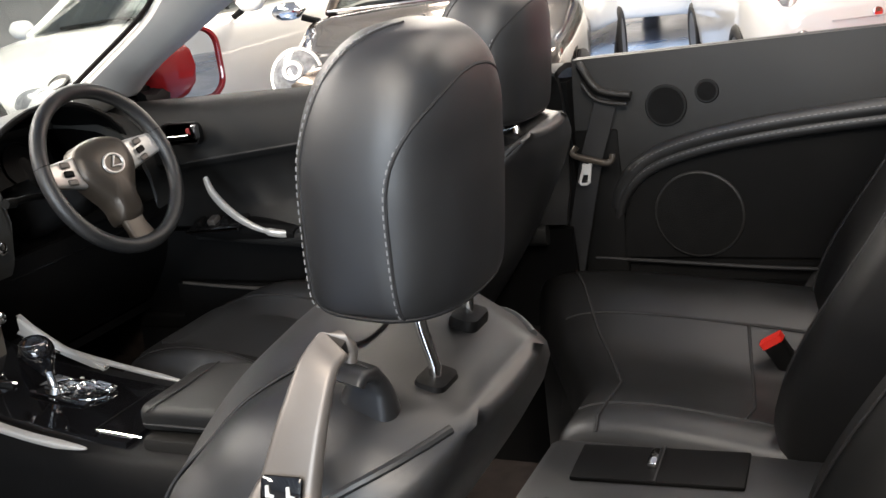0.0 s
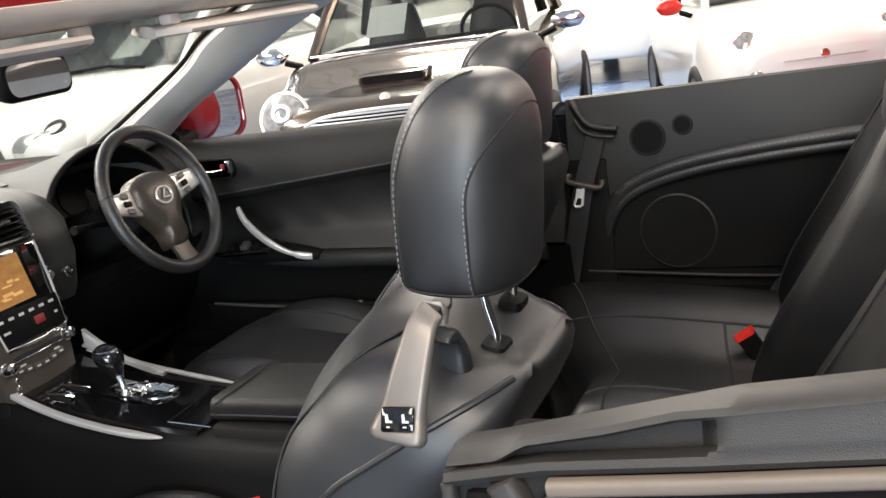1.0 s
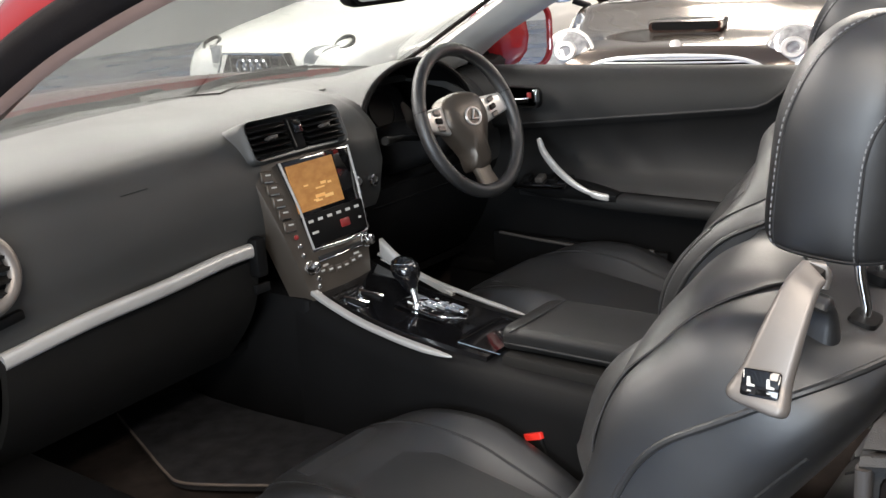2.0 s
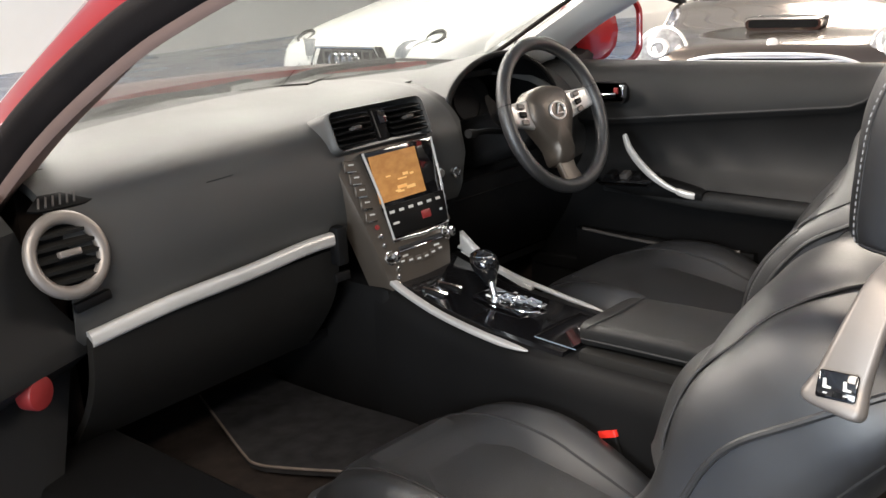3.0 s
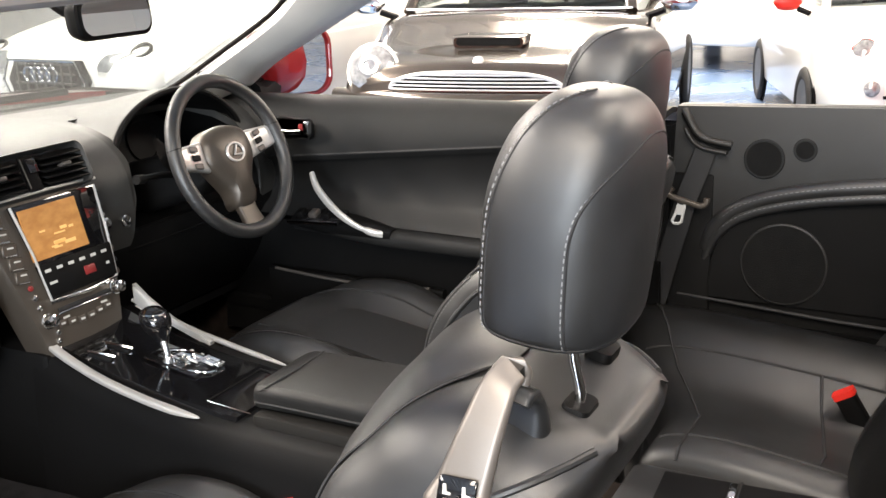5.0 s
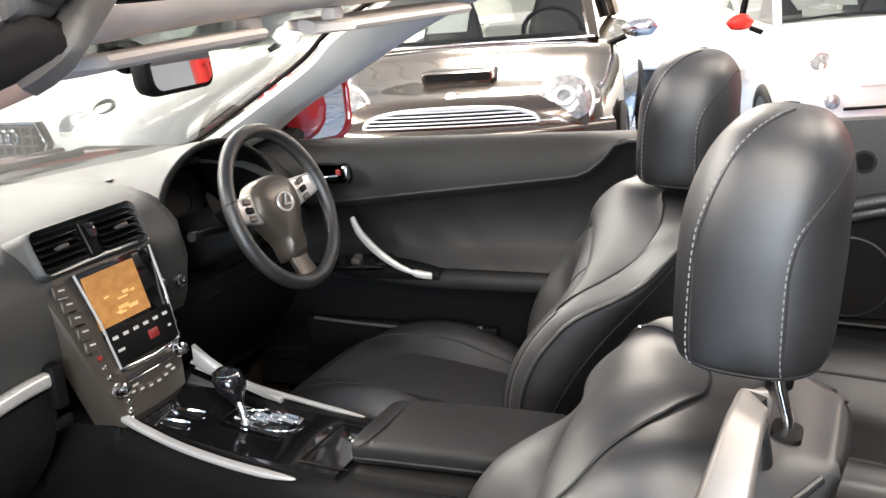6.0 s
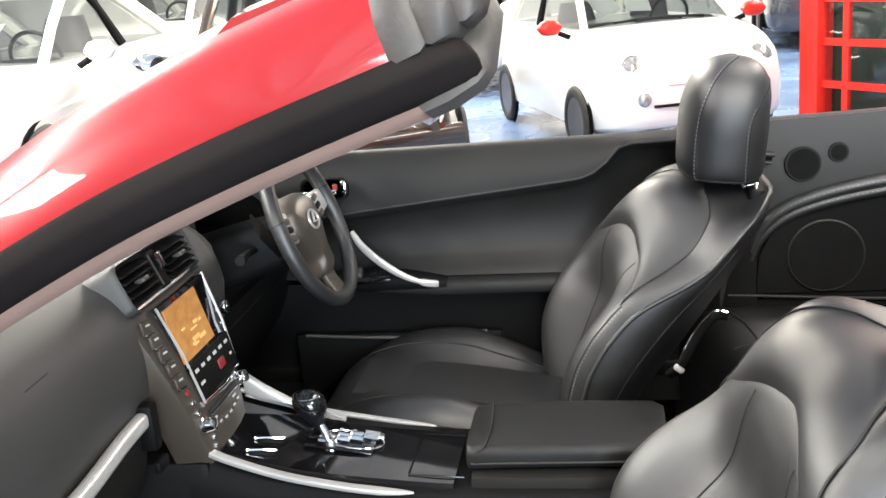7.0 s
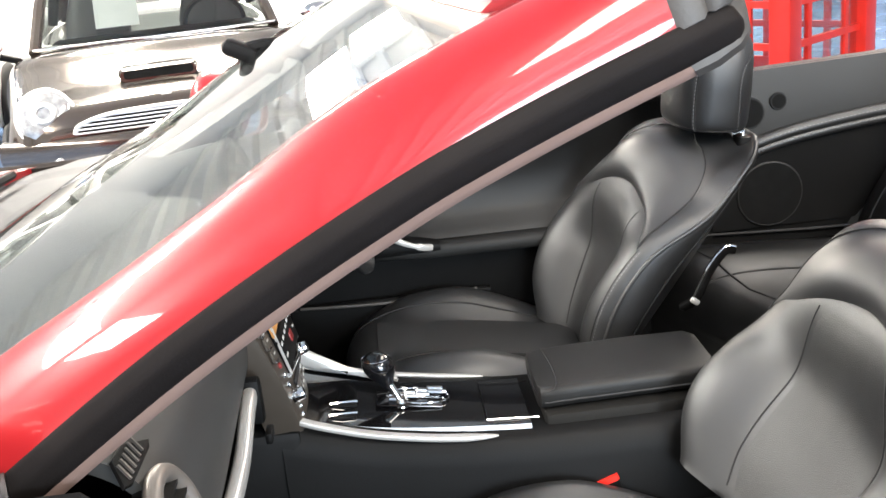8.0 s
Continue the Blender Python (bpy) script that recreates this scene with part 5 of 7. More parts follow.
def build_dash():
    t = thing("dashboard", "dark grey soft-touch dashboard with a silver strip and air vents", "dashboard", (-1.1, 0, 0.4))
    part("top_pad", sheet(lambda u, v: pad_at(u, -0.80 + 1.60 * v), 48, 168, 0.022, (-0.3, 0, -0.8)), DASH, t, "grained dark grey top pad")
    # silver strip and glove box on the passenger's side
    strip = smooth_line([(-0.80, -0.225, 0.700), (-0.797, -0.30, 0.700), (-0.792, -0.45, 0.690), (-0.80, -0.62, 0.678), (-0.815, -0.78, 0.655)], 6)
    part("silver_strip", sweep([p + Vector((0.012, 0, -0.008)) for p in strip], rounded(0.024, 0.030, 0.010), (0, 0, 1)), SILVER, t, "satin silver strip")
    part("strip_cap", box((0.04, 0.03, 0.085), (-0.79, -0.208, 0.675), bevel=0.008), PLASTIC, t)

    def glove(u, v):
        y = -0.78 + 0.58 * v
        p = Vector((-0.795, 0, 0.668)).lerp(Vector((-0.93, 0, 0.42)), u)
        return Vector((p.x + 0.035 * math.sin(math.pi * u), y, p.z - 0.03 * (-y - 0.2)))
    # the lid's dark tone stands in for shade under the dash
    part("glove_box", sheet(glove, 12, 12, 0.02, (-1, 0, 0)), SHADEDPLASTIC, t, "glove box lid, darkened as it faces down")
    part("glove_lock", box((0.012, 0.04, 0.02), (-0.765, -0.225, 0.615), bevel=0.003), PLASTIC, t)
    part("under_panel", sheet(lambda u, v: Vector((-0.93 - 0.5 * u, -0.78 + 1.56 * v, 0.42 + 0.06 * u)), 4, 8, 0.02, (0, 0, 1)), PLASTIC, t)

    def lower_driver(u, v):
        y = 0.12 + 0.66 * v
        p = Vector((-0.80, 0, 0.72)).lerp(Vector((-0.92, 0, 0.45)), u)
        return Vector((p.x + 0.03 * math.sin(math.pi * u), y, p.z))
    part("knee_panel", sheet(lower_driver, 8, 10, 0.02, (-1, 0, 0)), PLASTIC, t)
    part("airbag_seam", tube([dash_at(0.62, y) + Vector((0.002, 0, 0.001)) for y in [-0.50 + 0.02 * i for i in range(4)]], 0.0012, 4), DARKSEAM, t)
    # round side vent
    m = facing((-0.792, -0.800, 0.808), (0, 1, 0), (-0.3, 0, 1))
    v = part("side_vent", ring(0.064, 0.012, m, 40, 10), WARMSILVER, t, "round silver-ringed air vent")
    part("vent_well", disc(0.06, 0.02, m @ Matrix.Translation((0, 0, -0.03)), 32), PLASTIC, v)
    for i in range(5):
        y = -0.04 + 0.02 * i
        w = 2 * math.sqrt(0.056 ** 2 - y * y)
        part("slat", _moved(box((w, 0.006, 0.02), (0, y, -0.002), (25, 0, 0)), m), SHADEDPLASTIC, v)
    part("vent_tab", _moved(box((0.04, 0.012, 0.016), (0.0, 0.002, 0.010), bevel=0.003), m), WARMSILVER, v)
    part("vent_switch", box((0.016, 0.07, 0.018), (-0.79, -0.770, 0.718), (8, 0, 0), 0.004), PLASTIC, t)
    # slatted demister outlet over the side vent
    dm = facing((-0.842, -0.775, 0.888), (0, 1, 0), (-0.72, 0, 0.69))
    demister = part("demister", slab([(-0.062, -0.008), (-0.045, -0.015), (0.040, -0.017), (0.056, -0.012), (0.010, 0.016), (-0.030, 0.018)], 0.005, dm, 0.0015), PLASTIC, t, "black slatted demister outlet")
    for i in range(6):
        part("slat", _moved(box((0.003, 0.022, 0.004), (-0.038 + 0.013 * i, 0.0, 0.006), (0, 0, -25)), dm), TRIMGREY, demister)
    # centre vents with a clock between
    cm = facing((-0.802, -0.045, 0.905), (0.02, 1, 0), (-0.42, 0, 1))
    hood = part("vent_frame", loft([[cm @ Vector((a * k, b * min(k, 1.06), h)) for a, b in rounded(0.285, 0.09, 0.018)] for k, h in ((1.2, -0.11), (1.10, -0.045), (1.03, -0.008), (1.0, 0.004), (0.97, 0.007), (0.93, 0.003), (0.9, -0.03))]), DASH, t)
    for sx in (-1, 1):
        vent = part("air_vent", slab(rounded(0.106, 0.066, 0.01), 0.006, cm @ Matrix.Translation((sx * 0.078, 0, -0.02))), PLASTIC, t, "black slatted air vent")
        for i in range(5):
            part("slat", _moved(box((0.104, 0.004, 0.024), (sx * 0.078, -0.026 + 0.013 * i, -0.003), (30, 0, 0), 0.001, 1), cm), PLASTIC, vent)
        part("vent_tab", _moved(box((0.022, 0.008, 0.02), (sx * 0.078, 0.0, 0.008), bevel=0.002), cm), TRIMGREY, vent)
    part("vent_divider", _moved(box((0.030, 0.072, 0.012), (0, 0, -0.003), bevel=0.003), cm), PLASTIC, t)
    part("clock_face", _moved(box((0.022, 0.03, 0.006), (0, 0.012, 0.011), bevel=0.002), cm), GLOSS, t)
    part("divider_trim", _moved(box((0.0016, 0.060, 0.003), (-0.0155, 0, 0.004)), cm), TRIMGREY, t)
    # shelf, black seal and speaker cover along the foot of the windscreen
    foot = smooth_line([(-1.40, -0.78, 0.915), (-1.45, -0.28, 0.934), (-1.50, 0.0, 0.939), (-1.58, 0.40, 0.939), (-1.62, 0.77, 0.925)], 8)
    part("screen_shelf", loft([[p, Vector((p.x, p.y, p.z - 0.02)), Vector((-1.43, p.y, 0.89)), Vector((-1.43, p.y, 0.931 - 0.02 * (p.y / 0.8) ** 2))] for p in foot]), DASH, t)
    part("screen_seal", tube(foot, 0.009, 8), PLASTIC, t, "black seal at the foot of the windscreen")

    def cover(u, v):
        a = Vector((-1.18, 0.085, 0)).lerp(Vector((-1.40, 0.035, 0)), u)
        b = Vector((-1.33, 0.30, 0)).lerp(Vector((-1.50, 0.27, 0)), u)
        p = a.lerp(b, v)
        return Vector((p.x, p.y, max(0.937, 0.958 - 0.25 * (p.x + 1.1) ** 2) + 0.004))
    part("speaker_cover", sheet(cover, 10, 8, 0.004, (0, 0, -1)), COVER, t, "flat dark speaker cover")
    # arched hood over the instruments
    arch = smooth_line([(0, 0.186, 0.74), (0, 0.192, 0.82), (0, 0.208, 0.880), (0, 0.245, 0.932), (0, 0.30, 0.968), (0, 0.37, 0.992), (0, 0.44, 1.000), (0, 0.51, 0.992), (0, 0.575, 0.968), (0, 0.625, 0.930), (0, 0.650, 0.88), (0, 0.655, 0.80)], 5)

    def hood(u, v, inset=0.0):
        i = u * (len(arch) - 1)
        k = min(int(i), len(arch) - 2)
        p = arch[k].lerp(arch[k + 1], i - k)
        y, z = p.y + (0.42 - p.y) * inset, p.z + (0.80 - p.z) * inset
        x = -0.836 - 0.03 * ((z - 0.85) / 0.15) - 0.40 * v - 0.012 * math.sin(math.pi * min(1.0, v * 6))
        return Vector((x, y + (0.42 - y) * 0.05 * v, z - max(0.0, z - 0.945) * ease(v * 1.05) - (0.02 * v if z < 0.945 else 0.012 * v)))
    shade = part("instrument_hood", sheet(hood, 44, 16, 0.004, (-0.1, 0, -1)), DASH, t, "arched hood over the instruments", sharp=70)
    part("hood_lining", sheet(lambda u, v: hood(u, v * 0.55, 0.030), 44, 10, 0.003, (0, 0, -1)), PLASTIC, shade, "black inside of the hood", sharp=70)
    part("hood_lip", tube([hood(i / 60, 0.0, 0.014) + Vector((0.001, 0, 0)) for i in range(61)], 0.008, 8, (1, 0, 0)), PLASTIC, shade)
    # black liner of the driver's recess
    part("cockpit_liner", sheet(lambda u, v: Vector((-1.10 + 0.30 * u, 0.185 + 0.475 * v, 0.94 - 0.26 * u ** 0.7)), 8, 10, 0.015, (-1, 0, -0.3)), PLASTIC, t, "black recess behind the steering wheel")
    dm = facing((-0.985, 0.37, 0.868), (0, 1, 0), (-0.25, 0, 1))
    face = part("instrument_panel", slab(rounded(0.33, 0.12, 0.05), 0.01, dm), PLASTIC, t)
    for y in (-0.07, 0.07):
        part("dial", ring(0.05, 0.003, dm @ Matrix.Translation((y, 0, 0.012)), 32, 6), PLASTIC, face, "round dial")
        part("dial_face", disc(0.048, 0.0015, dm @ Matrix.Translation((y, 0, 0.010)), 28), PLASTIC, face)
    return t


build_dash()


def build_stack():
    t = thing("centre_stack", "warm grey centre panel with amber map screen and chrome-edged buttons", "control panel", (-0.78, -0.04, 0.55))
    top, bot = Vector((-0.806, -0.045, 0.858)), Vector((-0.722, -0.030, 0.552))
    up = (top - bot)
    h = up.length
    m = facing(bot, (0.0, 1, 0), up)
    # local: x across, y up the panel, z towards the rear
    sec = []
    for k in range(13):
        v = k / 12
        w = 0.092 + 0.052 * v ** 0.8
        bow = 0.012 * math.sin(math.pi * v)
        sec.append([m @ Vector((a * w, v * h, bow + z)) for a, z in ((-1 - 0.2 * v ** 0.7, -0.06), (-1 - 0.2 * v ** 0.7, -0.008), (-0.96 - 0.2 * v ** 0.7, 0.003), (-0.9, 0.008), (-0.5, 0.010), (0, 0.012), (0.5, 0.010), (0.96, 0.004), (1, -0.006), (1, -0.06))])
    part("fascia", loft(sec), FASCIA, t, "warm metallic fascia")
    part("fascia_edge", tube([m @ Vector((-0.142, h + 0.002, 0.006)), m @ Vector((0, h + 0.006, 0.014)), m @ Vector((0.142, h + 0.002, 0.006))], 0.004, 6), SILVER, t)
    frame_ = [(-0.092, 0.308), (0.116, 0.308), (0.100, 0.116), (-0.070, 0.116)]
    scr = part("screen_bezel", slab(frame_, 0.014, m @ Matrix.Translation((0, 0, 0.012)), 0.004), GLOSS, t, "glossy black screen surround")
    at = lambda x, y, z: m @ Vector((x, y, z))
    part("bezel_edge", tube([at(-0.094, 0.308, 0.024), at(-0.082, 0.21, 0.030), at(-0.071, 0.114, 0.026)], 0.0028, 6), SILVER, scr, "thin silver edge")
    part("bezel_edge", tube([at(0.118, 0.308, 0.024), at(0.109, 0.21, 0.030), at(0.101, 0.114, 0.026)], 0.0028, 6), SILVER, scr)
    part("bezel_lower", slab([(-0.082, 0.186), (0.108, 0.186), (0.100, 0.118), (-0.070, 0.118)], 0.008, m @ Matrix.Translation((0, 0, 0.023)), 0.002), PLASTIC, scr)
    part("map_screen", _moved(box((0.140, 0.102, 0.004), (-0.014, 0.246, 0.0275)), m), SCREEN, scr, "lit amber map screen")
    rng = random.Random(4)
    for i in range(9):
        part("map_mark", _moved(box((0.010 + 0.02 * rng.random(), 0.003 + 0.005 * rng.random(), 0.001), (-0.066 + 0.10 * rng.random(), 0.206 + 0.045 * rng.random(), 0.0302)), m), SCREENLIGHT, scr)
    for i in range(6):
        part("display_mark", _moved(box((0.014, 0.006, 0.001), (-0.062 + 0.029 * i, 0.172, 0.0318)), m), PRINT, scr)
    for x in (-0.058, 0.084):
        part("display_mark", _moved(box((0.018 if x < 0 else 0.008, 0.005, 0.001), (x, 0.147, 0.0318)), m), PRINT, scr)
    part("hazard_button", _moved(box((0.028, 0.018, 0.005), (0.036, 0.147, 0.031), bevel=0.002), m), DIMRED, scr, "dark red hazard warning button")
    part("silver_bar", sweep([at(-0.072, 0.112, 0.020), at(0.015, 0.108, 0.028), at(0.102, 0.112, 0.020)], rounded(0.009, 0.010, 0.004), (0, 0, 1)), CHROME, t)
    def face(x, y):
        v = y / h
        return 0.012 - 0.004 * min(1.0, abs(x) / 0.11) + 0.012 * math.sin(math.pi * v)

    part("disc_slot", _moved(box((0.135, 0.009, 0.006), (0.006, 0.091, face(0, 0.09) + 0.001), bevel=0.002), m), DARKSEAM, t, "dark disc slot")
    part("slot_lip", _moved(box((0.140, 0.0025, 0.004), (0.006, 0.0845, face(0, 0.085) + 0.001), bevel=0.001), m), CHROME, t)
    for i in range(5):
        y = 0.176 + 0.028 * i
        x = -0.1135 - 0.0035 * i
        z = face(x, y) + 0.0005
        key = part("side_button", _moved(box((0.032, 0.024, 0.007), (x, y, z), (0, 0, -6), 0.002, 1), m), FASCIA, t)
        part("button_strip", _moved(box((0.024, 0.0026, 0.002), (x - 0.001, y - 0.0115, z + 0.0035), (0, 0, -6)), m), CHROME, key)
        part("button_print", _moved(box((0.014, 0.0032, 0.001), (x + 0.002, y + 0.003, z + 0.0038), (0, 0, -6)), m), PRINT, key)
    for i in range(3):
        x, y = -0.099 - 0.003 * i, 0.108 + 0.021 * i
        part("round_button", disc(0.0055, 0.005, m @ Matrix.Translation((x, y, face(x, y) - 0.001)), 14, 0.0015), DIMRED if i == 2 else CHROME, t)
    for i in range(8):
        x, y = 0.1135 + 0.0026 * i, 0.122 + 0.024 * i
        part("round_button", _moved(box((0.012, 0.011, 0.006), (x, y, face(x, y) - 0.003), (0, 0, 6), 0.002, 1), m), CHROME if i % 2 else TRIMGREY, t)
    for x, y in ((-0.088, 0.078), (0.094, 0.092)):
        z0 = face(x, y) - 0.002
        part("knob", loft([[at(x + a * k, y + b * k, z0 + z) for a, b in circle(0.0135, 18)] for z, k in ((0.0, 1.15), (0.004, 1.15), (0.005, 1.0), (0.018, 0.95), (0.022, 0.85), (0.024, 0.4))]), CHROME, t, "round metal dial")
    part("dial", loft([[at(0.130 + a * k, 0.222 + b * k, z) for a, b in circle(0.012, 16)] for z, k in ((-0.004, 1.1), (0.016, 1.0), (0.020, 0.6))]), CHROME, t)
    for i in range(6):
        x, y = -0.058 + 0.024 * i, 0.056 + 0.003 * abs(i - 2.5)
        key = part("preset_button", _moved(box((0.019, 0.014, 0.004), (x, y, face(x, y) + 0.0005), bevel=0.0015), m), FASCIA, t)
        part("button_print", _moved(box((0.010, 0.0036, 0.001), (x, y, face(x, y) + 0.003)), m), PRINT, key)
    for i in range(2):
        x = -0.046 + 0.10 * i
        part("button_print", _moved(box((0.016, 0.004, 0.001), (x, 0.073, face(x, 0.073) + 0.001)), m), PRINT, t)
    for i in range(3):
        x, y = -0.078 + 0.002 * i, 0.018 + 0.016 * i
        part("round_button", disc(0.0055, 0.005, m @ Matrix.Translation((x, y, face(x, y) - 0.001)), 14, 0.0015), CHROME, t)


build_stack()


# ---------- steering wheel ----------
def build_wheel():
    hub = Vector((-0.64, 0.37, 0.87))
    nrm = Vector((0.936, 0, 0.351))
    m = facing(hub, (0, 1, 0), Vector((-0.351, 0, 0.936)))
    t = thing("steering_wheel", "black leather steering wheel with grey airbag cover and silver spokes", "steering wheel", hub)
    part("rim", ring(0.174, 0.0165, m, 56, 12), LEATHER, t, "stitched black leather rim")
    pad = [(-0.075, 0.045), (-0.05, 0.066), (0, 0.074), (0.05, 0.066), (0.075, 0.045), (0.078, 0.0), (0.055, -0.04), (0.035, -0.075), (0.028, -0.115), (-0.028, -0.115), (-0.035, -0.075), (-0.055, -0.04), (-0.078, 0.0)]
    line = smooth_line([(x, y, 0) for x, y in pad + pad[:1]], 4)[:-1]
    part("airbag_cover", loft([[m @ Vector((p.x * k, (p.y + 0.01) * k - 0.01, z)) for p in line] for k, z in ((1.0, -0.045), (1.0, -0.016), (0.95, -0.004), (0.8, 0.006), (0.4, 0.010), (0.05, 0.011))]), FASCIA, t, "warm grey airbag cover")
    part("badge", ring(0.024, 0.0032, m @ Matrix.Translation((0, 0.006, 0.012)) @ Matrix.Diagonal((1.15, 0.85, 1, 1)), 28, 6), SILVER, t, "oval chrome badge")
    part("badge_mark", tube([m @ Vector((0.008, 0.020, 0.0135)), m @ Vector((-0.007, 0.0, 0.0135)), m @ Vector((0.018, -0.002, 0.0135))], 0.0026, 6, nrm), SILVER, t)
    for s in (-1, 1):
        part("spoke", loft([[m @ Vector((s * x, 0.018 + dy + b, z + a)) for a, b in rounded(0.02, w, 0.008)] for x, dy, w, z in ((0.062, -0.004, 0.072, -0.022), (0.10, 0.0, 0.062, -0.018), (0.15, 0.004, 0.05, -0.012), (0.168, 0.006, 0.046, -0.008))]), SILVER, t, "silver switch spoke")
        for i in range(3):
            part("switch", _moved(box((0.026, 0.014, 0.006), (s * 0.108, 0.036 - 0.019 * i, -0.004), (0, 0, s * 10), 0.003, 1), m), PLASTIC if i == 1 else TRIMGREY, t)
    part("lower_spoke", loft([[m @ Vector((a, y, z + b)) for a, b in rounded(w, 0.018, 0.006)] for y, w, z in ((-0.09, 0.06, -0.02), (-0.13, 0.056, -0.016), (-0.165, 0.064, -0.008))]), FASCIA, t)
    for s in (-1, 1):
        part("rim_joint", ring(0.0165, 0.0012, facing(m @ Vector((s * 0.168, 0.045, 0)), m.to_3x3() @ Vector((s, 0, 0)), nrm), 18, 5), DARKSEAM, t)
    part("paddle", loft([[m @ Vector((-0.12 - 0.04 * k + a, 0.03 + 0.05 * (k - 0.5) + b, -0.045)) for a, b in rounded(0.02, 0.06, 0.008)] for k in (0, 0.5, 1)]), PLASTIC, t, "shift paddle")
    c = thing("steering_column", "black steering column cover with stalks and key", "steering column", (-0.75, 0.37, 0.8))
    part("shroud", loft([[Vector((x, 0.37 + a * k, z + b * k)) for a, b in rounded(0.13, 0.12, 0.03)] for x, z, k in ((-0.92, 0.775, 1.1), (-0.80, 0.81, 1.05), (-0.70, 0.838, 0.9), (-0.675, 0.85, 0.6))]), PLASTIC, c)
    for s, dz in ((-1, 0.012), (1, 0.012)):
        part("stalk", tube([(-0.75, 0.37 + s * 0.05, 0.83), (-0.735, 0.37 + s * 0.14, 0.835 + dz), (-0.728, 0.37 + s * 0.195, 0.84 + dz)], 0.0075, 8), PLASTIC, c)
        part("stalk_end", tube([(-0.729, 0.37 + s * 0.190, 0.838 + dz), (-0.725, 0.37 + s * 0.215, 0.842 + dz)], 0.0105, 10), SHADEDPLASTIC, c)
    part("start_button", disc(0.014, 0.01, facing((-0.775, 0.155, 0.76), (0, 1, 0), (-0.1, 0, 1)), 20, 0.003), CHROME, c)


build_wheel()


# ---------- centre console ----------
def build_console():
    t = thing("centre_console", "black centre console with piano-black panel, silver edges and a gear selector", "console", (-0.4, 0, 0.25))
    # surface height along the console
    line = smooth_line([(-0.76, 0, 0.585), (-0.70, 0, 0.565), (-0.60, 0, 0.538), (-0.50, 0, 0.522), (-0.38, 0, 0.510), (-0.26, 0, 0.502), (0.0, 0, 0.50), (0.12, 0, 0.49)], 5)
    rows = []
    for p in line:
        rows.append([Vector((p.x, y, z)) for y, z in ((-0.155, 0.25), (-0.145, p.z - 0.06), (-0.13, p.z - 0.018), (-0.115, p.z - 0.006), (0.0, p.z - 0.004), (0.135, p.z - 0.006), (0.15, p.z - 0.018), (0.165, p.z - 0.06), (0.17, 0.25))])
    part("body", loft(rows), PLASTIC, t, "black console body")
    top = [p for p in line if p.x < -0.265]
    panel = part("gloss_panel", loft([[Vector((p.x, y, p.z + dz)) for y, dz in ((-0.105, -0.01), (-0.100, 0.003), (0.0, 0.004), (0.10, 0.003), (0.105, -0.01))] for p in top]), GLOSS, t, "piano-black panel")
    for s, y0 in ((-1, -0.122), (1, 0.138)):
        pts = smooth_line([(-0.752, y0 - s * 0.008, 0.592), (-0.70, y0, 0.570), (-0.60, y0 + s * 0.006, 0.540), (-0.50, y0 + s * 0.008, 0.520), (-0.42, y0 + s * 0.006, 0.508), (-0.36, y0 + s * 0.002, 0.502)], 6)
        k = [0.9] * 4 + [1.0] * (len(pts) - 10) + [0.9, 0.8, 0.7, 0.55, 0.4, 0.2]
        part("silver_edge", sweep(pts, rounded(0.019 if s < 0 else 0.013, 0.011 if s < 0 else 0.009, 0.004), (0, 0, 1), k), SILVER, t, "curved silver edge")
    part("edge_flare", loft([[Vector((x, 0.13 + a, z + b)) for a, b in rounded(w, h, 0.012)] for x, z, w, h in ((-0.742, 0.605, 0.012, 0.05), (-0.70, 0.583, 0.020, 0.038), (-0.64, 0.557, 0.022, 0.018), (-0.58, 0.538, 0.014, 0.010), (-0.54, 0.525, 0.006, 0.005))]), SILVER, t, "silver flare beside the centre panel")
    # lidded tray
    for pts in ([(-0.376, -0.08, 0.5150), (-0.376, 0.08, 0.5150)], [(-0.376, 0.08, 0.5150), (-0.276, 0.08, 0.5075)]):
        part("tray_line", tube(pts, 0.0012, 5), PLASTIC, t)
    part("tray_line", tube([(-0.376, -0.080, 0.5145), (-0.276, -0.080, 0.5075)], 0.0015, 5), CHROME, t)
    # gate
    gm = pose(-0.53, 0.015, 0.535, 0, 9, 0)
    gate = part("shift_gate", _moved(box((0.13, 0.075, 0.004), (0.01, 0, 0), bevel=0.0015), gm), GLOSS, t)
    part("gate_outline", tube([gm @ Vector((0.028 + 0.062 * math.cos(a), 0.006 + 0.034 * math.sin(a), 0.003)) for a in (2 * math.pi * i / 32 for i in range(33))], 0.0016, 6), CHROME, gate)
    zig = [(-0.03, -0.01), (0.0, -0.01), (0.0, 0.004), (0.024, 0.004), (0.024, 0.014), (0.048, 0.014), (0.048, 0.026), (0.078, 0.026)]
    for dy in (-0.008, 0.008):
        part("gate_rail", tube([gm @ Vector((x, y + dy, 0.006)) for x, y in zig], 0.0058, 8), CHROME, gate, "zigzag chrome gate")
    for i in range(4):
        part("gate_letter", _moved(box((0.007, 0.006, 0.001), (0.0 + 0.026 * i, 0.042, 0.003)), gm), PRINT, gate)
    part("gate_end", _moved(box((0.034, 0.018, 0.006), (0.07, 0.03, 0.004), bevel=0.002), gm), CHROME, gate)
    lever = part("gear_lever", tube(smooth_line([(-0.536, -0.004, 0.522), (-0.541, -0.001, 0.545), (-0.553, 0.005, 0.570), (-0.566, 0.009, 0.592)], 4), 0.0078, 10, (0, 1, 0)), CHROME, t, "chrome gear lever")
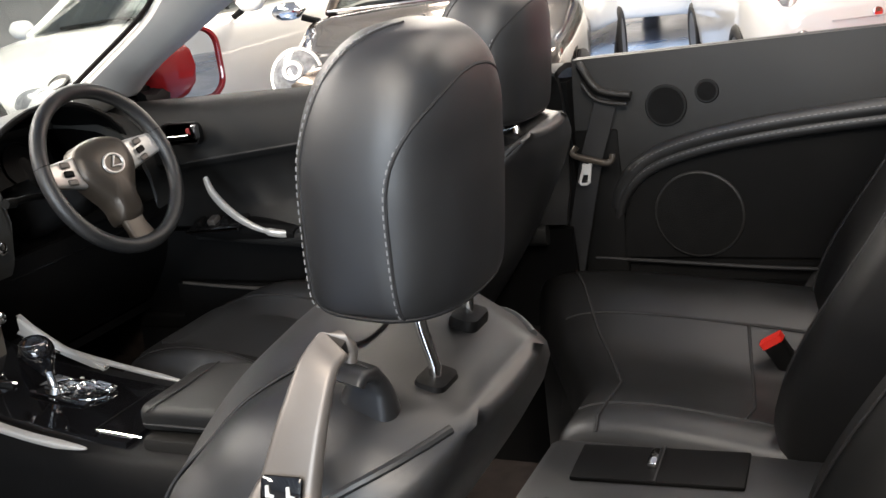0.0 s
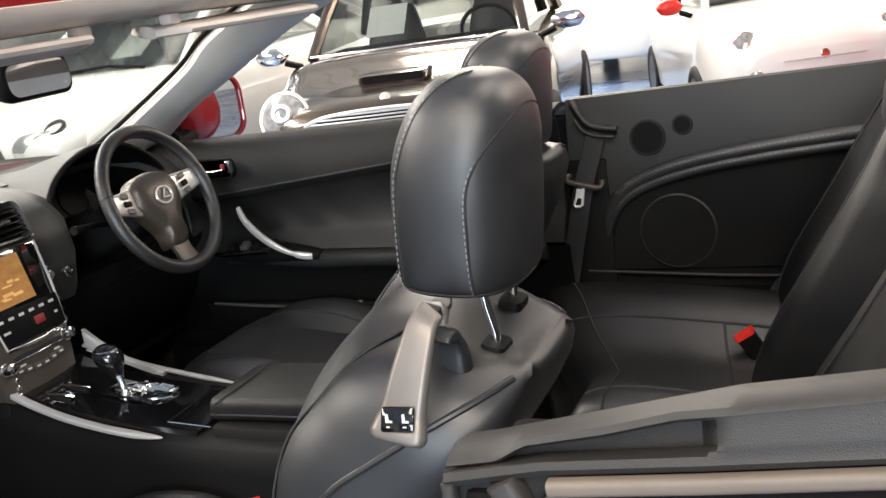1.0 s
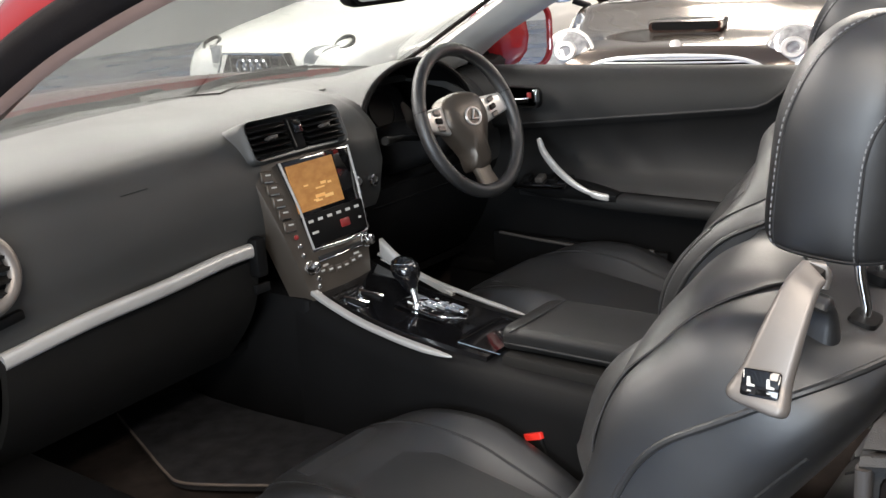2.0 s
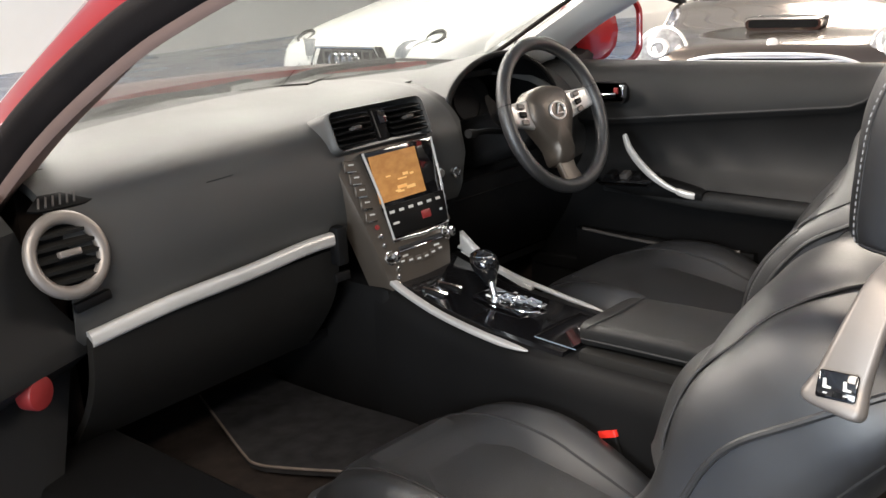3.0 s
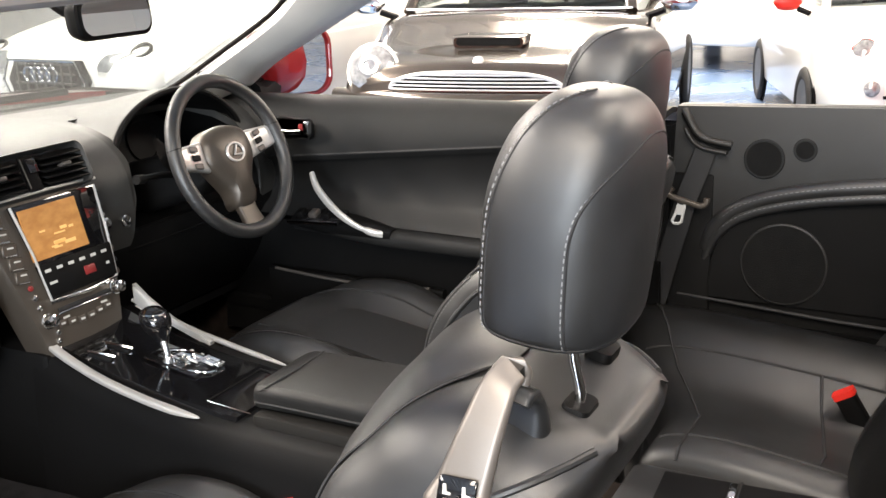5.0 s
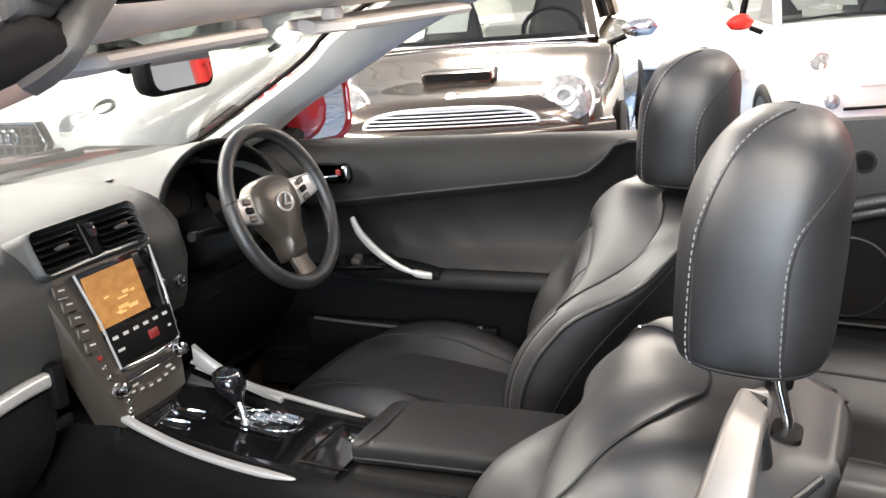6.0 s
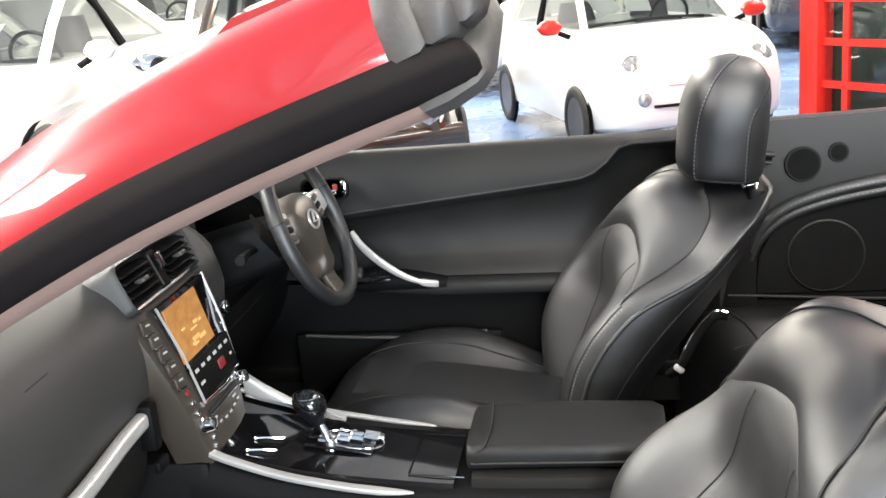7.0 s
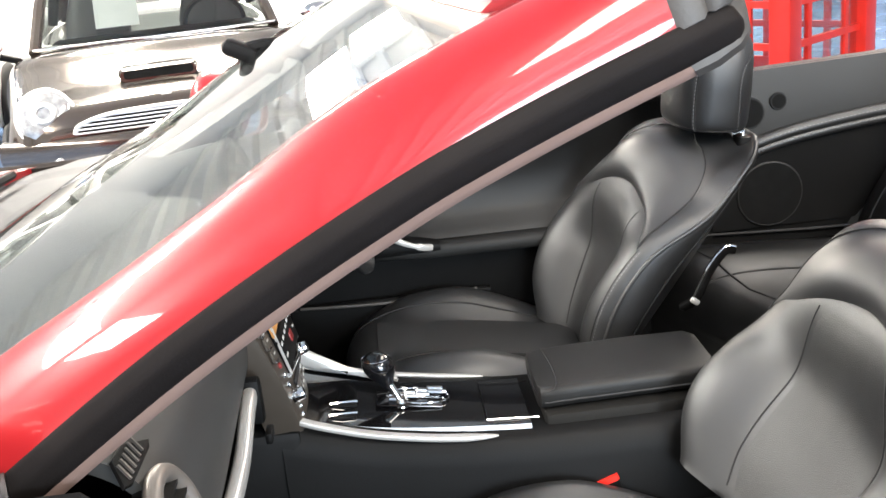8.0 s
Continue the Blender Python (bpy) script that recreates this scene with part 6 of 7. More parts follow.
    part("knob", loft([[Vector((x, 0.009, z)) + Vector((a * r, b * r, 0)) for a, b in circle(0.032, 22, 0.030)] for x, z, r in ((-0.557, 0.566, 0.36), (-0.560, 0.574, 0.44), (-0.564, 0.584, 0.60), (-0.568, 0.594, 0.82), (-0.570, 0.604, 0.96), (-0.572, 0.614, 1.0), (-0.574, 0.624, 0.95), (-0.576, 0.632, 0.80), (-0.577, 0.638, 0.55), (-0.578, 0.641, 0.25), (-0.578, 0.642, 0.03))]), GLOSS, lever, "glossy black knob", sharp=60)
    part("knob_seam", ring(0.0265, 0.0010, Matrix.Translation((-0.5765, 0.009, 0.6305)) @ Matrix.Diagonal((1, 0.93, 1, 1)), 28, 5), CHROME, lever)
    part("lever_foot", loft([[Vector((-0.536, -0.004, z)) + Vector((a, b, 0)) for a, b in circle(r, 14)] for z, r in ((0.520, 0.018), (0.532, 0.016), (0.546, 0.009))]), CHROME, lever)
    for j in range(2):
        m = pose(-0.648, -0.068 + 0.048 * j, 0.553, 0, 12, 0)
        part("heater_dial", _moved(box((0.050, 0.022, 0.010), (0, 0, 0), (0, 0, 18), 0.004), m), PLASTIC, t, "ribbed seat heater dial")
        part("dial_edge", tube([m @ Vector(v) for v in ((-0.026, -0.012, 0.006), (0.0, -0.004, 0.008), (0.026, 0.008, 0.006))], 0.0028, 6), CHROME, t)
    # armrest
    a = thing("console_armrest", "black leather console armrest lid with stitched edges", "armrest", (-0.1, 0.0, 0.5))
    part("armrest_base", box((0.33, 0.215, 0.05), (-0.10, 0.01, 0.492), (0, 0, 0), 0.012), SHADEDPLASTIC, a, "dark grey console bin")
    rows = []
    for x, k, z in ((-0.272, 0.80, 0.0), (-0.268, 0.93, 0.001), (-0.255, 0.99, 0.003), (-0.2, 1.0, 0.006), (-0.05, 1.0, 0.008), (0.06, 0.99, 0.006), (0.08, 0.85, 0.002)):
        rows.append([Vector((x, 0.015 + y * k, 0.539 + z + b * (0.7 + 0.3 * k))) for y, b in rounded(0.20, 0.046, 0.017, 5)])
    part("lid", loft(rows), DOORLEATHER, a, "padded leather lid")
    part("seam", tube([(-0.262, -0.082, 0.535), (-0.2, -0.086, 0.538), (0.06, -0.086, 0.540)], 0.0022, 6), DARKSEAM, a)
    part("seam", tube(smooth_line([(-0.262, -0.08, 0.535), (-0.271, -0.04, 0.534), (-0.272, 0.06, 0.534), (-0.266, 0.105, 0.535)], 4), 0.0022, 6), DARKSEAM, a)
    part("seam", tube(smooth_line([(-0.258, -0.078, 0.553), (-0.238, -0.076, 0.566), (-0.232, 0.0, 0.568), (-0.238, 0.105, 0.566)], 4), 0.0016, 5), DARKSEAM, a)


build_console()


# ---------- front seats ----------
# (u up the back, half width, back face, outer edge, bolster ridge, centre face)
BACK = [(-0.02, 0.190, -0.07, 0.00, 0.03, 0.0), (0.06, 0.222, -0.115, 0.045, 0.085, 0.008), (0.14, 0.236, -0.135, 0.066, 0.114, 0.014), (0.21, 0.241, -0.148, 0.064, 0.116, 0.022), (0.28, 0.238, -0.158, 0.044, 0.104, 0.034),
        (0.34, 0.232, -0.165, 0.018, 0.084, 0.048), (0.38, 0.229, -0.168, -0.005, 0.060, 0.060), (0.43, 0.223, -0.170, -0.033, 0.02, 0.073), (0.48, 0.218, -0.171, -0.060, 0.0, 0.079), (0.52, 0.208, -0.171, -0.082, -0.02, 0.070), (0.545, 0.195, -0.170, -0.096, -0.04, 0.048), (0.565, 0.180, -0.168, -0.108, -0.07, 0.006), (0.585, 0.156, -0.163, -0.120, -0.09, -0.050), (0.60, 0.122, -0.156, -0.130, -0.112, -0.096), (0.61, 0.085, -0.150, -0.136, -0.124, -0.122)]


def back_at(u):
    for a, b in zip(BACK, BACK[1:]):
        if a[0] <= u <= b[0]:
            k = (u - a[0]) / (b[0] - a[0])
            return [x + (y - x) * k for x, y in zip(a, b)]
    return list(BACK[-1])


def smooth_back(u):
    rows = [back_at(min(0.61, max(-0.02, u + d))) for d in (-0.012, -0.006, 0.0, 0.006, 0.012)]
    return [sum(r[i] for r in rows) / 5 for i in range(6)]


ACROSS = [0.0, 0.1, 0.2, 0.3, 0.4, 0.46, 0.52, 0.58, 0.64, 0.70, 0.76, 0.82, 0.88, 0.93, 0.97, 1.0]


def pad_foot(a):
    """Height at which the shoulder pad begins, at a share a of the half width."""
    return 0.402 - 0.105 * min(1.0, a / 0.92) ** 2


RIDGE = smooth_line([(-0.02, 0.07, 0), (0.06, 0.112, 0), (0.14, 0.125, 0), (0.21, 0.116, 0), (0.28, 0.096, 0), (0.36, 0.084, 0), (0.44, 0.068, 0), (0.50, 0.054, 0), (0.55, 0.016, 0), (0.585, -0.052, 0), (0.61, -0.124, 0)], 6)


def ridge_at(u):
    """Forward place of the ridge that runs up the bolster and on up the shoulder pad's side."""
    for a, b in zip(RIDGE, RIDGE[1:]):
        if u <= b.x:
            return a.y + (b.y - a.y) * (u - a.x) / (b.x - a.x)
    return RIDGE[-1].y


PAD_SIDE = smooth_line([(0.20, 0.95, 0), (0.27, 0.94, 0), (0.33, 0.88, 0), (0.40, 0.80, 0), (0.46, 0.71, 0), (0.51, 0.58, 0), (0.54, 0.44, 0), (0.57, 0.26, 0), (0.62, 0.15, 0)], 6)


def pad_side(u):
    """Share of the half width that the shoulder pad covers at u: widest at the wing tips, narrow at the top."""
    for a, b in zip(PAD_SIDE, PAD_SIDE[1:]):
        if u <= b.x:
            return a.y + (b.y - a.y) * (u - a.x) / (b.x - a.x)
    return PAD_SIDE[-1].y


def back_front(u, a, broad=0.0):
    """Forward place of the backrest's front: bolsters beside a hollow centre below, a domed pad with a flat bevel outside it above."""
    _, _, _, we, _, wc = smooth_back(u)
    wc, wr = min(wc, 0.06), ridge_at(u)
    d, b = u - pad_foot(a), max(0.74, pad_side(u)) + broad * ease((u - 0.34) / 0.1)
    k = ease((d + 0.010) / 0.020) if a < b else ease((u - 0.23) / 0.12)
    if a >= 0.76:
        low = we + (wr - we) * max(0.0, 1 - ((a - 0.76) / 0.24) ** 2.3) ** 0.6
    else:
        low = wc + (wr - wc) * ease((a - 0.36) / 0.40)
    if a < b:
        pad = wr + 0.012 * (1 - (a / b) ** 2) * ease((0.60 - u) / 0.06)
    else:
        q = (a - b) / max(0.05, 1 - b)
        pad = we + (wr - we) * max(0.0, 1 - q ** 2.2) ** 0.6
    low += (pad - low) * 0.8 * ease((d + 0.16) / 0.16)
    groove = 0.005 * math.exp(-(d / 0.007) ** 2) * ease((0.97 - a) / 0.1)
    return low + (pad - low) * k - groove


def back_ring(u, broad=0.0):
    """Across (v) and forward (w) points of the backrest at u: outline round the front, then the shell behind."""
    _, W, wb, we, _, _ = smooth_back(u)
    def under(a, b):
        side = pad_side(u) + b * ease((u - 0.34) / 0.1)
        return 0.030 * ease((u - pad_foot(a) - 0.012) / 0.03) * ease((side - 0.05 - a) / 0.10) * ease((0.548 - u) / 0.03)
    far, near = ([(W * a, back_front(u, a, b) - under(a, b)) for a in ACROSS] for b in (broad, 0.0))
    shell = [(W * 1.005, we * 0.7 + wb * 0.3), (W * 0.985, min(wb + 0.05, we * 0.4 + wb * 0.6)), (W * 0.92, wb + 0.014), (W * 0.72, wb + 0.004), (W * 0.36, wb)]
    return far + shell + [(0.0, wb)] + [(-v, w) for v, w in reversed(near[1:] + shell)]


def front_w(u, v):
    """Forward place of the backrest's front at u and across v."""
    return back_front(u, min(1.0, abs(v) / smooth_back(u)[1]))


def relaxed(rows, rounds, closed):
    """Rows of points, each drawn towards its neighbours along and across; the border rows stay."""
    for _ in range(rounds):
        out = [list(r) for r in rows]
        for i in range(1, len(rows) - 1):
            r, m = rows[i], len(rows[i])
            for j in range(m) if closed else range(1, m - 1):
                side = (r[j - 1] + r[(j + 1) % m]) * (0.08 if closed else 0.25)
                out[i][j] = r[j] * (0.34 if closed else 0.0) + (rows[i - 1][j] + rows[i + 1][j]) * 0.25 + side
        rows = out
    return rows


def build_seat(x, y, z, recline, lift, outer, label, name, rest_back=0.0, rest_tall=1.0, broad=0.0, sit=(0.0, 0.0), tuck=0.0, slim=1.0, widen=(0.0, 0.0), turn=0.0, crest=0.0, flat=0.0):
    """A seat whose hip joint stands at x, y, z. lift: how far the headrest is pulled up; outer: the side (+1 or -1) away from the console."""
    t = thing(name, label, "car seat", group="front seats", m=Matrix.Translation((x, y, z)))
    up = Vector((math.sin(radians(recline)), 0, math.cos(radians(recline))))
    fwd = Vector((-up.z, 0, up.x))

    def P(u, v, w):
        front = min(1.0, max(0.0, (w + 0.13) / 0.14))
        share = abs(v) / smooth_back(u)[1]
        if v < 0 and flat:
            e = smooth_back(u)[3]
            w = e + (w - e) * (1 - flat * ease((share - 0.25) / 0.45))
        v *= 1 + widen[0 if outer * v < 0 else 1] * ease((u + 0.16) / 0.16) * ease((0.60 - u) / 0.08)
        if tuck and v < 0:
            w -= tuck * ease((0.42 - u) / 0.24) * min(1.0, abs(v) / 0.19) * front
        elif tuck:
            w += 0.040 * ease((0.36 - u) / 0.30) * min(1.0, abs(v) / 0.12) * front
            w += 0.042 * ease((u - 0.24) / 0.24) * ease((0.62 - u) / 0.08) * ease(v / 0.20) * front
        w += (turn * v - crest * (0.25 + 0.75 * ease((0.08 - v) / 0.2)) * ease((u - 0.28) / 0.18)) * front
        return up * u + Vector((0, v, 0)) + fwd * w
    us = [-0.02 + 0.63 * i / 90 for i in range(91)]
    n = len(back_ring(0.1))
    rings = relaxed([[P(u, v, w) for v, w in back_ring(u, broad)] for u in us], 6, True)
    end = [P(0.614, v * 0.85, (w + 0.13) * 0.5 - 0.13) for v, w in back_ring(0.61)]
    back = part("backrest", loft([*rings, end]), LEATHER, t, "black leather backrest with bolsters", sharp=80)

    skin = rings

    def on(u, i):
        """A point on the backrest's skin at height u, on ring place i."""
        k = min(89.999, max(0.0, (u + 0.02) / 0.63 * 90))
        h, g = int(k), k - int(k)
        a, f = int(i) % n, i - int(i)
        b = (a + 1) % n
        return skin[h][a].lerp(skin[h][b], f).lerp(skin[h + 1][a].lerp(skin[h + 1][b], f), g)

    # shoulder pad between the arc seam and the top seam
    rows = []
    for i in range(29):
        k = i / 28
        row = []
        for j in range(41):
            c = -1 + j / 20
            u0 = pad_foot(abs(c) * 0.92) + 0.003
            u = u0 + k * (0.562 - 0.020 * c ** 4 - u0)
            wide = broad if c > 0 else 0.0
            a = c * (pad_side(u) + wide * ease((u - 0.34) / 0.1))
            row.append(P(u, a * smooth_back(u)[1], back_front(u, abs(a) * 0.995, wide) - 0.001))
        rows.append(row)
    rows = relaxed(rows, 60, False)
    for i, row in enumerate(rows):
        for j in range(41):
            row[j] = row[j] + fwd * 0.030 * (1 - abs(-1 + j / 20) ** 2.6) * (1 - abs(i / 14 - 1) ** 3.5)
    pad = part("shoulder_pad", loft(rows, cap=False, closed=False), LEATHER, back, "padded leather shoulder panel", sharp=85)
    part("arc_seam", tube(rows[0], 0.0018, 6), DARKSEAM, pad)
    for j in (0, 40):
        part("side_seam", tube([r[j] for r in rows], 0.0018, 6), DARKSEAM, pad)
    part("top_seam", tube(rows[-1], 0.0018, 6), DARKSEAM, pad)
    # perforated centre, seams and piping
    rows = []
    for i in range(25):
        u = 0.005 + 0.365 * i / 24
        row = []
        for j in range(21):
            k = -4.75 + 9.5 * j / 20
            e = min(1.0, 5 * min(j, 20 - j) / 20) ** 0.5 * min(1.0, 6 * min(i, 24 - i) / 24 + 0.2) ** 0.5
            row.append(on(u, k % n) + fwd * (0.005 * e - 0.002))
        rows.append(row)
    part("centre_panel", loft(rows, cap=False, closed=False), LEATHER_PERF, back, "perforated leather centre panel", sharp=85)
    for sgn in (1, -1):
        idx = (lambda i: i) if sgn > 0 else (lambda i: (n - i) % n)
        part("panel_seam", tube([on(0.005 + 0.36 * i / 24, idx(4.85)) for i in range(25)], 0.0018, 6), DARKSEAM, back)
        pts = [on(0.602 * i / 44, idx(15)) for i in range(45)]
        part("piping", tube(pts, 0.0048, 8), LEATHER, back)
        if outer > 0 or sgn > 0:
            low = [on(0.30 * i / 30, idx(13.6)) + fwd * 0.0012 for i in range(31)]
            part("stitching", stitches(low, 0.0045, 0.004, 0.0006), STITCH, back)
            part("double_seam", tube([on(0.30 * i / 30, idx(13.1)) for i in range(31)], 0.0016, 5), DARKSEAM, back)
        part("shell_seam", tube([on(0.03 + 0.46 * i / 30, idx(17.6)) for i in range(31)], 0.0026, 6), DARKSEAM, back)

    # cushion
    C = [(-0.575, 0.200, -0.03, 0.0), (-0.555, 0.235, 0.015, 0.035), (-0.50, 0.25, 0.058, 0.066), (-0.40, 0.256, 0.098, 0.066), (-0.28, 0.258, 0.104, 0.044), (-0.19, 0.256, 0.078, 0.016), (-0.10, 0.25, 0.038, 0.0), (0.0, 0.235, -0.010, -0.015), (0.06, 0.21, -0.03, -0.03)]
    C = [(a + sit[0], b * slim, c + sit[1], d + sit[1]) for a, b, c, d in C]
    pts = smooth_line([(a, b, c) for a, b, c, d in C], 4)
    cen = smooth_line([(a, d, 0) for a, b, c, d in C], 4)
    rings = []
    for p, q in zip(pts, cen):
        W, zf, zc = p.y, p.z, q.y
        half = [(0, zc), (W * 0.3, zc), (W * 0.48, zc + 0.1 * (zf - zc)), (W * 0.6, zc + 0.6 * (zf - zc)), (W * 0.74, zf - 0.002), (W * 0.86, zf - 0.006), (W * 0.97, zf - 0.045), (W, zf - 0.09), (W * 0.97, -0.06)]
        rings.append([Vector((p.x, v, w)) for v, w in half] + [Vector((p.x, -v, w)) for v, w in reversed(half[1:])])
    cushion = part("cushion", loft(rings), LEATHER, t, "black leather seat cushion", sharp=70)
    for sgn in (1, -1):
        line = [r[3 if sgn > 0 else len(r) - 3] for r in rings[4:]]
        part("seam", tube(line, 0.0026, 6), DARKSEAM, cushion)
        line = [r[6 if sgn > 0 else len(r) - 6] for r in rings[2:]]
        part("piping", tube(line, 0.003, 6), DARKSEAM, cushion)
    part("centre_panel", sheet(lambda a, b: Vector((-0.49 + 0.48 * a + sit[0], (b - 0.5) * 0.20, sit[1] + 0.072 - 0.066 * a + 0.010 * math.sin(math.pi * a))), 12, 8, 0.01, (0, 0, -1)), LEATHER_PERF, cushion)
    # base, side cover and runners
    part("seat_base", loft([[Vector((xx + sit[0], v, w - 0.07 + sit[1] * 0.5)) for v, w in rounded(0.46, 0.10, 0.03)] for xx in (-0.44, -0.2, 0.05)]), PLASTIC, t)
    for v in (-0.19, 0.19):
        part("runner", box((0.56, 0.05, 0.03), (-0.18, v, 0.27 - z + 0.015), bevel=0.006), TRIMGREY, t)
        for xx in (-0.38, 0.02):
            h = -0.10 - (0.30 - z)
            part("runner_foot", box((0.05, 0.04, max(0.03, h)), (xx, v, 0.30 - z + h / 2), bevel=0.006), PLASTIC, t)
    # headrest
    hc = P(0.698 + lift, 0, 0.016 - rest_back)
    hu = Vector((math.sin(radians(6)), 0, math.cos(radians(6))))
    hf = Vector((-hu.z, 0, hu.x))
    H = [(-0.128, 0.106, 0.070), (-0.123, 0.113, 0.077), (-0.10, 0.117, 0.080), (-0.05, 0.119, 0.081), (0.0, 0.120, 0.081), (0.05, 0.115, 0.077), (0.09, 0.101, 0.067), (0.115, 0.081, 0.052), (0.130, 0.054, 0.034), (0.136, 0.02, 0.012)]
    hp = smooth_line([(a * rest_tall, b * (1.11 if outer > 0 else 1.0), c * 1.07) for a, b, c in H], 3)

    def head(k, ang, grow=0.0):
        """A point of the headrest at ring k (0 to 1), angle from straight ahead."""
        i = k * (len(hp) - 1)
        j = min(int(i), len(hp) - 2)
        p = hp[j].lerp(hp[j + 1], i - j)
        c, s = math.cos(ang), math.sin(ang)
        q = 2 / 2.7
        a = math.copysign(abs(s) ** q, s) * (p.y + grow)
        b = math.copysign(abs(c) ** q, c) * (p.z + grow)
        lean = -0.12 * max(0.0, p.x - 0.02)
        return hc + hu * p.x + Vector((0, a, 0)) + hf * (b + lean)
    rings = [[head(k / 36, 2 * math.pi * i / 40) for i in range(40)] for k in range(37)]
    rest = part("headrest", loft(rings), LEATHER, t, "rounded black leather headrest", sharp=75)
    for s in (1, -1):
        for arc in (((0.02, 58), (0.35, 55), (0.6, 60), (0.8, 70), (0.93, 86), (0.985, 100)), ((0.02, 118), (0.2, 112), (0.40, 109), (0.49, 113), (0.56, 124), (0.62, 143), (0.67, 166), (0.685, 180))):
            marks = smooth_line([(k, a, 0) for k, a in arc], 8)
            line = [head(p.x, s * radians(p.y), -0.0008) for p in marks]
            part("seam", tube(line, 0.0018, 6), DARKSEAM, rest)
            part("stitching", stitches([p + (p - hc).normalized() * 0.0018 + Vector((-0.003, 0, 0)) for p in line], 0.0048, 0.0036, 0.0008), STITCH, rest, "grey stitching")
    base = [head(0.03, 2 * math.pi * i / 40, 0.001) for i in range(41)]
    part("bottom_seam", tube(base, 0.003, 6), DARKSEAM, rest)
    part("release_button", tube([hc - hu * 0.125 * rest_tall + Vector((0, -0.03, 0)) - hf * 0.03, hc - hu * 0.142 + Vector((0, -0.03, 0)) - hf * 0.03], 0.016, 12, (0, 1, 0)), PLASTIC, rest)
    slope = (up * 0.37 - fwd * 0.93).normalized()
    for s in (-1, 1):
        side_v = s * 0.066 - outer * 0.010
        foot = P(0.592, side_v, front_w(0.592, 0.06) - 0.016 + (0.011 + 0.011 * s if outer < 0 else 0.0))
        part("post", tube([foot - hu * 0.03, foot + hu * 0.02, foot.lerp(hc - hu * 0.12 - hf * 0.03 + Vector((0, side_v, 0)), 0.6), hc - hu * 0.10 - hf * 0.025 + Vector((0, side_v, 0))], 0.0065, 12, (0, 1, 0)), CHROME, rest, "chrome headrest post")
        gm = facing(foot, (0, -1, 0), slope)
        part("post_guide", loft([[gm @ Vector((a * k, b * k, h)) for a, b in rounded(0.050, 0.034, 0.011)] for k, h in ((1.0, -0.02), (1.0, 0.004), (0.92, 0.009), (0.55, 0.010))]), PLASTIC, back, "black plastic post guide")
    if outer > 0:
        a, b = Vector((0.285, -0.238, 0.281)), Vector((0.210, -0.238, 0.177))
        loop = part("recline_handle", sweep(smooth_line([b - Vector((0.02, -0.03, 0.03)), b, b.lerp(a, 0.5) + Vector((-0.006, 0, 0.008)), a - Vector((0.012, 0, 0.004)), a + Vector((0.012, 0.004, -0.004))], 5), rounded(0.020, 0.016, 0.006), (0, 1, 0)), PLASTIC, t, "black recline handle with a bright edge")
        part("handle_edge", tube(smooth_line([b + Vector((-0.006, -0.008, 0.008)), b.lerp(a, 0.5) + Vector((-0.014, -0.008, 0.016)), a + Vector((-0.014, -0.008, 0.007)), a + Vector((0.012, -0.006, 0.005))], 5), 0.0025, 6), CHROME, loop)
        part("handle_tip", box((0.022, 0.012, 0.014), b + Vector((-0.004, -0.006, -0.004)), (0, 40, 0), 0.005), SILVER, loop)
    # outer shoulder: fold lever with switches, belt hook
    if outer < 0:
        a0, a1 = Vector((0.438 - x, -0.640 - y, 0.800 - z)), Vector((0.462 - x, -0.588 - y, 0.908 - z))
        d = (a1 - a0).normalized()
        a0 = a0 + d * 0.024
        outw = Vector((0, -0.006, 0))
        path = smooth_line([a0 - d * 0.036, a0 - d * 0.0345, a0 - d * 0.031, a0 - d * 0.024, a0 - d * 0.012, a0, a0.lerp(a1, 0.33) + outw * 0.7, a0.lerp(a1, 0.66) + outw, a1 + outw * 0.5, a1 + d * 0.012 + Vector((0.002, 0.010, 0)), a1 + d * 0.010 + Vector((0.003, 0.024, 0)), a1 - d * 0.004 + Vector((0.003, 0.030, 0))], 5)
        k = [0.62 + 0.60 * math.sin(math.pi / 2 * min(1.0, i / 15)) ** 0.7 if i < 15 else 1.22 - 0.62 * min(1, (i - 15) / ((len(path) - 15) * 0.66)) for i in range(len(path))]
        lever = part("fold_lever", sweep(path, rounded(0.056, 0.020, 0.009), (0, -1, 0), k), WARMSILVER, t, "tapered warm-silver seat fold lever")
        sm = facing(a0 - d * 0.002 + Vector((0.0, -0.0148, 0)), (1, 0.05, 0), d)
        plate = part("switch_plate", _moved(box((0.040, 0.028, 0.005), (0, 0, 0.0), bevel=0.003), sm), GLOSS, lever, "black switch plate with white seat symbols")
        for dx in (-0.010, 0.010):
            part("seat_symbol", _moved(slab([(dx - 0.003, -0.004), (dx + 0.005, -0.004), (dx + 0.005, -0.0018), (dx + 0.0005, -0.001), (dx - 0.001, 0.006), (dx - 0.004, 0.0055)], 0.0012), sm @ Matrix.Translation((0, 0, 0.0026))), PRINT, plate)
            part("seat_symbol", _moved(box((0.004, 0.0016, 0.0012), (dx, -0.0085, 0.003)), sm), PRINT, plate)
        root = P(0.580, outer * 0.140, front_w(0.580, 0.140))
        nrm = slope.cross(Vector((0, 1, 0)))
        nrm = nrm if nrm.z > 0 else -nrm
        side = Vector((0, outer, 0))
        path = smooth_line([root - nrm * 0.02 - side * 0.016, root + nrm * 0.006 - side * 0.013, root + nrm * 0.026 - side * 0.008, root + nrm * 0.042 + side * 0.004, root + nrm * 0.050 + side * 0.022], 5)
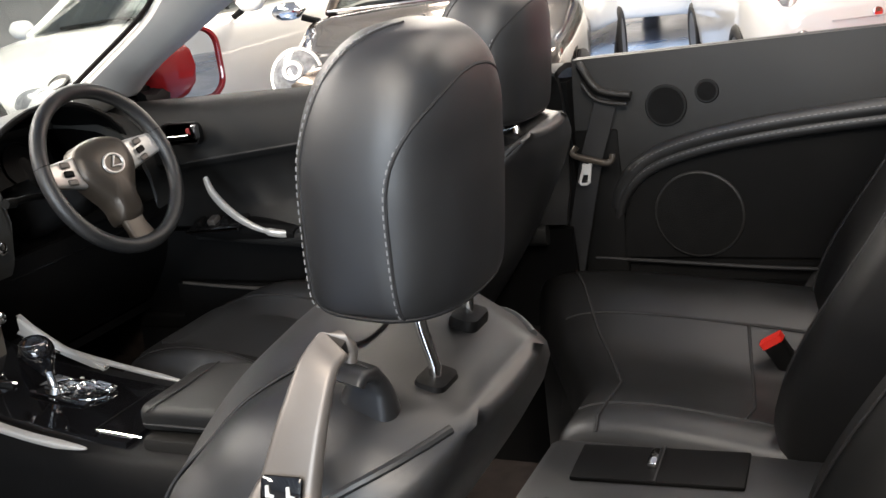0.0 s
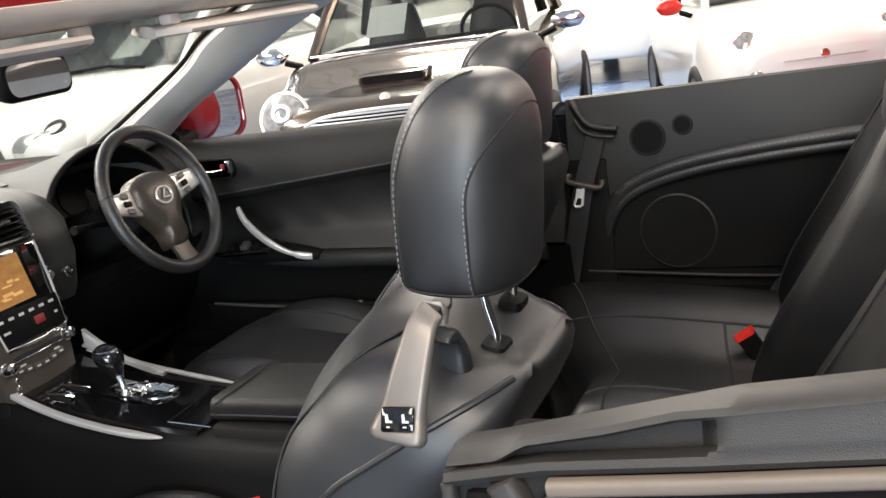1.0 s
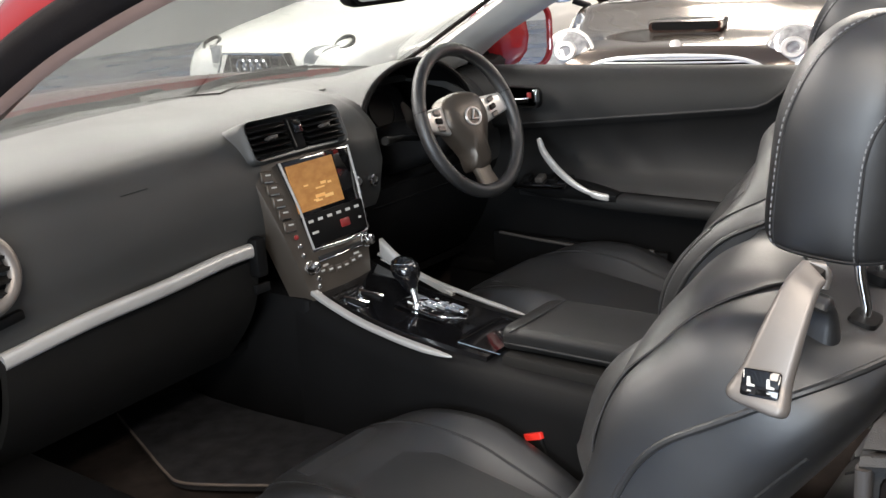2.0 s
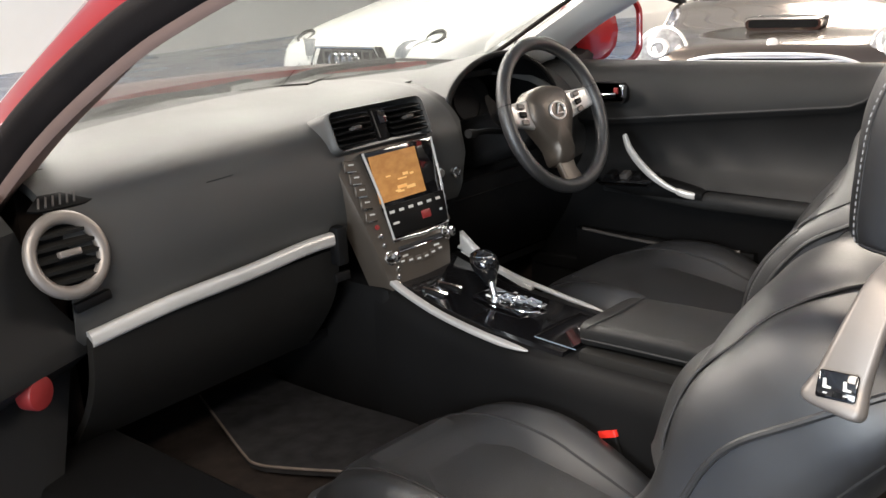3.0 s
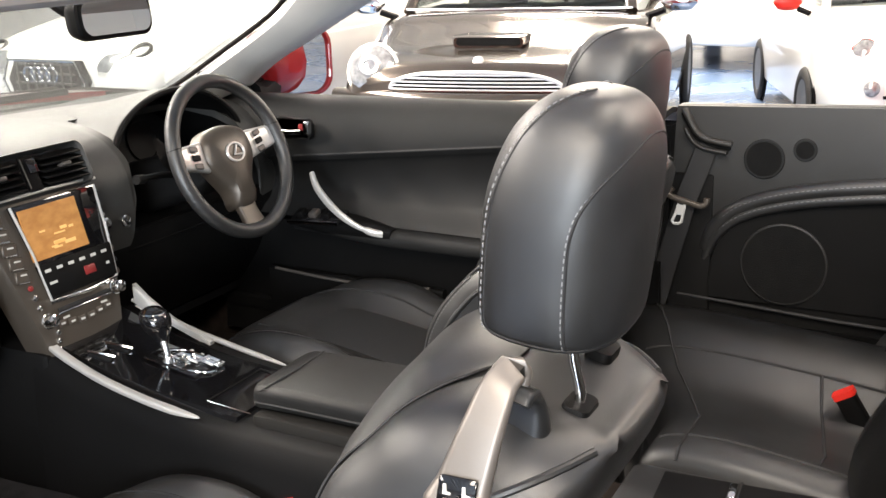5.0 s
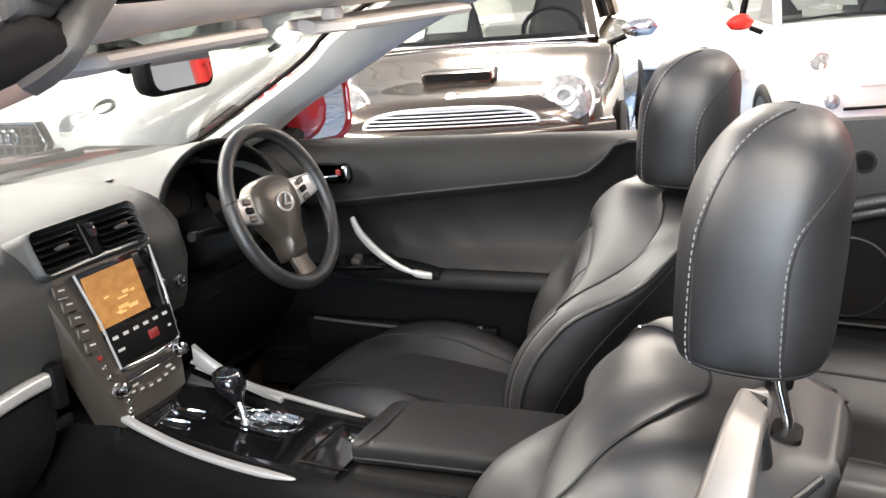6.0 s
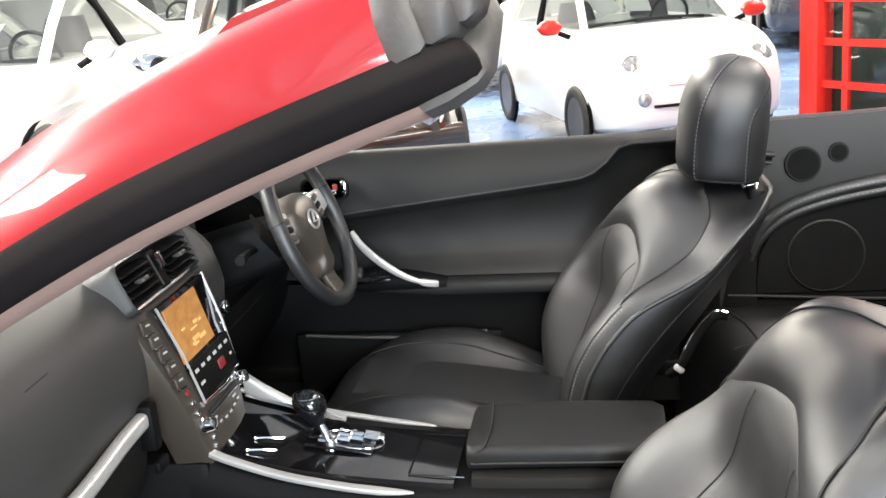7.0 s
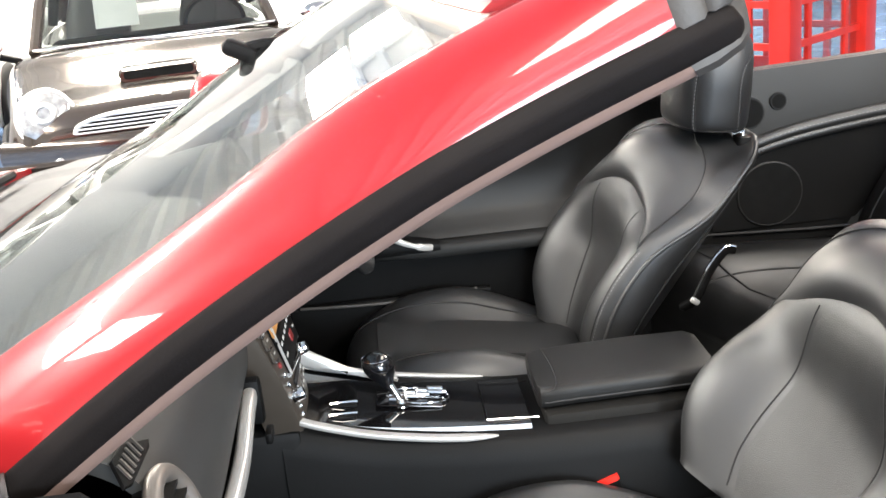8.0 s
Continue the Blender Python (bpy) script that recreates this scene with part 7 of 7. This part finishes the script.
        k = [2.1 - 1.15 * min(1, i / 13) for i in range(len(path))]
        part("belt_hook", sweep(path, rounded(0.018, 0.034, 0.0085, 5), slope, k), LEATHER, back, "moulded belt hook", sharp=80)
        part("hook_lip", sweep(smooth_line([root + nrm * 0.050 + side * 0.018, root + nrm * 0.053 + side * 0.030, root + nrm * 0.046 + side * 0.037], 4), rounded(0.013, 0.034, 0.006, 5), slope), LEATHER, back)
    return t


build_seat(-0.09, 0.435, 0.42, 27, 0.0, 1, "black leather driver's seat with side bolsters and a low headrest", "driver_seat", -0.008, 0.88, 0.0, widen=(-0.14, -0.04), turn=0.12, crest=0.05, flat=0.4)
build_seat(0.065, -0.37, 0.390, 36, 0.053, -1, "black leather passenger seat with raised headrest and a silver fold lever", "passenger_seat", -0.048, 1.0, 0.08, (-0.03, -0.068), 0.095, 0.88, (0.17, 0.0))


# ---------- buckles ----------
def buckle(at, lean, label):
    t = thing("belt_buckle", label, "belt buckle", at, "belt buckles")
    o = Vector(at)
    d = Vector(lean).normalized()
    part("stem", sweep([o - d * 0.14, o - d * 0.05, o], rounded(0.038, 0.027, 0.006), (0, 1, 0.01)), PLASTIC, t)
    part("button", sweep([o, o + d * 0.008, o + d * 0.012], rounded(0.042, 0.028, 0.006), (0, 1, 0.01)), REDPLASTIC, t, "red release button")


buckle((-0.160, -0.140, 0.387), (-0.35, 0.0, 1), "black belt buckle with a red button beside the passenger seat")


# ---------- rear seats ----------
def build_rear_seat(s):
    y0, half_width = (0.435, 0.285) if s > 0 else (-0.385, 0.325)
    lean = 0.05 if s > 0 else 0.12
    t = thing("bench_seat", "black leather rear seat with a moulded cushion and headrest", "car seat", (0.8, y0, 0.3), "rear seats")
    C = [(0.36, 0.36, 0.0), (0.375, 0.44, 0.0), (0.42, 0.472, 0.0), (0.52, 0.478, -0.018), (0.66, 0.462, -0.03), (0.80, 0.44, -0.03), (0.92, 0.42, -0.02)]
    pts = smooth_line([(a, b, c) for a, b, c in C], 4)
    rings = []
    for p in pts:
        half = [(-1.0, p.y - 0.12), (-1.0, p.y - 0.015), (-0.93, p.y + 0.003), (-0.75, p.y + 0.002), (-0.45, p.y + p.z * 0.7), (-0.05, p.y + p.z), (0.22, p.y + p.z + 0.004), (0.42, p.y + 0.024), (0.58, p.y + 0.050), (0.8, p.y + 0.062), (0.95, p.y + 0.055), (1.0, p.y + 0.03), (1.0, p.y - 0.12)]
        rings.append([Vector((p.x - 0.16 * max(0.0, v + 0.4) * (1 - ease((p.x - 0.36) / 0.5)), y0 + s * v * half_width, w)) for v, w in half])
    cushion = part("cushion", loft(rings), SHADEDLEATHER, t, "black leather cushion", sharp=70)
    part("seam", tube([r[3] for r in rings[6:]], 0.003, 6), DARKSEAM, cushion)
    part("cross_seam", tube([v + Vector((0, 0, 0.001)) for v in rings[16][3:8]], 0.003, 6), DARKSEAM, cushion)
    part("seam", tube([r[7] for r in rings[6:]], 0.003, 6), DARKSEAM, cushion)
    part("front_roll_seam", tube([v + Vector((0, 0, 0.001)) for v in rings[9][1:12]], 0.003, 6), DARKSEAM, cushion)
    B = [(0.73, 0.34, 0.29, 0.16), (0.70, 0.44, 0.30, 0.18), (0.695, 0.52, 0.31, 0.19), (0.735, 0.62, 0.31, 0.18), (0.82, 0.76, 0.30, 0.16), (0.885, 0.87, 0.29, 0.13), (0.925, 0.94, 0.23, 0.09), (0.945, 0.965, 0.15, 0.05)]
    pts = smooth_line([(a, b, c) for a, b, c, d in B], 4)
    th = smooth_line([(d, 0, 0) for a, b, c, d in B], 4)
    rings = []
    for p, q in zip(pts, th):
        half = [(0, -0.0), (0.3, 0.0), (0.55, -0.012), (0.75, -0.028), (0.9, -0.030), (1.0, 0.0), (1.0, q.x), (0.5, q.x + 0.02), (0, q.x + 0.02)]
        rings.append([Vector((p.x + lean + w, y0 + v * p.z, p.y)) for v, w in half] + [Vector((p.x + lean + w, y0 - v * p.z, p.y)) for v, w in reversed(half[1:-1])])
    # darker door leather here too, standing in for shade behind the front seats
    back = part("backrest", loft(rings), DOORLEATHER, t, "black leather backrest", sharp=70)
    for i in (3, len(rings[0]) - 3):
        part("seam", tube([r[i] for r in rings[3:-4]], 0.003, 6), DARKSEAM, back)
    H = [(0.90, 0.115, 0.035), (0.915, 0.13, 0.05), (0.96, 0.135, 0.055), (1.0, 0.128, 0.05), (1.035, 0.10, 0.036), (1.05, 0.06, 0.02)]
    part("headrest", loft([[Vector((0.935 + lean + 0.25 * (z - 0.9) + a, y0 + b, z + 0.02)) for a, b in superellipse(d, w, 2.8, 24)] for z, w, d in H]), LEATHER, t, "small leather headrest")
    return t


build_rear_seat(1)
build_rear_seat(-1)
buckle((0.665, 0.50, 0.475), (-0.5, 0.0, 0.8), "black belt buckle with a red button on the rear seat")


def build_rear_tray():
    t = thing("rear_console", "black tray between the rear seats with a chrome latch", "console", (0.6, 0.06, 0.3))
    part("tray_body", box((0.56, 0.20, 0.22), (0.65, 0.045, 0.345), bevel=0.02), LEATHER, t)
    part("lid", box((0.25, 0.10, 0.008), (0.562, 0.070, 0.458), (0, 0, 4), 0.003), PLASTIC, t)
    part("lid_line", box((0.003, 0.102, 0.003), (0.562, 0.070, 0.4625), (0, 0, 4)), DARKSEAM, t)
    part("latch", box((0.014, 0.05, 0.010), (0.552, 0.078, 0.466), (0, 0, 4), 0.003), CHROME, t, "chrome latch")


build_rear_tray()
